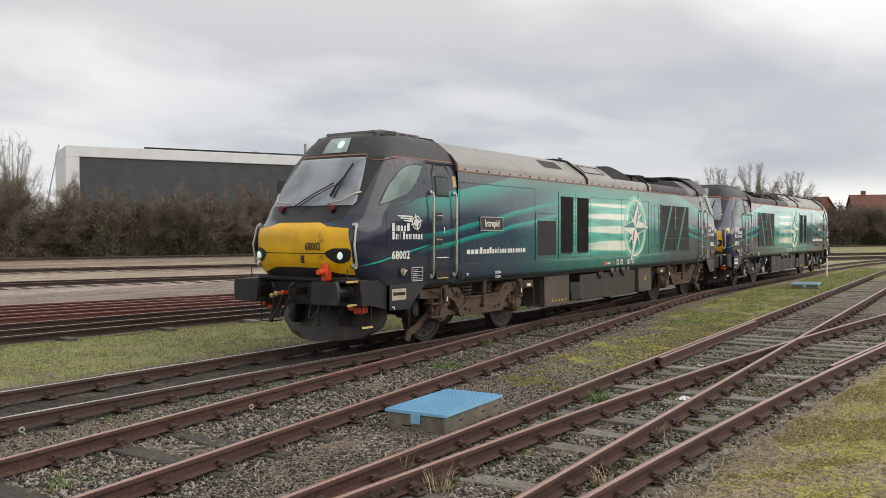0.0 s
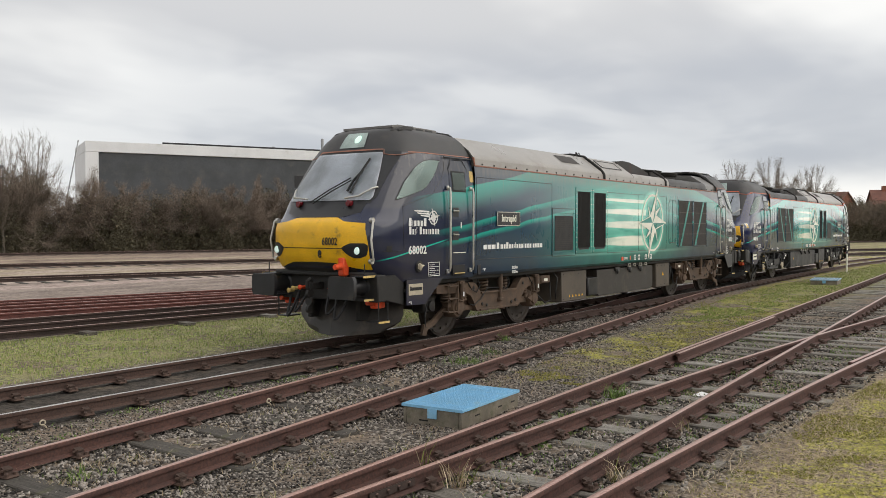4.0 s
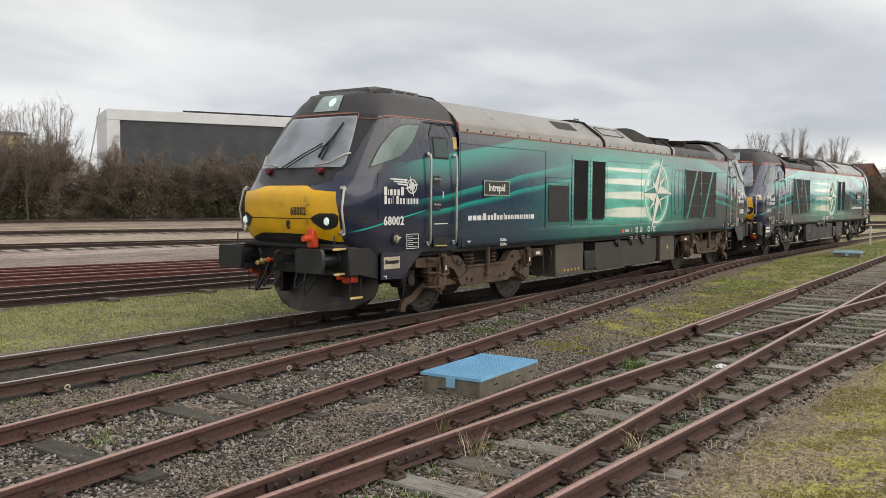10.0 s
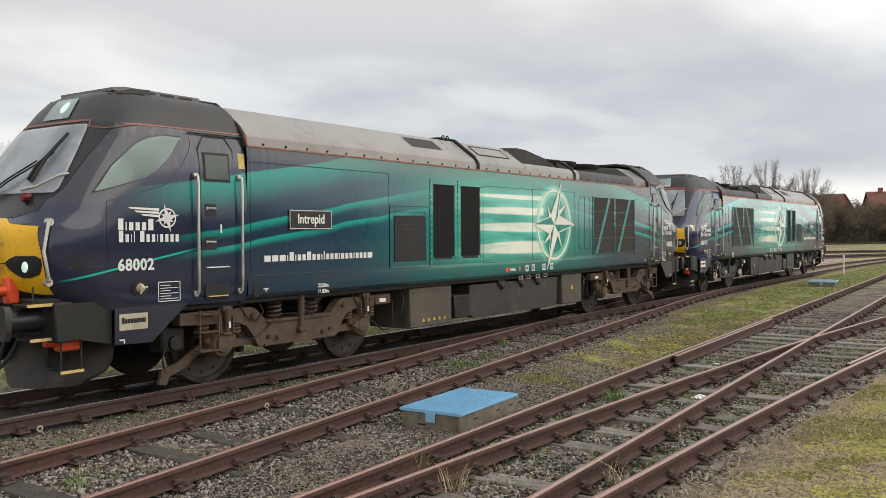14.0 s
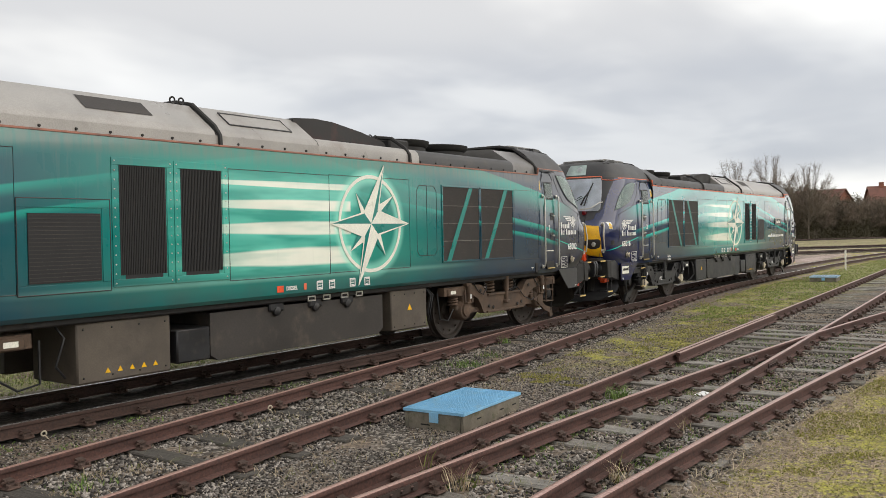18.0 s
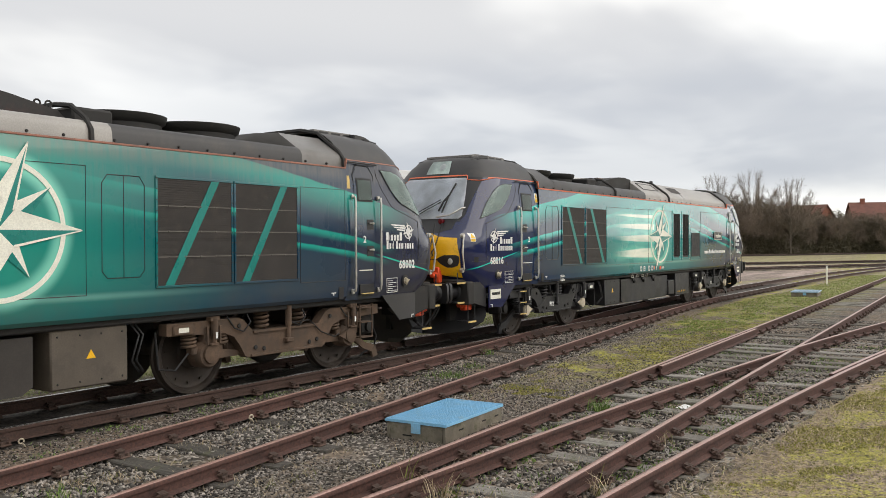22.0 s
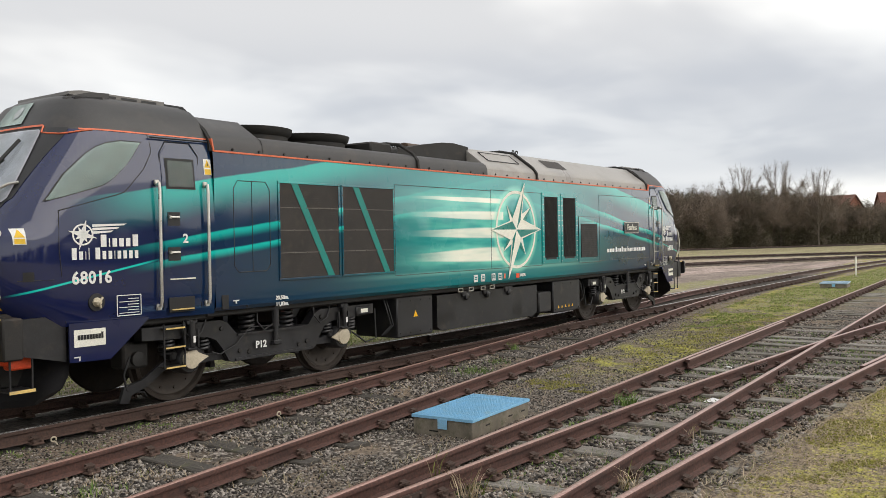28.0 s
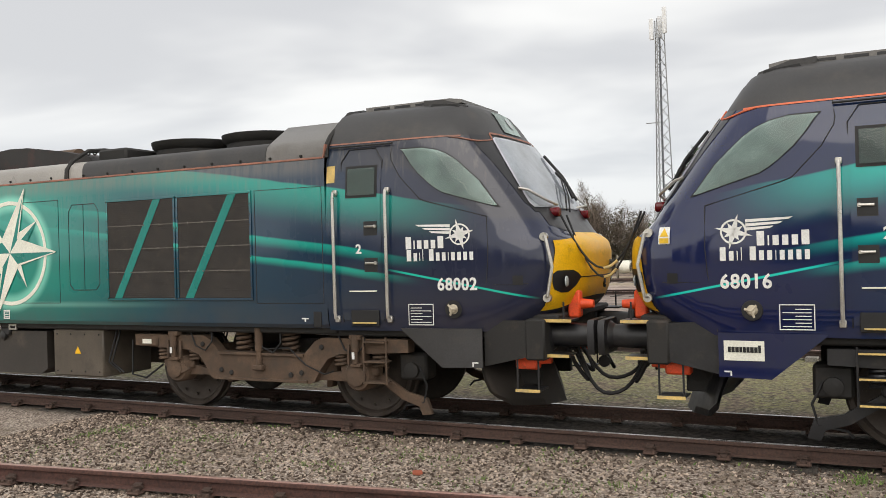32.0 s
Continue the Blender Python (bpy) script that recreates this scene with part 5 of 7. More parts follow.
    part("coupling_hook", g, SOOT, loco, "steel screw coupling")
    rows = []
    for z, back_, wide in ((0.80, 0.12, 0.92), (0.66, 0.07, 1.04), (0.52, 0.02, 1.12), (0.38, -0.03, 1.16), (0.26, -0.07, 1.12), (0.18, -0.10, 1.0)):
        rows.append([(X(0.84 + back_ + 0.46 * (abs(u) ** 1.2)), wide * u, z + 0.17 * abs(u) ** 5) for u in (-1, -0.8, -0.35, 0, 0.35, 0.8, 1)])
    g = Geo().grid(rows)
    g.grid([[(x - end * 0.03, y, z) for x, y, z in r] for r in rows])
    part("snow_plough", g, BLACK if not dirty else TANK_DARK, loco, "curved steel snow plough", smooth=12)
    for s in (-1, 1):
        part("plough_bracket", Geo().box(X(0.85), X(1.15), s * 0.5, s * 0.6, 0.45, 1.05, 0.01), SOOT, loco)
    # the cab narrows towards its nose
    for ob in set(loco.children_recursive) - before:
        me = ob.data
        if ob.matrix_basis != Matrix.Identity(4):
            me.transform(ob.matrix_basis)
            ob.matrix_basis = Matrix.Identity(4)
        if ob.name.split(".")[0] in ("buffer", "buffer_head", "buffer_beam", "snow_plough", "coupling_hook", "brake_hose", "hose_cock", "plough_bracket"):
            continue
        co = np.empty(3 * len(me.vertices))
        me.vertices.foreach_get("co", co)
        co = co.reshape(-1, 3)
        away = np.clip((3.2 - (10.25 - np.abs(co[:, 0]))) / 1.9, 0, 1)
        co[:, 1] -= np.sign(co[:, 1]) * 0.096 * away * np.minimum(1, np.abs(co[:, 1]) / 1.3)
        me.vertices.foreach_set("co", co.ravel())
        me.update()



def side_details(loco, s, livery, name):
    """Grilles, louvres, panels, plates and emblem of one long side."""
    L = s < 0
    # radiator grilles with painted diagonals
    for x0, x1 in (((3.52, 4.74), (4.76, 5.97)) if L else ((4.74, 5.97), (3.46, 4.70))):
        g = Geo()
        ring(g, s, x0, x1, 1.455, 2.81, 1.343, 1.362, 0.030)
        gr = part("radiator_grille", g, livery, loco, "bolted grille frame")
        part("grille_backing", side_box(Geo(), s, x0 + 0.028, x1 - 0.028, 1.483, 2.782, 1.346, 1.349, 0), GRID, gr)
        sl = Geo()
        n = 46
        for i in range(n):
            z = 1.488 + 1.29 * (i + 0.5) / n
            side_box(sl, s, x0 + 0.032, x1 - 0.032, z - 0.005, z + 0.005, 1.350, 1.356, 0)
        part("slats", sl, GRID, gr)
        ba = Geo()
        for z in (1.83, 2.14, 2.45):
            side_box(ba, s, x0 + 0.032, x1 - 0.032, z - 0.006, z + 0.006, 1.356, 1.359, 0)
            for i in range(4):
                u = x0 + (x1 - x0) * (i + 0.8) / 5
                ba.lathe((u, s * 1.358, z), "y", [(0, 0.014), (s * 0.008, 0.008)], 6)
        part("cross_bar", ba, CROSS, gr)
        a, b, w = x0 + 0.20, x0 + 0.92, 0.066
        st = Geo().prism([(a - w, 1.486), (a + w, 1.486), (b + w, 2.779), (b - w, 2.779)], "y", s * 1.357, s * 1.3595)
        part("painted_diagonal", st, TEAL, gr, "teal painted diagonal")
        bolts = Geo()
        for i in range(11):
            z = 1.48 + 1.30 * i / 10
            for x in (x0 + 0.015, x1 - 0.015):
                bolts.lathe((x, s * 1.361, z), "y", [(0, 0.010), (s * 0.006, 0.006)], 6)
        part("bolts", bolts, SOOT, gr)
    # tall louvred doors
    for x0, x1 in ((-2.94, -2.11), (-2.09, -1.26)) if L else ((-2.13, -1.37), (-2.95, -2.19)):
        g = Geo()
        ring(g, s, x0, x1, 1.43, 2.90, 1.343, 1.356, 0.085)
        dr = part("louvre_door", g, livery, loco, "tall louvred door")
        part("louvre_backing", Geo().prism([(x0 + 0.10, 1.56), (x0 + 0.16, 1.56), (x0 + 0.16, 1.50), (x1 - 0.16, 1.50), (x1 - 0.16, 1.56), (x1 - 0.10, 1.56), (x1 - 0.10, 2.82), (x0 + 0.10, 2.82)], "y", s * 1.346, s * 1.350), RUBBER, dr)
        sl = Geo()
        for i in range(26):
            x = x0 + 0.115 + (x1 - x0 - 0.23) * (i + 0.5) / 26
            side_box(sl, s, x - 0.004, x + 0.004, 1.56, 2.81, 1.350, 1.357, 0)
        part("slats", sl, SOOT, dr)
        bolts = Geo()
        for i in range(14):
            z = 1.47 + 1.39 * i / 13
            for x in (x0 + 0.035, x1 - 0.035):
                bolts.lathe((x, s * 1.355, z), "y", [(0, 0.011), (s * 0.007, 0.007)], 6)
        part("bolts", bolts, STEEL, dr)
    # small mesh window
    x0, x1 = (-4.05, -2.97) if L else (-4.05, -3.0)
    g = Geo()
    ring(g, s, x0, x1, 1.40, 2.42, 1.343, 1.354, 0.10)
    for z in (1.402, 2.418):
        part("panel_seam", Geo().tube([(x0, s * 1.353, z), (x1, s * 1.353, z)], 0.006, 5), PLATE, loco)
    for x in (x0, x1):
        part("panel_seam", Geo().tube([(x, s * 1.353, 1.40), (x, s * 1.353, 2.42)], 0.006, 5), PLATE, loco)
    mw = part("mesh_window", g, livery, loco, "square panel with mesh window")
    part("mesh", side_box(Geo(), s, x0 + 0.12, x1 - 0.12, 1.52, 2.26, 1.344, 1.357, 0), RUBBER, mw)
    wires = Geo()
    for i in range(18):
        z = 1.54 + 0.70 * i / 17
        side_box(wires, s, x0 + 0.125, x1 - 0.125, z - 0.004, z + 0.004, 1.357, 1.360, 0)
    part("slats", wires, GRID, mw)
    # panel seams
    xs = [(-7.0, -4.06, 1.42, 2.93)] + ([(-1.24, 0.66, 1.41, 2.85), (0.66, 2.60, 1.42, 2.86), (6.02, 7.0, 1.42, 2.80)] if L else [(0.58, 3.44, 1.41, 2.86), (-1.34, 0.58, 1.41, 2.88)])
    for x0, x1, z0, z1 in xs:
        part("panel_seam", Geo().tube([(x0, s * 1.345, z0), (x1, s * 1.345, z0), (x1, s * 1.345, z1), (x0, s * 1.345, z1), (x0, s * 1.345, z0)], 0.0055, 5), PLATE, loco)
    # shallow recessed door with clipped corners
    x0, x1 = (2.80, 3.37) if L else (6.12, 6.74)
    g = Geo()
    pts = [(x0, 1.68), (x0 + 0.07, 1.60), (x1 - 0.07, 1.60), (x1, 1.68), (x1, 2.68), (x1 - 0.07, 2.78), (x0 + 0.07, 2.78), (x0, 2.68), (x0, 1.68)]
    g.tube([(x, s * 1.345, z) for x, z in pts], 0.006, 5)
    g.tube([((x0 + x1) / 2, s * 1.346, 1.60), ((x0 + x1) / 2, s * 1.346, 2.78)], 0.005, 5)
    part("hatch_seal", g, PLATE, loco)
    # emblem and plates
    compass_emblem(loco, s, 1.60 if L else -0.33, 2.14, 1.349)
    pl = part("nameplate", side_box(Geo(), s, -6.30, -5.44, 2.04, 2.31, 1.345, 1.366, 0.006), PLATE, loco, "cast nameplate")
    bd = Geo()
    ring(bd, s, -6.30, -5.44, 2.04, 2.31, 1.366, 1.372, 0.016)
    part("nameplate_border", bd, STEEL, pl)
    words("lettering", name, 0.19, CREAM, pl, letter_pose(s, -5.87, 1.372, 2.18), "raised name letters", 0.003, bold=0.003, squeeze=0.92)
    part("lettering", word_bars(s, -6.76, -4.46, 1.66, 0.12, 1.348, "mmmitiootooiloooioooiooom"), WHITE, loco, "row of small white letter bars")
    for i, x in enumerate((0.36, 0.62, 1.08, 1.42) if L else (1.06, 0.82, 0.46, 0.22)):
        g = Geo()
        ring(g, s, x, x + 0.13, 1.19, 1.32, 1.344, 1.350, 0.018)
        for q in range(3):
            side_box(g, s, x + 0.03, x + 0.10, 1.215 + 0.035 * q, 1.227 + 0.035 * q, 1.344, 1.350, 0)
        part("instruction_label", g, WHITE, loco)
    g = side_box(Geo(), s, -0.42, -0.30, 1.20, 1.29, 1.344, 1.350, 0)
    part("fuel_label", g, ORANGE, loco)
    words("lettering", "DIESEL", 0.075, WHITE, loco, letter_pose(s, -0.14 if L else -0.56, 1.350, 1.245), "small white word", bold=0.002)
    part("fuel_label", side_box(Geo(), s, 0.10, 0.15, 1.21, 1.30, 1.344, 1.350, 0), ORANGE_LINE, loco)
    x = -5.6 if L else 5.92
    words("lettering", "20,50m.", 0.075, WHITE, loco, letter_pose(s, x, 1.349, 1.225), "small white length figures", bold=0.002)
    words("lettering", "11,83m.", 0.075, WHITE, loco, letter_pose(s, x, 1.349, 1.14), "small white length figures", bold=0.002)


def roof_details(loco, dirty):
    """Roof modules between the cabs, seen from cab 1 to cab 2."""
    lid = [(1.16, 3.385), (0.74, 3.70), (0.40, 3.765), (0.0, 3.77)]
    fullp = both(SHOULDER + lid[1:-1])
    low = both([(1.30, 3.13), (1.265, 3.15), (1.255, 3.27), (1.225, 3.335), (1.16, 3.385), (1.02, 3.40), (0.98, 3.34)])
    grey = ROOF_GREY
    part("roof_module", drawn(fullp, -7.05, -1.35, True), grey, loco, "grey engine room roof", smooth=30)
    part("roof_module", drawn(fullp, -1.25, 0.55, True), grey, loco, "grey roof module with hatch", smooth=30)
    part("roof_module", drawn(low, 0.55, 6.15, True), SOOT, loco, "sooty low roof well", smooth=30)
    part("roof_module", drawn(both(SHOULDER + [(0.78, 3.63), (0.3, 3.66)]), 6.15, 7.05, True), ROOF_MID if dirty else ROOF, loco, "grey roof module beside the cab", smooth=30)
    for s in (-1, 1):
        for x0, x1 in ((-6.9, -1.4), (-1.2, 2.6), (2.8, 6.9)):
            g = Geo()
            k = int((x1 - x0) / 0.42)
            for i in range(k):
                x = x0 + (i + 0.5) * (x1 - x0) / k
                g.lathe((x, s * 1.262, 3.185), "y", [(0, 0.02), (s * 0.022, 0.014)], 6)
            part("gutter_bolts", g, SOOT, loco)
        part("orange_line", Geo().box(-7.02, 7.02, s * 1.312, s * 1.340, 3.126, 3.150, 0.003), ORANGE_DULL if dirty else ORANGE_LINE, loco, "orange gutter line")
        for e in (-1, 1):
            part("orange_line", Geo().prism([(e * 7.055, 3.29), (e * 7.075, 3.29), (e * 7.04, 3.13), (e * 7.02, 3.13)], "y", s * 1.27, s * 1.338), ORANGE_DULL if dirty else ORANGE_LINE, loco)
        part("roof_band", drawn([(s * 1.268, 3.16), (s * 1.262, 3.275), (s * 1.232, 3.34), (s * 1.165, 3.388), (s * 1.04, 3.404)], 0.55, 3.0), ROOF_GREY if dirty else ROOF, loco, smooth=50)
        part("roof_band", drawn([(s * 1.268, 3.16), (s * 1.262, 3.275), (s * 1.232, 3.34), (s * 1.165, 3.388), (s * 1.04, 3.404)], 3.0, 6.15), ROOF, loco, smooth=50)
        part("roof_band", drawn([(s * 1.268, 3.16), (s * 1.262, 3.275)], -7.05, 0.55), ROOF_GREY, loco, smooth=50)
        for x0, x1, m in ((-3.05, -2.15, GRID), (-0.95, 0.20, ROOF_GREY)):
            a, b = 0.24, 0.80
            p = [Vector((0, s * (1.16 - 0.42 * t), 3.385 + 0.315 * t)) for t in (a, b)]
            o = Vector((0, s * 0.315, 0.42)).normalized() * 0.006
            g = Geo().add([(x, q.y + o.y, q.z + o.z) for q in p for x in (x0, x1)], [(0, 1, 3, 2)])
            part("roof_vent" if m == GRID else "roof_hatch", g, m, loco, "dark mesh roof vent" if m == GRID else "pale roof hatch")
            if m != GRID:
                q = [(x0, a), (x1, a), (x1, b), (x0, b), (x0, a)]
                part("hatch_seal", Geo().tube([(x, s * (1.16 - 0.42 * t) + o.y, 3.385 + 0.315 * t + o.z) for x, t in q], 0.012, 5), PLATE, loco)
    # joints over the roof
    for x, tall in ((-7.05, 1), (-1.30, 1), (2.72, 0), (7.05, 1)):
        pts = [(-1.29, 3.14), (-1.275, 3.28), (-1.18, 3.40), (-0.75, 3.715), (-0.4, 3.785), (0.4, 3.785), (0.75, 3.715), (1.18, 3.40), (1.275, 3.28), (1.29, 3.14)] if tall else [(-1.29, 3.14), (-1.28, 3.28), (-1.18, 3.41), (-0.9, 3.58), (-0.6, 3.62), (0.6, 3.62), (0.9, 3.58), (1.18, 3.41), (1.28, 3.28), (1.29, 3.14)]
        part("roof_joint", Geo().tube([(x, y, z) for y, z in pts], 0.032, 6), SOOT, loco, "black roof joint strap")
    # exhaust housing, fans, cab-side end plate
    g = Geo().prism([(0.50, 3.40), (0.50, 3.72), (0.95, 3.755), (1.35, 3.74), (2.05, 3.64), (2.62, 3.52), (2.75, 3.40)], "y", -0.80, 0.80)
    part("exhaust_housing", g, EXHAUST if dirty else SOOT, loco, "rust-streaked black exhaust housing")
    g = Geo().lathe((1.15, 0.45, 3.55), "x", [(-0.55, 0.16), (0.9, 0.16)], 14).lathe((1.15, -0.45, 3.55), "x", [(-0.55, 0.16), (0.9, 0.16)], 14)
    part("silencer", g, DUSTY, loco, "brown-stained silencer")
    part("roof_box", Geo().box(2.80, 3.35, -0.80, 0.80, 3.36, 3.60, 0.03), SOOT, loco)
    for x in (3.95, 5.25):
        g = Geo().lathe((x, 0, 3.38), "z", [(0, 0.58), (0.17, 0.58), (0.21, 0.63), (0.29, 0.65), (0.30, 0.61), (0.24, 0.56), (0.20, 0.05)], 36)
        fan = part("cooling_fan", g, SOOT, loco, "black roof fan ring")
    for x in (-1.55, 2.45):
        for s in (-1, 1):
            g = Geo()
            for q in (0, 0.14):
                g.tube([(x + q + 0.04 * math.cos(a), s * 0.66, (3.765 if x < 0 else 3.60) + 0.04 * math.sin(a)) for a in [2 * math.pi * i / 10 for i in range(11)]], 0.012, 5)
            part("lifting_eye", g, SOOT, loco)
    for e in (-1, 1):
        g = Geo().prism([(e * 7.18, 3.75), (e * 7.18, 3.81), (e * 8.34, 3.815), (e * 8.50, 3.79), (e * 8.50, 3.75)], "y", -0.56, 0.56)
        part("air_conditioner", g, ROOF_MID, loco, "grey roof air unit")
        g = Geo()
        for q in range(3):
            g.box(e * (7.30 + 0.29 * q), e * (7.52 + 0.29 * q), -0.565, 0.565, 3.765, 3.792, 0)
        part("air_slot", g, PLATE, loco)


def locomotive(number, name, dirty, lit, label):
    """One locomotive about its own middle: cab 1 towards -x, cab 2 towards +x."""
    loco = thing("diesel_locomotive", label, "locomotive", "coupled locomotives")
    livery = NAVY_A if dirty else NAVY_B
    frame_mat, gear_mat, cap = (DUSTY, DUSTY, DUSTY) if dirty else (BLACK, BLACK, BEIGE)
    part("body_shell", drawn(both(BODY), -7.05, 7.05), livery, loco, "teal painted engine room side", smooth=30)
    part("underframe", Geo().box(-7.1, 7.1, -1.22, 1.22, 1.04, 1.16, 0.02), SOOT, loco)
    for e in (-1, 1):
        cab_details(loco, e, number, "1" if e < 0 else "2", dirty, lit if e < 0 else False, livery, -1 if dirty else 1)
    for s in (-1, 1):
        side_details(loco, s, livery, name)
    roof_details(loco, dirty)
    wheels = []
    for e in (-1, 1):
        wheels += bogie(loco, e * 5.915, frame_mat, gear_mat, cap, not dirty)
    body = TANK_BROWN if dirty else BLACK
    for s in (-1, 1):
        g = Geo().prism([(-1.43, 0.46), (-1.43, 1.0), (2.08, 1.0), (2.08, 0.46), (1.95, 0.38), (-1.3, 0.38)], "y", s * 0.2, s * 1.16)
        tank = part("fuel_tank", g, TANK_DARK if dirty else BLACK, loco, "long fuel tank")
        for x in (-0.28, 0.5, 1.2):
            g = Geo().lathe((x, s * 1.16, 0.93), "y", [(-0.02, 0.07), (s * 0.05, 0.06), (s * 0.06, 0.03)], 12).box(x - 0.14, x + 0.14, s * 1.10, s * 1.20, 0.93, 1.05, 0.02)
            part("filler", g, BLACK, tank)
        for x in (0.30, 0.62, 1.02, 1.36):
            part("label_rack", ring(Geo(), s, x, x + 0.16, 1.02, 1.10, 1.20, 1.23, 0.02), STEEL, loco)
        for x0, x1, z0, nm in ((-3.32, -2.07, 0.36, "battery_box"), (-1.98, -1.46, 0.42, "air_tank_box"), (2.26, 3.24, 0.38, "equipment_box")):
            g = Geo().box(x0, x1, s * 0.3, s * 1.20, z0, 1.04 if x0 != -1.98 else 0.84, 0.02)
            bx = part(nm, g, body if x0 != -1.98 else BLACK, loco, "underfloor box")
            if x0 != -1.98:
                for q in range(5 if x0 < 0 else 1):
                    tri = Geo()
                    cx = (x0 + 0.38 + 0.16 * q) if x0 < 0 else (x0 + x1) / 2
                    cz = 0.48 if x0 < 0 else 0.74
                    r = 0.035 if x0 < 0 else 0.06
                    tri.prism([(cx - r, cz - r * 0.7), (cx + r, cz - r * 0.7), (cx, cz + r)], "y", s * 1.20, s * 1.204)
                    part("hazard_mark", tri, YELLOW, bx, "yellow warning triangle")
                bolt = Geo()
                for q in range(4):
                    for z in (z0 + 0.07, 0.97):
                        bolt.lathe((x0 + 0.08 + (x1 - x0 - 0.16) * q / 3, s * 1.20, z), "y", [(0, 0.014), (s * 0.008, 0.008)], 6)
                part("bolts", bolt, SOOT, bx)
        for q, x in enumerate((3.42, 3.36, -3.5)):
            g = Geo().tube([(x, s * 1.05, 1.05), (x + 0.06, s * 1.16, 0.9), (x - 0.05, s * 1.17, 0.6), (x + 0.1, s * 1.1, 0.45)], 0.014, 6)
            part("cable", g, RUBBER, loco)
    return loco, wheels


main_track = thing("railway_track", "straight running line with polished dark rails under the locomotives", "track", kind="structure")
side_track = thing("railway_track", "rusty siding that leaves the running line beside the blue box", "track", kind="structure")
turnout = thing("railway_turnout", "rusty turnout with crossing frog, timber sleepers and cast chairs", "track", kind="structure")
rail("rail", lines["A1"], -22, 110, RUN, main_track)
rail("rail", lines["A2"], -22, 110, RUN, main_track)
rail("rail", lambda x: lines["B1"](x) , -16, 33.2, RUST, side_track)
rail("rail", lambda x: lines["B2"](x), -16, 31.5, RUST, side_track)
rail("rail", lines["C1"], -9, 62, RUST, turnout)
rail("rail", lines["D1"], -9, 62, RUST, turnout)
rail("rail", lines["C2"], -1.5, 45, RUST, turnout)
rail("rail", lines["D2"], -1.5, 45, RUST, turnout)
rail("check_rail", lambda x: lines["C1"](x) - 0.095, 13.6, 20.5, RUST, turnout)
rail("check_rail", lambda x: lines["D2"](x) + 0.095, 14.2, 21.0, RUST, turnout)
rail("check_rail", lambda x: lines["A1"](x) - 0.095, 14.5, 20.5, DULL, side_track)
for fn, x in ((lines["C2"], 14.0), (lines["D1"], 13.7), (lines["C2"], 5.55), (lines["C1"], 4.6), (lines["B2"], 24.0)):
    for s in (-1, 1):
        a = math.degrees(math.atan2(fn(x + 0.3) - fn(x - 0.3), 0.6))
        g = Geo().box(-0.28, 0.28, s * 0.014, s * 0.034, -0.115, -0.045, 0.006)
        for k in range(4):
            g.lathe((-0.2 + 0.133 * k, s * 0.034, -0.08), "y", [(0, 0.02), (s * 0.02, 0.018)], 6)
        part("fishplate", g, DULL, turnout if x != 24.0 else side_track, at=pose(x, fn(x), 0, 0, 0, a))
bed(main_track, -14, 44, 0.74, [lines["A1"], lines["A2"]], 0.03, 0.25, mat=TARRED)
bed(side_track, -9.2, 20, 0.74, [lines["B1"], lines["B2"]], 0.006, 0.04, mat=TARRED)
bed(side_track, 20.2, 33, 0.74, [lines["B2"]], 0.03, 0.85, mat=TARRED)
bed(turnout, -1.2, 25, 0.72, [lines["C1"], lines["C2"], lines["D1"], lines["D2"]])
bed(turnout, 25.3, 46, 0.74, [lines["C1"], lines["D1"]])
bed(turnout, 25.3, 42, 0.74, [lines["C2"], lines["D2"]])


# ---- loose stone, gravel, turf ----
def island_material(name, dark, light, rough=0.95, green=None, skew=1.0):
    m, n, b = material(name)
    r = n.node("ShaderNodeNewGeometry").outputs["Random Per Island"]
    col = n.mix(n.math("POWER", r, skew), dark, light)
    if green:
        col = n.mix(n.ramp(r, 0.80, 0.82), col, green)
    f = n.noise(n.coords(), 45, 4)
    n.put(b["Base Color"], n.mix(n.ramp(f, 0.3, 0.7, 0.0, 0.35), col, tuple(c * 0.5 for c in dark)))
    b["Roughness"].default_value = rough
    b["Specular IOR Level"].default_value = 0.3
    return m


BALLAST = island_material("mixed_ballast", (0.027, 0.024, 0.022), (0.50, 0.45, 0.40), skew=2.05)
GRAVEL = island_material("pale_gravel", (0.060, 0.042, 0.032), (0.70, 0.57, 0.46), skew=1.9)
BLADE = island_material("winter_turf_blades", (0.15, 0.20, 0.055), (0.46, 0.53, 0.17), 0.8, (0.48, 0.40, 0.24))
STRAW = island_material("dry_straw_blades", (0.34, 0.26, 0.16), (0.74, 0.63, 0.46), 0.85, (0.16, 0.19, 0.04))
WEED = island_material("weed_leaves", (0.065, 0.13, 0.025), (0.24, 0.33, 0.09), 0.7)
MOSSB = island_material("moss_cushions", (0.13, 0.135, 0.034), (0.58, 0.55, 0.135), 0.9, (0.46, 0.36, 0.23))

OCTA_F = np.array([(0, 2, 4), (2, 1, 4), (1, 3, 4), (3, 0, 4), (2, 0, 5), (1, 2, 5), (3, 1, 5), (0, 3, 5)])


def raw_mesh(name, verts, faces, mat):
    me = bpy.data.meshes.new(name)
    me.vertices.add(len(verts)), me.vertices.foreach_set("co", np.asarray(verts, np.float32).ravel())
    k = faces.shape[1]
    me.loops.add(faces.size), me.loops.foreach_set("vertex_index", faces.ravel().astype(np.int32))
    me.polygons.add(len(faces)), me.polygons.foreach_set("loop_start", np.arange(0, faces.size, k, dtype=np.int32))
    me.update(calc_edges=True)
    me.materials.append(mat)
    return me


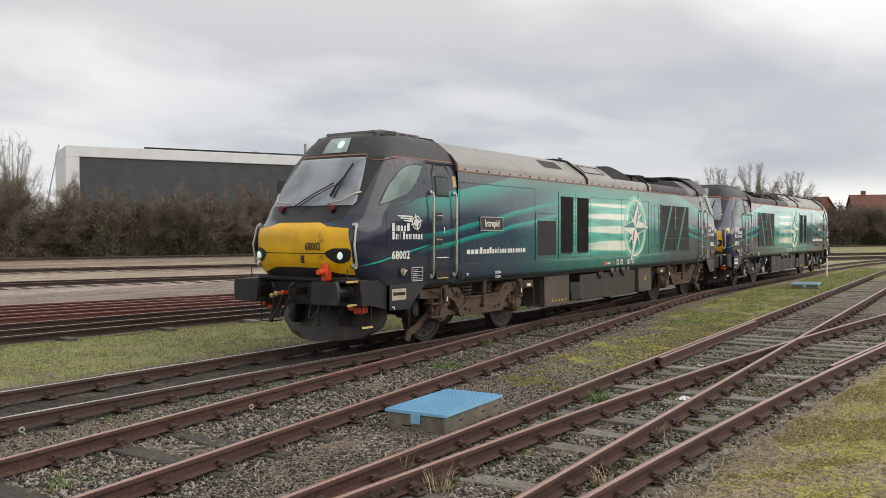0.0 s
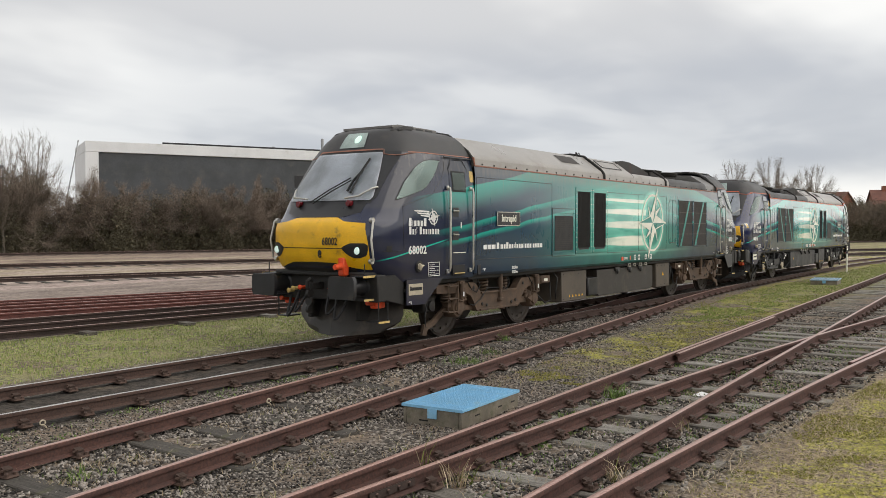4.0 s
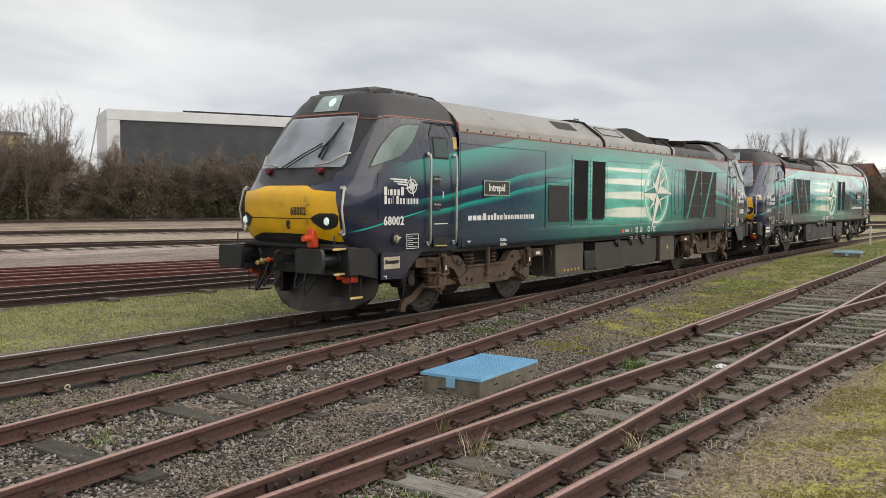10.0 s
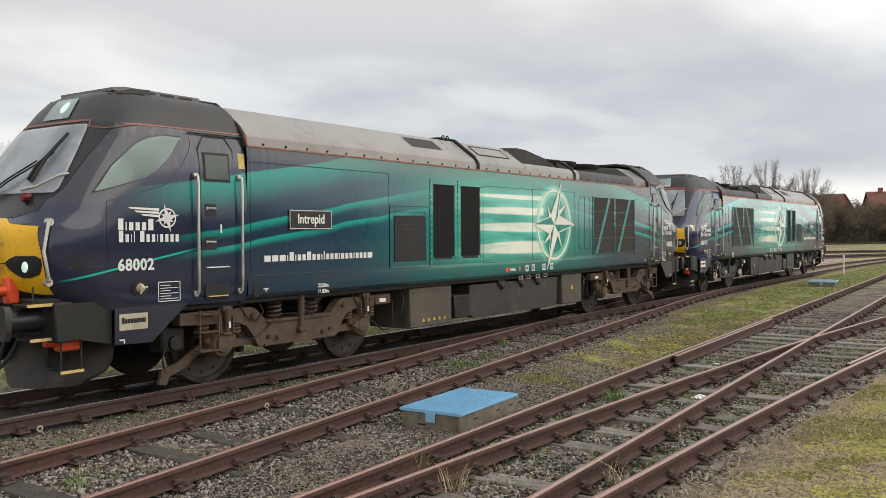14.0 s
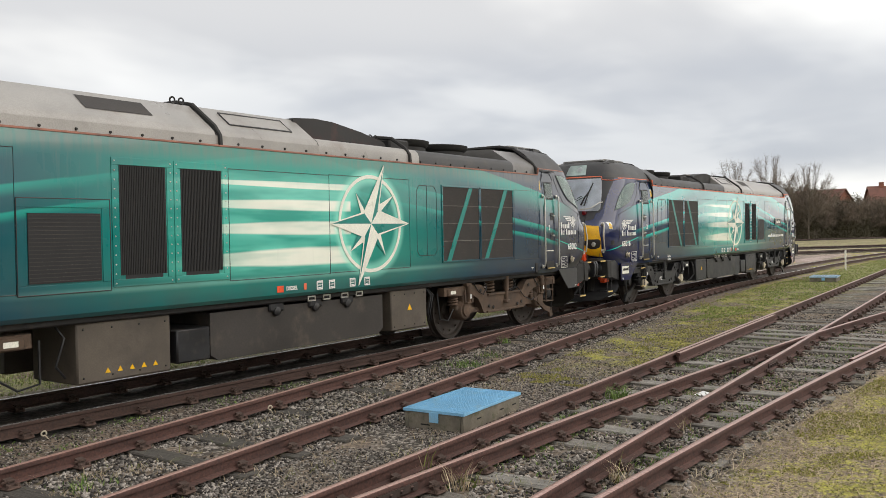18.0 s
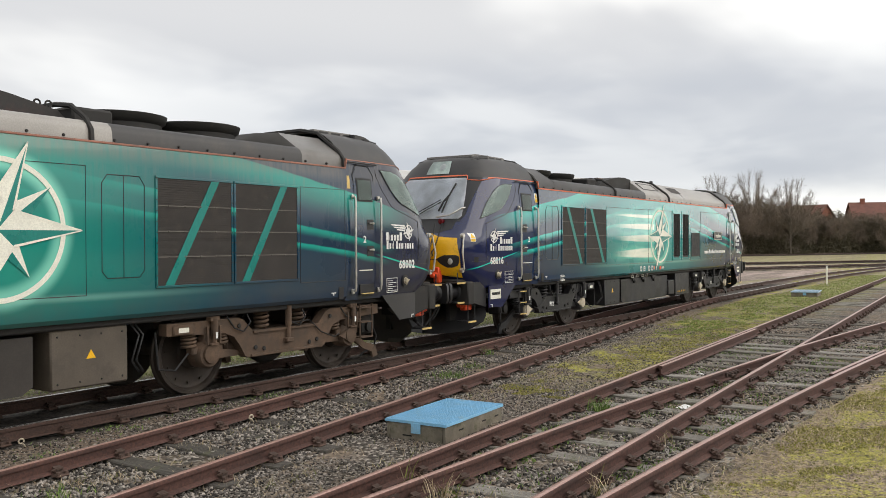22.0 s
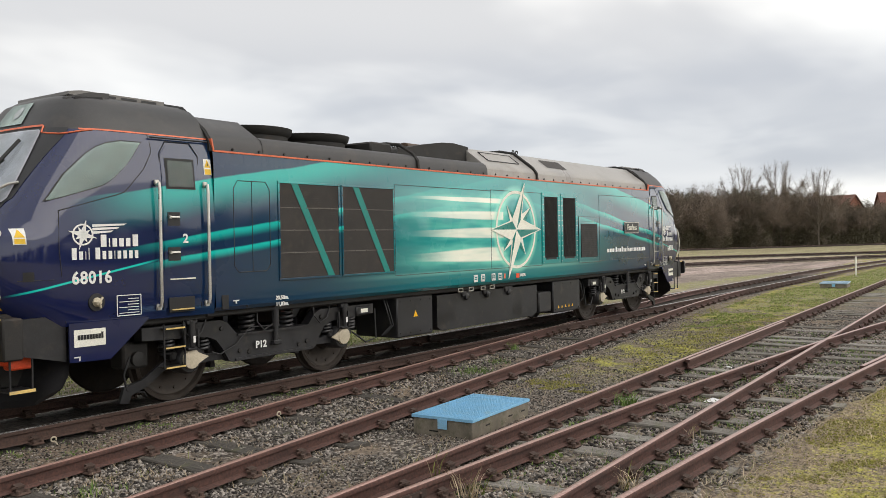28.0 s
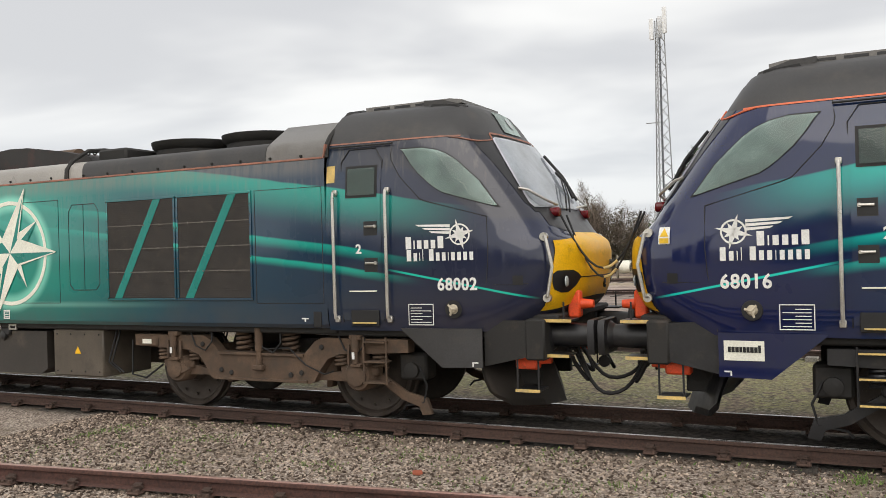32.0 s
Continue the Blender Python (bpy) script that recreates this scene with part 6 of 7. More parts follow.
def scatter_stones(name, label, pts, size, mat, rng):
    n = len(pts)
    base = np.array([(1, 0, 0), (-1, 0, 0), (0, 1, 0), (0, -1, 0), (0, 0, 1), (0, 0, -1)], float)
    v = base[None] * rng.uniform(0.55, 1.25, (n, 6, 1))
    v += rng.normal(0, 0.16, (n, 6, 3))
    a, t = rng.uniform(0, 2 * np.pi, n), rng.uniform(-0.8, 0.8, n)
    c, s = np.cos(t)[:, None], np.sin(t)[:, None]
    v = np.stack([v[..., 0] * c - v[..., 2] * s, v[..., 1], v[..., 0] * s + v[..., 2] * c], -1)
    c, s = np.cos(a)[:, None], np.sin(a)[:, None]
    v = np.stack([v[..., 0] * c - v[..., 1] * s, v[..., 0] * s + v[..., 1] * c, v[..., 2] * 0.75], -1)
    v = v * (size * rng.uniform(0.55, 1.35, n))[:, None, None] + np.asarray(pts)[:, None, :]
    f = (OCTA_F[None] + 6 * np.arange(n)[:, None, None]).reshape(-1, 3)
    return tagged(new(name, raw_mesh(name, v.reshape(-1, 3), f, mat)), label, "stones", kind="stuff")


def scatter_blades(name, label, pts, height, width, mat, rng, lean=0.5, category="grass"):
    n = len(pts)
    p = np.asarray(pts)
    a, b = rng.uniform(0, 2 * np.pi, n), rng.uniform(0, 2 * np.pi, n)
    h = height * rng.uniform(0.45, 1.3, n)
    w = width * rng.uniform(0.6, 1.3, n)
    side = np.stack([np.cos(a), np.sin(a), 0 * a], -1) * w[:, None]
    tip = np.stack([np.cos(b) * lean * h * rng.uniform(0.2, 1.2, n), np.sin(b) * lean * h * rng.uniform(0.2, 1.2, n), h], -1)
    mid = tip * np.array([0.35, 0.35, 0.6])
    v = np.stack([p - side, p + side, p + mid + side * 0.6, p + mid - side * 0.6, p + tip], 1).reshape(-1, 3)
    q = 5 * np.arange(n)[:, None]
    f = np.concatenate([q + [0, 1, 2], q + [0, 2, 3], q + [3, 2, 4]])
    return tagged(new(name, raw_mesh(name, v, f, mat)), label, category, kind="stuff")


rng = np.random.default_rng(11)


def strewn(n, x0, x1, low, high, dense=None):
    """Places on the ground between two lines y(x), thicker near the camera's end."""
    out = []
    while len(out) < n:
        x = x0 + (x1 - x0) * rng.random() ** 1.5
        y = low(x) + (high(x) - low(x)) * rng.random()
        if dense is None or rng.random() < dense(x, y):
            out.append((x, y, ground_height(x, y) + 0.004))
    return out


def clumpy(scale, cut, seed=0.0):
    return lambda x, y: 1.0 if noise.noise((x * scale, y * scale, seed)) > cut else 0.12


on_b = strewn(25000, 2.2, 22, lambda x: lines["B2"](x) - 0.3, lambda x: lines["B1"](x) + 0.1, clumpy(1.1, -0.25))
on_c = strewn(24000, 3.8, 26, lambda x: lines["D2"](x) - 0.3, lambda x: lines["C1"](x) + 0.3, clumpy(1.3, -0.2, 5))
scatter_stones("ballast", "grey-brown broken ballast stones between the rails", on_b + on_c, 0.024, BALLAST, rng)
mid_a = strewn(22000, 3.2, 22, lambda x: lines["C1"](x) + 0.1, lambda x: lines["B2"](x) - 0.1, clumpy(0.9, -0.3, 9))
scatter_stones("gravel", "fine trodden gravel beside the blue box", mid_a, 0.013, BALLAST, rng)
west = strewn(24000, -10, 3.5, lambda x: lines["B1"](x) - 1.6, lambda x: lines["A2"](x) - 0.05, lambda x, y: min(1.0, 0.30 + max(0.0, (0.5 - x) / 5)) * (1.0 if noise.noise((x * 0.9, y * 0.9, 2.0)) > -0.4 else 0.3))
scatter_stones("gravel", "pale mixed gravel along the running line", west, 0.021, GRAVEL, rng)
strip = strewn(7000, 4, 26, lambda x: lines["B1"](x) + 0.1, lambda x: lines["A2"](x) - 0.1, lambda x, y: 0.9 if lines["A2"](x) - lines["B1"](x) > 0.25 else 0)
scatter_stones("gravel", "soil-bound gravel between the two tracks", strip, 0.014, BALLAST, rng)
turf = strewn(42000, 1.0, 26, lambda x: 1.9, lambda x: 7.4 - 0.1 * x, clumpy(1.4, -0.32, 4))
scatter_blades("turf", "short green winter turf behind the running line", turf, 0.045, 0.006, BLADE, rng)
lawn = strewn(20000, 20, 60, lambda x: -4.9 + 0.02 * x, lambda x: -1.4 - siding(x), lambda x, y: 1.0 if noise.noise((x * 0.5, y * 1.1, 6.0)) + 0.5 * noise.noise((x * 2, y * 3, 2.0)) > 0.15 - (x - 20) / 26 else 0.05)
scatter_blades("turf", "green turf beside the running line", lawn, 0.032, 0.018, BLADE, rng)
moss = strewn(9000, 11, 32, lambda x: lines["C1"](x) + 0.25, lambda x: lines["B2"](x) - 0.3, lambda x, y: 1.0 if noise.noise((x * 0.45, y * 0.9, 3.0)) + 0.7 * noise.noise((x * 2.2, y * 2.6, 9.0)) > 0.22 else 0.03)
scatter_blades("moss", "yellow-green moss patches on the gravel", moss, 0.018, 0.010, MOSSB, rng)
verge = strewn(80000, 4.6, 19, lambda x: -11.0, lambda x: lines["D2"](x) - 0.35, lambda x, y: 1.0 if noise.noise((x * 0.8, y * 0.8, 8.0)) + 0.6 * noise.noise((x * 2.6, y * 2.6, 3.0)) > 0.10 + 0.35 * max(0, y + 8.3) else 0.10)
scatter_blades("moss", "mossy verge in front of the turnout", verge, 0.012, 0.009, MOSSB, rng)
straw = strewn(13000, 4.2, 14, lambda x: -10.6, lambda x: lines["D2"](x) - 0.12, clumpy(0.8, -0.1, 12))
scatter_blades("dry_grass", "straw-coloured dead grass on the verge", straw, 0.055, 0.0030, STRAW, rng, 3.2)
between = strewn(4200, 4.2, 16, lambda x: lines["D2"](x), lambda x: lines["B1"](x), clumpy(2.2, 0.30, 14))
scatter_blades("dry_grass", "sparse dry stalks between the rails", between, 0.06, 0.0035, STRAW, rng, 1.6)
low_weeds = strewn(6000, 4.2, 20, lambda x: lines["D2"](x) + 0.1, lambda x: lines["C1"](x) - 0.1, clumpy(1.2, 0.12, 31))
scatter_blades("weeds", "low green weeds among turnout ballast", low_weeds, 0.035, 0.008, WEED, rng, 1.3, "weeds")
sprout = strewn(3800, -9, 16, lambda x: lines["B1"](x) + 0.08, lambda x: lines["A2"](x) - 0.05, clumpy(1.5, 0.22, 15))
scatter_blades("dry_grass", "low weeds in the gravel strip", sprout, 0.03, 0.008, WEED, rng, 1.3)


def weed(x, y, n, height, spread, mat, label, seed):
    r = np.random.default_rng(seed)
    pts = np.stack([x + r.normal(0, spread, n), y + r.normal(0, spread, n), np.full(n, ground_height(x, y))], -1)
    ob = scatter_blades("weed_tuft", label, pts, height, 0.006, mat, r, 1.0, "weed")
    ob["group"] = "weeds between the rails"
    return ob


for k, (x, y, n, h, sp, mat, label) in enumerate((
        (10.54, -5.42, 130, 0.17, 0.09, WEED, "yellow-green grass tuft beside a rusty rail"), (11.86, -2.16, 160, 0.10, 0.16, WEED, "low green weed between siding rails"),
        (12.9, -2.0, 80, 0.08, 0.11, WEED, "low green weed between siding rails"), (14.6, -1.25, 60, 0.14, 0.08, WEED, "green weed beside the running rail"),
        (6.46, -5.26, 26, 0.24, 0.05, STRAW, "dry brown stalks beside a rail"), (6.24, -5.82, 36, 0.24, 0.06, STRAW, "dry brown stalks beside a rail"),
        (7.15, -6.86, 30, 0.20, 0.06, STRAW, "dry brown stalks beside a rail"), (9.2, -6.70, 24, 0.16, 0.06, STRAW, "dry brown stalks beside a rail"),
        (4.5, -3.0, 60, 0.08, 0.10, WEED, "low green weed between siding rails"), (1.3, -2.0, 50, 0.06, 0.08, WEED, "low green weed on pale gravel"), (-0.2, -1.25, 50, 0.07, 0.08, WEED, "low green weed beside the running rail"),
        (13.2, -5.95, 50, 0.09, 0.14, WEED, "low weed between turnout rails"), (9.1, -5.55, 60, 0.09, 0.12, WEED, "low weed between turnout rails"), (-2.2, -2.1, 40, 0.05, 0.08, WEED, "low green weed on pale gravel"))):
    weed(x, y, n, h, sp, mat, label, 100 + k)

# ---- blue-topped cover boxes, marker post, hooks, litter ----
BLUE = plain("blue_grating_plastic", (0.24, 0.51, 0.74), 0.38, vary=0.1, scale=3, bump=0.05, dirt=(0.30, 0.42, 0.48), dirt_amount=0.3)
BOARD = plain("weathered_box_board", (0.20, 0.175, 0.135), 0.85, vary=0.3, scale=5, bump=0.3, dirt=(0.07, 0.075, 0.035), dirt_amount=0.45)
# darker copy of the lid's blue, for the shade inside the mesh
LID_SHADE = plain("shaded_blue_plastic", (0.16, 0.38, 0.56), 0.55, vary=0.15, scale=3, bump=0)
DARK = plain("dark_slot", (0.012, 0.011, 0.010), 0.9, bump=0.0)


def cover_box(x, y, lx, ly, turn, cells, lid_mat):
    box = thing("cover_box", "timber cover box with a blue grating lid beside the rails", "box", "blue cover boxes", at=pose(x, y, GROUND_Z - 0.01, 0, 0, turn))
    for nm, a in (("board", (-lx / 2, lx / 2, -ly / 2, -ly / 2 + 0.04)), ("board", (-lx / 2, lx / 2, ly / 2 - 0.04, ly / 2)), ("board", (-lx / 2, -lx / 2 + 0.04, -ly / 2 + 0.042, ly / 2 - 0.042)), ("board", (lx / 2 - 0.04, lx / 2, -ly / 2 + 0.042, ly / 2 - 0.042))):
        part(nm, Geo().box(*a, 0, 0.19, 0.006), BOARD, box)
    part("inner_panel", Geo().box(-lx / 2 + 0.04, lx / 2 - 0.04, -ly / 2 + 0.04, ly / 2 - 0.04, 0.14, 0.17), DARK, box)
    for u in (-0.28, 0.12, 0.36):
        part("slot", Geo().box(u * lx, u * lx + 0.10, -ly / 2 - 0.003, -ly / 2 + 0.002, 0.10, 0.115), DARK, box)
    part("slot", Geo().box(-lx / 2 - 0.003, -lx / 2 + 0.002, 0.05, 0.17, 0.05, 0.065), DARK, box)
    g = Geo()
    nx, ny = cells
    w = 0.010 if nx > 20 else 0.03
    hx, hy = lx / 2 + 0.012, ly / 2 + 0.012
    for i in range(nx + 1):
        u = -hx + 2 * hx * i / nx
        g.box(u - w / 2, u + w / 2, -hy, hy, 0.194, 0.226)
    for i in range(ny + 1):
        u = -hy + 2 * hy * i / ny
        g.box(-hx, hx, u - w / 2, u + w / 2, 0.195, 0.224)
    # added plate that paints shade into the grating's openings
    part("lid_underside", Geo().box(-hx + 0.01, hx - 0.01, -hy + 0.01, hy - 0.01, 0.191, 0.2185), LID_SHADE, box)
    lid = part("grating_lid", g, lid_mat, box, "blue square-mesh grating", smooth=0, fix=False)
    part("lid_tab", Geo().box(-lx / 2 - 0.022, -lx / 2 - 0.010, -0.07, 0.05, 0.09, 0.205, 0.003), BLUE, lid)
    return box


cover_box(8.62, -4.30, 1.38, 0.76, 4, (44, 24), BLUE)
# far lid is painted paler for the sky it reflects
cover_box(36.6, -2.75, 1.6, 0.95, 6, (14, 9), plain("sky_pale_blue_plastic", (0.36, 0.49, 0.60), 0.4, vary=0.12, scale=2, bump=0.05))
post = thing("marker_post", "thin pale timber marker post standing in turf", "post", at=pose(46.5, -1.75, GROUND_Z))
part("shaft", Geo().box(-0.035, 0.035, -0.035, 0.035, 0, 0.92, 0.006), CREAM, post)
part("cap", Geo().box(-0.037, 0.037, -0.037, 0.037, 0.92, 0.95, 0.006), WHITE, post)
for x, y in ((7.6, -2.13), (5.35, -1.0), (2.67, -0.99), (3.33, -0.99), (3.97, -0.99)):
    g = Geo().tube([(x + 0.028 * math.cos(a), y + 0.01 * a / 6, GROUND_Z + 0.075 + 0.026 * math.sin(a)) for a in [2 * math.pi * k / 12 - 0.6 for k in range(12)]] + [(x + 0.05, y + 0.03, GROUND_Z + 0.02), (x + 0.06, y + 0.03, GROUND_Z)], 0.009, 6)
    tagged(part("hook_ring", g, BEIGE), "pale plastic hook lying beside a rail chair", "hook", "hooks beside the rails")
for x, y, sz in ((11.37, -6.21, 0.10), (9.9, -5.62, 0.04), (14.4, -5.5, 0.05)):
    g = Geo().box(-sz, sz, -sz * 0.6, sz * 0.6, 0, 0.02, 0.004)
    tagged(part("litter", g, WHITE, at=pose(x, y, ground_height(x, y) + 0.003, 6, -8, 30 * x)), "scrap of white litter on ballast", "litter", "scraps of litter")
g = Geo().box(-0.05, 0.05, -0.03, 0.03, 0, 0.045, 0.012)
tagged(part("brick", g, plain("red_brick", (0.36, 0.10, 0.055), 0.9, bump=0.3), at=pose(-4.1, -2.35, ground_height(-4.1, -2.35), 8, 5, 30)), "broken red brick on pale gravel", "brick")


# ---- stored rails and the tracks behind ----
def polyline(points, step=2.5):
    out = []
    for (x0, y0), (x1, y1) in zip(points, points[1:]):
        k = max(1, round(math.hypot(x1 - x0, y1 - y0) / step))
        out += [(x0 + (x1 - x0) * i / k, y0 + (y1 - y0) * i / k) for i in range(k)]
    out.append(points[-1])
    for _ in range(6):
        out = [out[0]] + [((a[0] + 2 * b[0] + c[0]) / 4, (a[1] + 2 * b[1] + c[1]) / 4) for a, b, c in zip(out, out[1:], out[2:])] + [out[-1]]
    return out


def far_track(points, mat, label):
    tr = thing("railway_track", label, "track", kind="structure")
    mid = polyline(points)
    for s in (-HALF, HALF):
        side = []
        for i, p in enumerate(mid):
            a, b = mid[max(0, i - 1)], mid[min(len(mid) - 1, i + 1)]
            d = Vector((b[0] - a[0], b[1] - a[1])).normalized()
            side.append((p[0] - d.y * s, p[1] + d.x * s))
        part("rail", rail_geo(side, 0.02), mat, tr, smooth=50)
    g = Geo()
    dist = 0
    for i, (a, b) in enumerate(zip(mid, mid[1:])):
        n = max(1, round(math.hypot(b[0] - a[0], b[1] - a[1]) / 0.8))
        ang = math.degrees(math.atan2(b[1] - a[1], b[0] - a[0]))
        for k in range(n):
            x, y = a[0] + (b[0] - a[0]) * k / n, a[1] + (b[1] - a[1]) * k / n
            g.box(-0.12, 0.12, -1.3, 1.3, -0.25, -0.178, 0, pose(x, y, 0, 0, 0, ang))
    part("sleepers", g, TARRED, tr, smooth=0, fix=False)
    tr.children[-1]["kind"] = "stuff"
    return tr


far_track([(-60, 60), (0, 59), (37.5, 57), (57.3, 50), (111, 32), (152, 13), (220, -25)], DULL, "far running line below the bare hedge")
far_track([(-60, 43), (0, 42), (25.8, 37.0), (39.4, 31), (73, 17.3), (91, 6), (130, -18)], DULL, "dark siding across the pale gravel")
far_track([(-60, 29), (0, 28.5), (18.75, 24.4), (29, 20.6), (58.5, 10.5), (78, 2.5), (110, -14)], DULL, "dark siding nearest the stored rails")
pile = random.Random(3)
for k in range(9):
    t = k / 8
    y0, slope = 14.0 - 3.9 * t, -0.26 + 0.04 * t
    x0, x1 = pile.uniform(-6, 6), pile.uniform(19, 24) if k % 3 else pile.uniform(15, 18)
    pts = [(x, y0 + slope * (x - 13), pile.uniform(-0.005, 0.005)) for x in spaced([(x0, x1, 3)])]
    tagged(part("stored_rail", rail_geo(pts, GROUND_Z + 0.155 + 0.05 * (k % 2)), RED_RUST, smooth=50), "rusty red spare rail lying in the yard", "rail", "stored rails")
for k, (y0, slope) in enumerate(((8.35, -0.12), (7.3, -0.09), (6.35, -0.085))):
    pts = [(x, y0 + slope * (x - 11)) for x in spaced([(-7, 24, 3)])]
    tagged(part("stored_rail", rail_geo(pts, 0.03 - 0.02 * k), DULL, smooth=50), "dark spare rail resting on timber bearers", "rail", "stored rails")
for k in range(13):
    x = -5.5 + 2.3 * k
    g = Geo().box(-0.11, 0.11, -1.35, 1.35, -0.25, -0.12, 0.01)
    tagged(part("timber_bearer", g, TIMBER, at=pose(x, 7.3 - 0.1 * (x - 11), 0, 0, 0, -5)), "dark timber bearer under stored rails", "timber", "bearers under stored rails")
for k in range(5):
    g = Geo().box(-1.5, 1.5, -0.14, 0.14, 0, 0.16, 0.01)
    tagged(part("timber_baulk", g, BOARD, at=pose(3.0 + 0.9 * k, 12.5 - 0.5 * k, GROUND_Z, 0, 0, -12 + 6 * k)), "pale timber baulk lying among stored rails", "timber", "timber baulks")

# ---- trees and hedges ----
TWIG = island_material("bare_twigs", (0.088, 0.070, 0.057), (0.35, 0.28, 0.225), 0.9)
TWIG_PALE = island_material("pale_bare_twigs", (0.13, 0.108, 0.088), (0.36, 0.30, 0.245), 0.9)
BARK_PALE = plain("pale_grey_bark", (0.21, 0.18, 0.145), 0.95, vary=0.3, bump=0.3)
BARK = plain("grey_brown_bark", (0.12, 0.095, 0.07), 0.95, vary=0.35, bump=0.4)
IVY = island_material("dull_undergrowth_leaves", (0.050, 0.046, 0.030), (0.175, 0.152, 0.095), 0.8)
NEEDLE = island_material("conifer_needles", (0.045, 0.075, 0.040), (0.17, 0.215, 0.125), 0.8)


def slivers(name, mat, starts, ends, width, rng):
    s, e = np.asarray(starts), np.asarray(ends)
    d = e - s
    side = np.cross(d, rng.normal(0, 1, d.shape))
    side /= np.linalg.norm(side, axis=1)[:, None] + 1e-9
    w = width * rng.uniform(0.6, 1.4, len(s))[:, None]
    v = np.stack([s - side * w, s + side * w, e], 1).reshape(-1, 3)
    return raw_mesh(name, v, np.arange(len(v)).reshape(-1, 3), mat)


def bare_tree(seed, height, spread, stems, twigs, leaves, low, category="tree", label=""):
    """A leafless tree or shrub: stems that fork into limbs, and a crown of fine twigs."""
    r = np.random.default_rng(seed)
    tr = thing("bare_tree", label or "leafless brown tree in a tangled hedge", category, "bare trees along the yard")
    g = Geo()
    tips = []

    def grow(p, d, length, rad, depth):
        pts = [p]
        for k in range(4):
            d = (d + r.normal(0, 0.14, 3) + np.array([0, 0, 0.05])) / np.linalg.norm(d + 1e-6)
            p = p + d * length / 4
            pts.append(p)
            tips.append((p, d, depth))
        g.tube([tuple(q) for q in pts], [rad * (1 - 0.14 * k) for k in range(5)], 5 if depth < 2 else 3, cap=False)
        if depth < 3:
            for k in range(3 if depth else 4):
                nd = d + r.normal(0, 0.55, 3) + np.array([0, 0, 0.12])
                grow(pts[r.integers(2, 5)], nd / np.linalg.norm(nd), length * r.uniform(0.55, 0.75), rad * 0.5, depth + 1)
    for k in range(stems):
        a = 2 * np.pi * (k + r.random()) / stems
        d = np.array([np.cos(a) * 0.35 * spread, np.sin(a) * 0.35 * spread, 1.0])
        grow(np.array([np.cos(a) * 0.3, np.sin(a) * 0.3, -0.1]) * (stems > 1), d / np.linalg.norm(d), height * 0.42, 0.05 + 0.014 * height / stems ** 0.5, 0)
    part("trunk", g, BARK, tr, "grey-brown forking stems", fix=False)
    pos, dirs = np.array([t[0] for t in tips]), np.array([t[1] for t in tips])
    pick = r.integers(0, len(tips), twigs)
    start = pos[pick] + r.normal(0, 0.12 * spread, (twigs, 3))
    heading = dirs[pick] + r.normal(0, 0.6, (twigs, 3)) + np.array([0, 0, 0.25])
    heading /= np.linalg.norm(heading, axis=1)[:, None]
    end = start + heading * r.uniform(0.22, 0.75, (twigs, 1)) * height / 8
    part("crown", slivers("twigs", TWIG, start, end, 0.009, r), TWIG, tr, "fine bare twigs")
    if leaves:
        a, rad = r.uniform(0, 2 * np.pi, leaves), np.sqrt(r.random(leaves)) * 1.9 * spread
        z = low * height * r.random(leaves) ** 1.2 * (0.75 + 0.5 * np.sin(a * 3 + seed))
        c = np.stack([rad * np.cos(a), rad * np.sin(a), np.abs(z)], -1)
        e = c + r.normal(0, 0.16, (leaves, 3))
        part("undergrowth", slivers("leaves", IVY, c, e, 0.048, r), IVY, tr, "dull ivy and bramble leaves")
    return tr


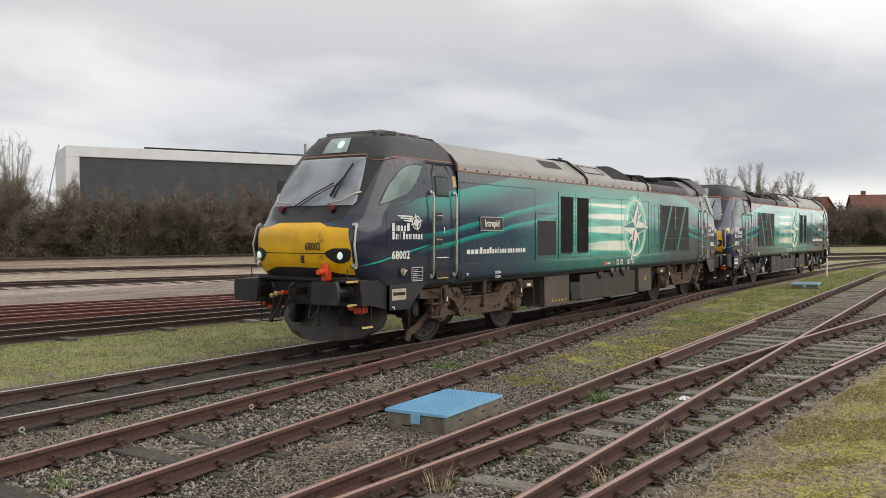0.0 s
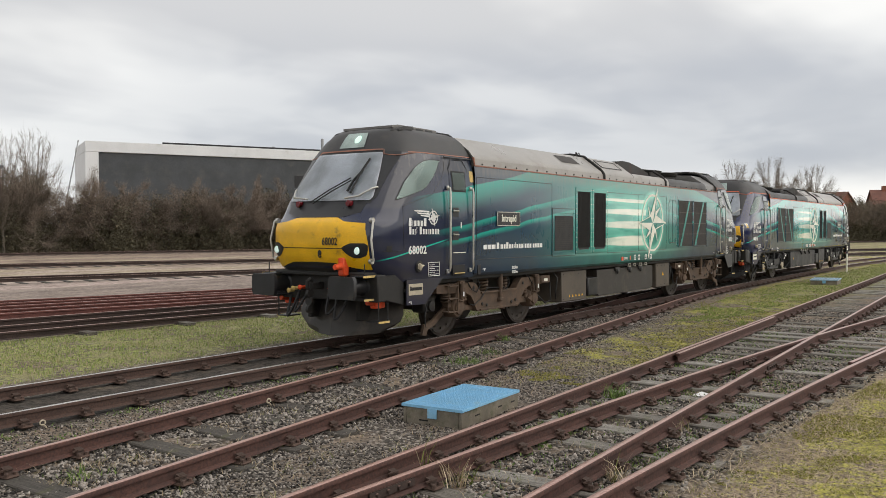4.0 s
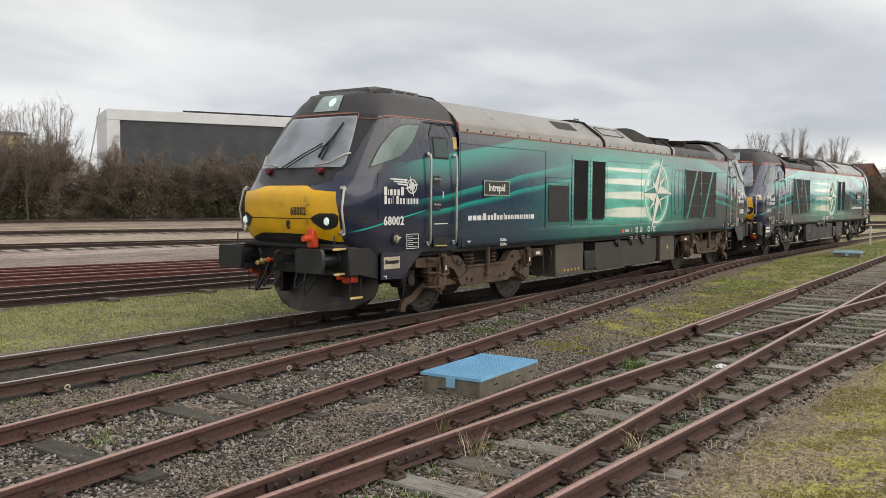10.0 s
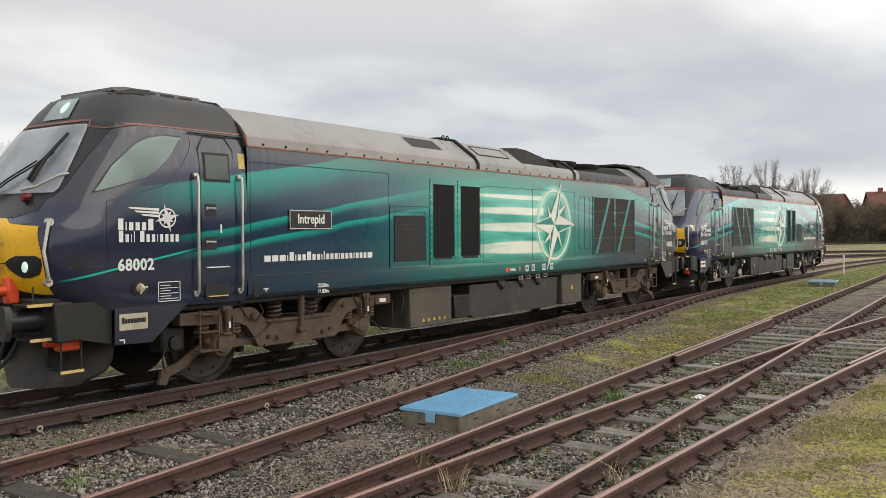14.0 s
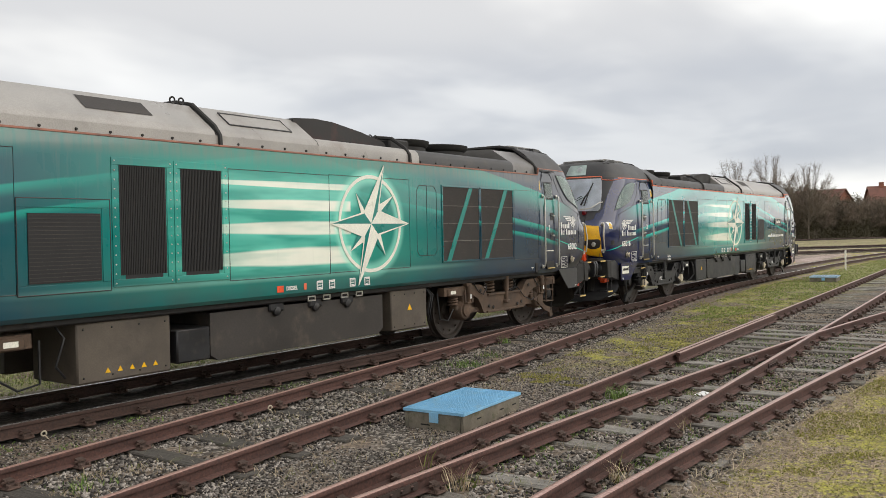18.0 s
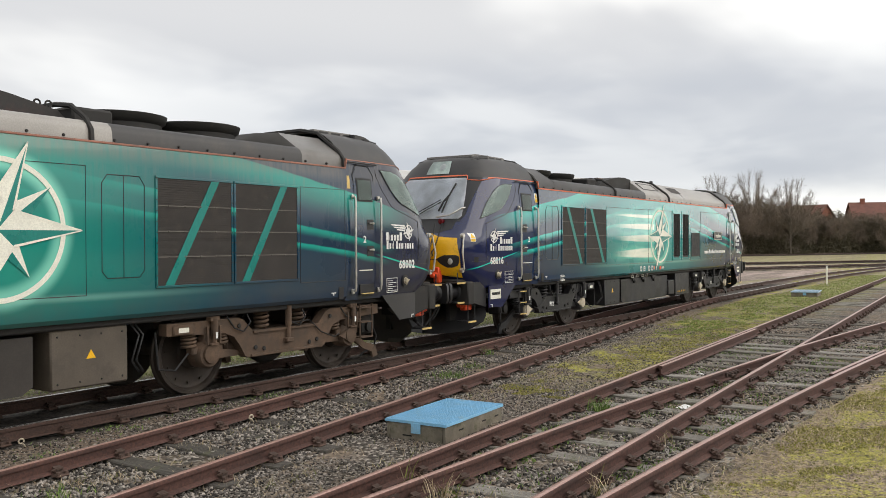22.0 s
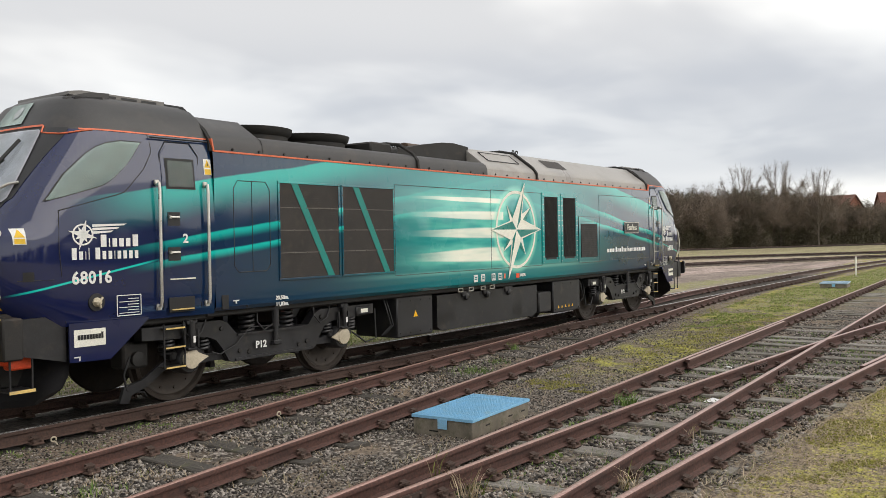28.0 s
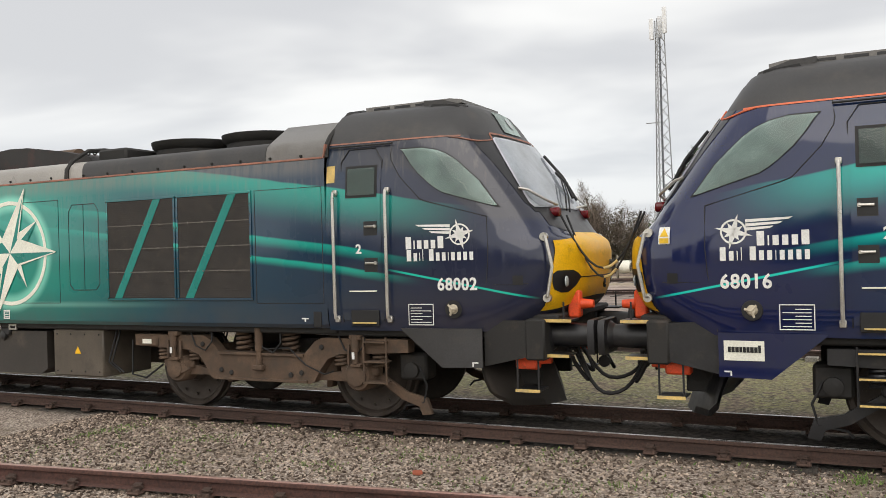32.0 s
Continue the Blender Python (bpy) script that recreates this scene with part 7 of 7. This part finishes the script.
def fan_tree(seed, height, reach, twigs, label):
    """A lone leafless tree: a short trunk, limbs that fan out and bend upwards, a rounded crown of fine twigs."""
    r = np.random.default_rng(seed)
    tr = thing("bare_tree", label, "tree", "bare trees along the yard")
    g = Geo().tube([(0, 0, -0.2), (0.05, 0.03, height * 0.22), (0.0, 0.05, height * 0.42), (0.08, 0, height * 0.75)], [0.13, 0.10, 0.07, 0.02], 7)
    tips, ways = [], []
    for k in range(48):
        a, up = r.uniform(0, 2 * np.pi), math.asin(r.uniform(-0.25, 1.0))
        end = np.array([np.cos(a) * math.cos(up) * reach, np.sin(a) * math.cos(up) * reach, height * (0.56 + 0.43 * math.sin(up))])
        end[:2] *= r.uniform(0.75, 1.1)
        z0 = min(height * r.uniform(0.18, 0.5), end[2] * 0.75)
        pts = []
        for t in (0, 0.25, 0.5, 0.75, 1.0):
            p = np.array([end[0] * t ** 0.85, end[1] * t ** 0.85, z0 + (end[2] - z0) * t ** 1.1])
            pts.append(p + r.normal(0, 0.13, 3) * t)
        g.tube([tuple(p) for p in pts], [0.03, 0.022, 0.015, 0.009, 0.004], 4, cap=False)
        for t in r.uniform(0.25, 1.0, twigs // 48):
            i = min(3, int(t * 4))
            f = t * 4 - i
            p = pts[i] * (1 - f) + pts[i + 1] * f
            d = pts[i + 1] - pts[i]
            d = d / np.linalg.norm(d) + r.normal(0, 0.55, 3) + np.array([0, 0, 0.15])
            tips.append(p), ways.append(d / np.linalg.norm(d))
    part("trunk", g, BARK_PALE, tr, "grey-brown trunk and fanned limbs", fix=False)
    s, w = np.array(tips), np.array(ways)
    e = s + w * r.uniform(0.3, 1.0, (len(s), 1)) * height / 11
    mid = s + (e - s) * 0.45
    e2 = mid + (w + r.normal(0, 0.5, w.shape)) * 0.5 * height / 11
    part("crown", slivers("twigs", TWIG_PALE, np.concatenate([s, mid]), np.concatenate([e, e2]), 0.0085, r), TWIG_PALE, tr, "fine bare twigs")
    return tr


def conifer(seed, height):
    r = np.random.default_rng(seed)
    tr = thing("conifer", "dark green conifer behind the white cabin", "tree", "conifers by the mast")
    part("trunk", Geo().tube([(0, 0, 0), (0.05, 0, height * 0.5), (0, 0, height)], [0.2, 0.11, 0.02], 7), BARK, tr)
    s, e = [], []
    z = height * 0.10
    while z < height:
        for k in range(5):
            reach = ((height - z) * 0.36 + 0.22) * r.uniform(0.5, 1.3)
            a, up = r.uniform(0, 2 * np.pi), r.uniform(-0.05, 0.55)
            for q in range(int(14 + 26 * reach)):
                u = reach * r.random() ** 0.6
                p = np.array([np.cos(a) * u, np.sin(a) * u, z + up * u]) + r.normal(0, 0.10 + 0.05 * u, 3)
                s.append(p)
                e.append(p + np.array([np.cos(a) * 0.16, np.sin(a) * 0.16, 0.20]) + r.normal(0, 0.13, 3))
        z += height * 0.026 * r.uniform(0.4, 1.6)
    part("crown", slivers("needles", NEEDLE, s, e, 0.042, r), NEEDLE, tr)
    return tr


kinds = [bare_tree(k, h, sp, st, 17000, 2 * lv, lo, label=lab) for k, (h, sp, st, lv, lo, lab) in enumerate((
    (7.0, 1.3, 5, 3200, 0.62, "leafless brown hedge tree with ivy undergrowth"), (6.2, 1.5, 6, 3600, 0.70, "dense bare hedgerow shrub with brambles"), (8.0, 1.1, 3, 2600, 0.5, "tall leafless tree rising from the hedge"),
    (6.6, 1.4, 5, 3800, 0.75, "dense bare hedgerow shrub with brambles"), (5.0, 1.6, 7, 3600, 0.8, "low tangled hedge shrub"), (9.6, 1.5, 6, 5200, 0.72, "tall dense bare hedgerow tree with undergrowth"), (8.8, 1.7, 7, 5600, 0.78, "broad dense bare hedgerow tree with brambles"), (6.6, 1.5, 8, 7000, 0.98, "rounded brown leafless bush")))]
kinds.insert(4, fan_tree(77, 12.4, 4.4, 9000, "rounded leafless tree standing over the hedge"))
kinds.append(fan_tree(79, 9.8, 2.3, 3600, "tall slender leafless tree above the hedge"))
hedge = random.Random(21)
spots = []


def hedge_row(points, gap, kinds_used, jitter=1.2):
    for (x0, y0), (x1, y1) in zip(points, points[1:]):
        n = max(1, round(math.hypot(x1 - x0, y1 - y0) / gap))
        for k in range(n):
            t = (k + hedge.random() * 0.6) / n
            spots.append((x0 + (x1 - x0) * t + hedge.uniform(-jitter, jitter), y0 + (y1 - y0) * t + hedge.uniform(-jitter, jitter), hedge.choice(kinds_used)))


hedge_row([(-34, 66), (-18, 66)], 2.4, (0, 1, 3))
hedge_row([(-6, 63), (36, 68), (44, 66), (70, 56), (104, 44)], 2.2, (0, 1, 2, 3, 5))
hedge_row([(100, 45), (114, 38), (132, 30), (152, 20), (176, 6), (204, -12)], 1.9, (6, 7, 6, 7, 0))
hedge_row([(108, 45), (130, 37), (150, 27)], 2.3, (6, 7, 6))
hedge_row([(204, -12), (300, -58), (345, -130), (290, -210)], 5.0, (0, 3))
hedge_row([(-60, -76), (0, -80), (60, -76), (120, -60)], 4.2, (0, 2, 3))
hedge_row([(-2, 60), (4, 62)], 2.0, (1, 3, 5))
hedge_row([(-9.5, 55), (-3.0, 55.5)], 1.6, (8,), 0.6)
for x, y, k in ((134, 29.5, 4), (138, 24.9, 4), (142, 20.3, 4), (40.9, 61.5, 9), (39.0, 62.5, 6), (38.0, 61, 9), (36.0, 62, 9), (43.5, 62, 2), (47.4, 60, 2), (57.5, 57, 2), (66, 54, 2)):
    spots.append((x, y, k))
first = set()
for x, y, k in spots:
    low = 0.96 if y > 50 and x > 5 else 1.0
    tall = low * float(np.interp(x, [96, 112, 140, 152, 162, 180], [0.90, 1.0, 1.06, 0.98, 0.84, 0.8])) if y < 50 and x > 90 and k != 4 else (1.0 if k in (4, 9) else low)
    m = pose(x, y, GROUND_Z, 0, 0, hedge.uniform(0, 360)) @ Matrix.Diagonal((1, 1, tall * hedge.uniform(0.9, 1.1), 1))
    if k not in first:
        first.add(k)
        kinds[k].matrix_basis = m
    else:
        copy_thing(kinds[k], m)
firs = [conifer(31, 9.6), conifer(32, 8.6)]
for ob, (x, y) in zip(firs, ((-10.2, 58.0), (-6.6, 58.5))):
    ob.matrix_basis = pose(x, y, GROUND_Z)
for k, (x, y) in enumerate(((-11.6, 59.5), (-8.9, 60.5), (-5.2, 59.5), (-13.4, 62.5), (-7.6, 61.5))):
    copy_thing(firs[k % 2], pose(x, y, GROUND_Z - 0.3 * k, 0, 0, 70 * k))

# ---- buildings and mast ----
CLAD = plain("dark_grey_cladding", (0.055, 0.060, 0.066), 0.55, vary=0.25, scale=0.35, grain=6, bump=0.05, dirt=(0.085, 0.085, 0.080), dirt_amount=0.35)
WHITE_CLAD = plain("white_cladding", (0.78, 0.79, 0.80), 0.5, vary=0.06, scale=0.4, bump=0.02, dirt=(0.55, 0.55, 0.52), dirt_amount=0.15)
TAN = plain("tan_cladding", (0.46, 0.36, 0.20), 0.7, vary=0.08, scale=0.5, bump=0.03)
GREY = plain("mid_grey_cladding", (0.13, 0.14, 0.155), 0.6, vary=0.12, scale=0.5, bump=0.03)
TILE = plain("brown_roof_tiles", (0.17, 0.075, 0.056), 0.85, vary=0.2, scale=1.5, bump=0.4)
BRICK = plain("red_house_brick", (0.26, 0.10, 0.065), 0.9, vary=0.2, scale=2, bump=0.3)
GALV = plain("galvanised_steel", (0.34, 0.345, 0.35), 0.45, metal=0.6, vary=0.12, bump=0.05)

shed = thing("warehouse", "large dark grey warehouse with white fascia behind the hedge", "building", at=pose(60.2, 84.1, GROUND_Z, 0, 0, -26.3))
part("wall", Geo().box(1.5, 78, 0.12, 11, 0, 11.3), CLAD, shed)
part("fascia", Geo().box(0, 78.4, -0.1, 11.2, 11.3, 12.6, 0.05), WHITE_CLAD, shed, "white fascia band")
part("corner_pier", Geo().box(0, 1.5, -0.1, 11.2, 0, 11.3, 0.05), WHITE_CLAD, shed, "white corner pier")
part("roof", Geo().prism([(0.1, 12.6), (11.0, 12.6), (5.5, 12.9)], "x", 0.4, 78), GREY, shed)
part("parapet_rail", Geo().box(9, 30, 0.3, 0.5, 12.62, 12.85), PLATE, shed)
for x in (31.0, 24.0):
    part("flue", Geo().tube([(x, 3, 12.5), (x, 3, 14.6 if x > 30 else 13.2)], 0.2, 8), GALV, shed)
win = part("window", Geo().box(26, 29, 0.06, 0.12, 7.5, 9.2), PLATE, shed)
part("window_frame", Geo().box(25.9, 29.1, 0.04, 0.06, 7.4, 7.5), GREY, win)
tan = thing("tan_warehouse", "long low tan warehouse with grey bay beyond the hedge", "building", at=pose(-3, 82, GROUND_Z))
part("wall", Geo().box(0, 52, 0, 25, 0, 8.6), TAN, tan)
part("roof_edge", Geo().box(-0.2, 52.2, -0.2, 25.2, 8.6, 8.95, 0.03), GREY, tan)
part("loading_bay", Geo().box(11.5, 16.5, -0.12, -0.01, 0, 8.4), GREY, tan, "grey loading bay")
for x0, x1, z in ((12, 16.2, 10.4), (16.6, 20, 9.9)):
    part("roof_unit", Geo().box(x0, x1, 2, 6, 8.96, z, 0.05), GREY, tan)
part("vent_tower", Geo().box(7.2, 9.0, 6, 9, 8.96, 11.6, 0.05), GALV, tan)
CABIN_END = 6.85
cabin = thing("white_cabin", "low white flat-roofed cabin beside the conifers", "building", at=pose(-11.6, 48, GROUND_Z, 0, 0, 3))
part("wall", Geo().box(0, 4.4, 0, 8, 0, 4.1, 0.02), WHITE_CLAD, cabin)
part("wall", Geo().box(4.41, CABIN_END, -0.6, 8, 0, 4.15, 0.02), WHITE_CLAD, cabin)
part("roof", Geo().box(-0.15, CABIN_END + 0.15, -0.75, 8.1, 4.16, 4.3, 0.02), GREY, cabin)
part("air_unit", Geo().box(4.75, 5.55, -0.95, -0.61, 1.6, 2.3, 0.03), GALV, cabin)
part("plinth", Geo().box(-0.05, CABIN_END + 0.05, -0.66, 0.0, 0, 0.4, 0.01), GREY, cabin)
mast = thing("lattice_mast", "tall galvanised lattice telecom mast with antennas on top", "mast", at=pose(-14.4, 60, GROUND_Z))
R = lambda z: 0.95 - 0.52 * min(z, 18.5) / 18.5
legs = [(math.cos(a), math.sin(a)) for a in (0.4, 0.4 + 2.094, 0.4 + 4.189)]
for c, s in legs:
    part("leg", Geo().tube([(c * R(z), s * R(z), z) for z in (0, 6, 12, 18.6, 20.2)], 0.05, 6), GALV, mast)
z = 0.4
while z < 18.5:
    dz = 1.0
    for k in range(3):
        a, b = legs[k], legs[(k + 1) % 3]
        part("brace", Geo().tube([(a[0] * R(z), a[1] * R(z), z), (b[0] * R(z + dz), b[1] * R(z + dz), z + dz)], 0.022, 4), GALV, mast)
        part("brace", Geo().tube([(b[0] * R(z), b[1] * R(z), z), (a[0] * R(z + dz), a[1] * R(z + dz), z + dz)], 0.022, 4), GALV, mast)
    z += dz
for x, y, z0, z1 in ((0.5, -0.2, 19.0, 21.1), (-0.55, -0.2, 18.6, 20.3), (0.0, 0.5, 18.8, 20.6)):
    part("antenna_panel", Geo().box(x - 0.17, x + 0.17, y - 0.1, y + 0.1, z0, z1, 0.03), WHITE_CLAD, mast, "pale antenna panel")
part("feeder_cable", Geo().tube([(0.05, -0.05, 0.2), (0.05, -0.05, 18.8)], 0.09, 6), GREY, mast)
part("side_arm", Geo().tube([(-1.2, 0, 12.0), (0.0, 0, 12.0)], 0.04, 5), GALV, mast)
drum = thing("cable_drum", "large pale wooden cable drum on the gravel", "drum", at=pose(-14.7, 48.6, GROUND_Z, 0, 0, 20))
for x in (-0.6, 0.6):
    part("flange", Geo().lathe((x, 0, 0.8), "x", [(-0.05, 0.8), (0.05, 0.8)], 28), BOARD, drum)
part("core", Geo().lathe((0, 0, 0.8), "x", [(-0.55, 0.42), (0.55, 0.42)], 20), CREAM, drum)
for k in range(6):
    g = Geo().box(-1.3, 1.3, -0.5, 0.5, 0, 0.34, 0.03)
    tagged(part("concrete_trough", g, CREAM, at=pose(-0.2 + 2.3 * (k % 2), 40.5 + 0.1 * k, GROUND_Z + 0.36 * (k // 2), 0, 0, 2 * k - 4)), "pale concrete trough section in a stack", "trough", "stack of concrete troughs")
for k, (x, y) in enumerate(((176, 25.5), (178, 12.5), (192, -4))):
    h = thing("brick_house", "red brick house with brown tiled gable roof beyond the trees", "house", "houses beyond the trees", at=pose(x, y, GROUND_Z + 0.3 + 0.3 * k, 0, 0, 68 + 44 * k))
    part("wall", Geo().box(-5, 5, -4, 4, -0.8, 5.0), BRICK, h)
    part("gable", Geo().prism([(-4, 5.0), (4, 5.0), (0, 8.6)], "x", -4.99, 4.99), BRICK, h)
    for s in (-1, 1):
        part("roof", Geo().prism([(0, 8.7), (s * 4.5, 4.85), (s * 4.5, 4.7), (0, 8.55)], "x", -5.3, 5.3), TILE, h)
        for x in (-2.8, 2.2):
            w = part("window", Geo().box(x, x + 1.1, s * 4.0, s * 4.04, 2.9, 4.1), PLATE, h)
            part("window_frame", Geo().box(x - 0.06, x + 1.16, s * 4.04, s * 4.06, 2.84, 2.9), WHITE, w)
    part("chimney", Geo().box(2.5, 3.2, -0.4, 0.4, 7.5, 9.4, 0.02), BRICK, h)
pole = thing("yard_lamp", "tall thin grey yard lamp with two flat heads", "lamp post", at=pose(-3.5, 72, GROUND_Z))
part("shaft", Geo().tube([(0, 0, 0), (0, 0, 9.1)], [0.10, 0.06], 8), GALV, pole)
for s in (-1, 1):
    part("arm", Geo().tube([(0, 0, 9.0), (s * 0.5, 0, 9.1)], 0.04, 6), GALV, pole)
    part("lamp_head", Geo().box(s * 0.35, s * 0.95, -0.2, 0.2, 9.06, 9.20, 0.03), GALV, pole, "flat grey lamp head")


slim = thing("leaning_pole", "slender pale pole leaning beyond the hedge", "pole", at=pose(48.4, 70.6, GROUND_Z, 0, 12.5, 0))
part("shaft", Geo().tube([(0, 0, 0), (0, 0, 11.2)], [0.09, 0.05], 8), GALV, slim)
part("tip", Geo().lathe((0, 0, 11.2), "z", [(-0.05, 0.08), (0.15, 0.06)], 8), GALV, slim)


# ---- motion: the two coupled locomotives roll westwards ----
loco_one, wheels_one = locomotive("68002", "Intrepid", True, True, "weathered navy and teal diesel locomotive with yellow nose")
loco_two, wheels_two = locomotive("68016", "Fearless", False, False, "clean navy and teal diesel locomotive with black bogies")

# jumper cables that hang between the two noses, carried by the leading locomotive
for y0, y1, sag in ((-0.72, 0.60, 0.60), (-0.50, 0.78, 0.70)):
    a, b = Vector((10.25 - 0.52, y0, 2.36)), Vector((10.25 + 0.37, -y1 * 0.9, 2.36))
    pts = [a.lerp(b, k / 12) - Vector((0, 0, sag * math.sin(math.pi * k / 12))) for k in range(13)]
    part("jumper_cable", Geo().tube(pts, 0.013, 6), RUBBER, loco_one, "drooping black jumper cable")
    part("cable_sleeve", Geo().tube(pts[6:9], 0.016, 6), TREAD, loco_one)
for y0, low in ((-0.30, 0.46), (-0.54, 0.60)):
    pts = [Vector((10.25 - 0.50 + 0.9 * k / 12, y0 + 0.05 * math.sin(k), 0.98 - low * math.sin(math.pi * k / 12) ** 0.7)) for k in range(13)]
    part("brake_pipe", Geo().tube(pts, 0.022, 8), RUBBER, loco_one, "thick looping brake pipe between locomotives")


def motions():
    """Where the buffers between the two locomotives stand, second by second, and what follows from it."""
    place = [(0, 30.86), (6, 30.86), (6.5, 30.80), (7, 30.74), (7.5, 30.66), (8, 30.57), (8.5, 30.43), (9, 30.24), (9.5, 30.01), (10, 29.74), (10.5, 29.42), (11, 29.05), (11.5, 28.61), (12, 28.12),
             (12.5, 27.56), (13, 26.92), (13.5, 26.22), (14, 25.44), (14.5, 24.61), (15.5, 22.99), (16.5, 21.39), (17.5, 19.94), (18.5, 18.52), (19.5, 17.14), (20.5, 15.75), (21.5, 14.32), (22.5, 12.85), (23.5, 11.38), (24.5, 9.92),
             (25.5, 8.52), (26.5, 6.82), (27.5, 5.02), (28, 4.14), (28.5, 3.27), (29, 2.41), (29.5, 1.55), (30, 0.68), (30.5, -0.17), (31, -1.00), (31.5, -1.83), (32, -2.67)]
    place = [(t, p + float(np.interp(t, [0, 6, 13, 19, 25, 28, 32], [-0.13, -0.13, -0.165, -0.06, -0.10, 0.02, 0.0]))) for t, p in place]
    ts, ps = [t for t, p in place], [p for t, p in place]
    steps = [0.0, 6.0] + [6.0 + 0.25 * k for k in range(1, 105)]
    for loco, wheels, side, turn in ((loco_one, wheels_one, -10.17, 0), (loco_two, wheels_two, 10.25, 180)):
        walk(loco, [(t, pose(p + side, 0.045, 0, 0, 0, turn)) for t, p in place])
        sign = 1 if turn == 0 else -1
        for wheel, x in wheels:
            walk(wheel, [(t, pose(x, 0, 0.55, 0, sign * math.degrees((float(np.interp(t, ts, ps)) - 30.73) / 0.55), 0)) for t in steps])


motions()
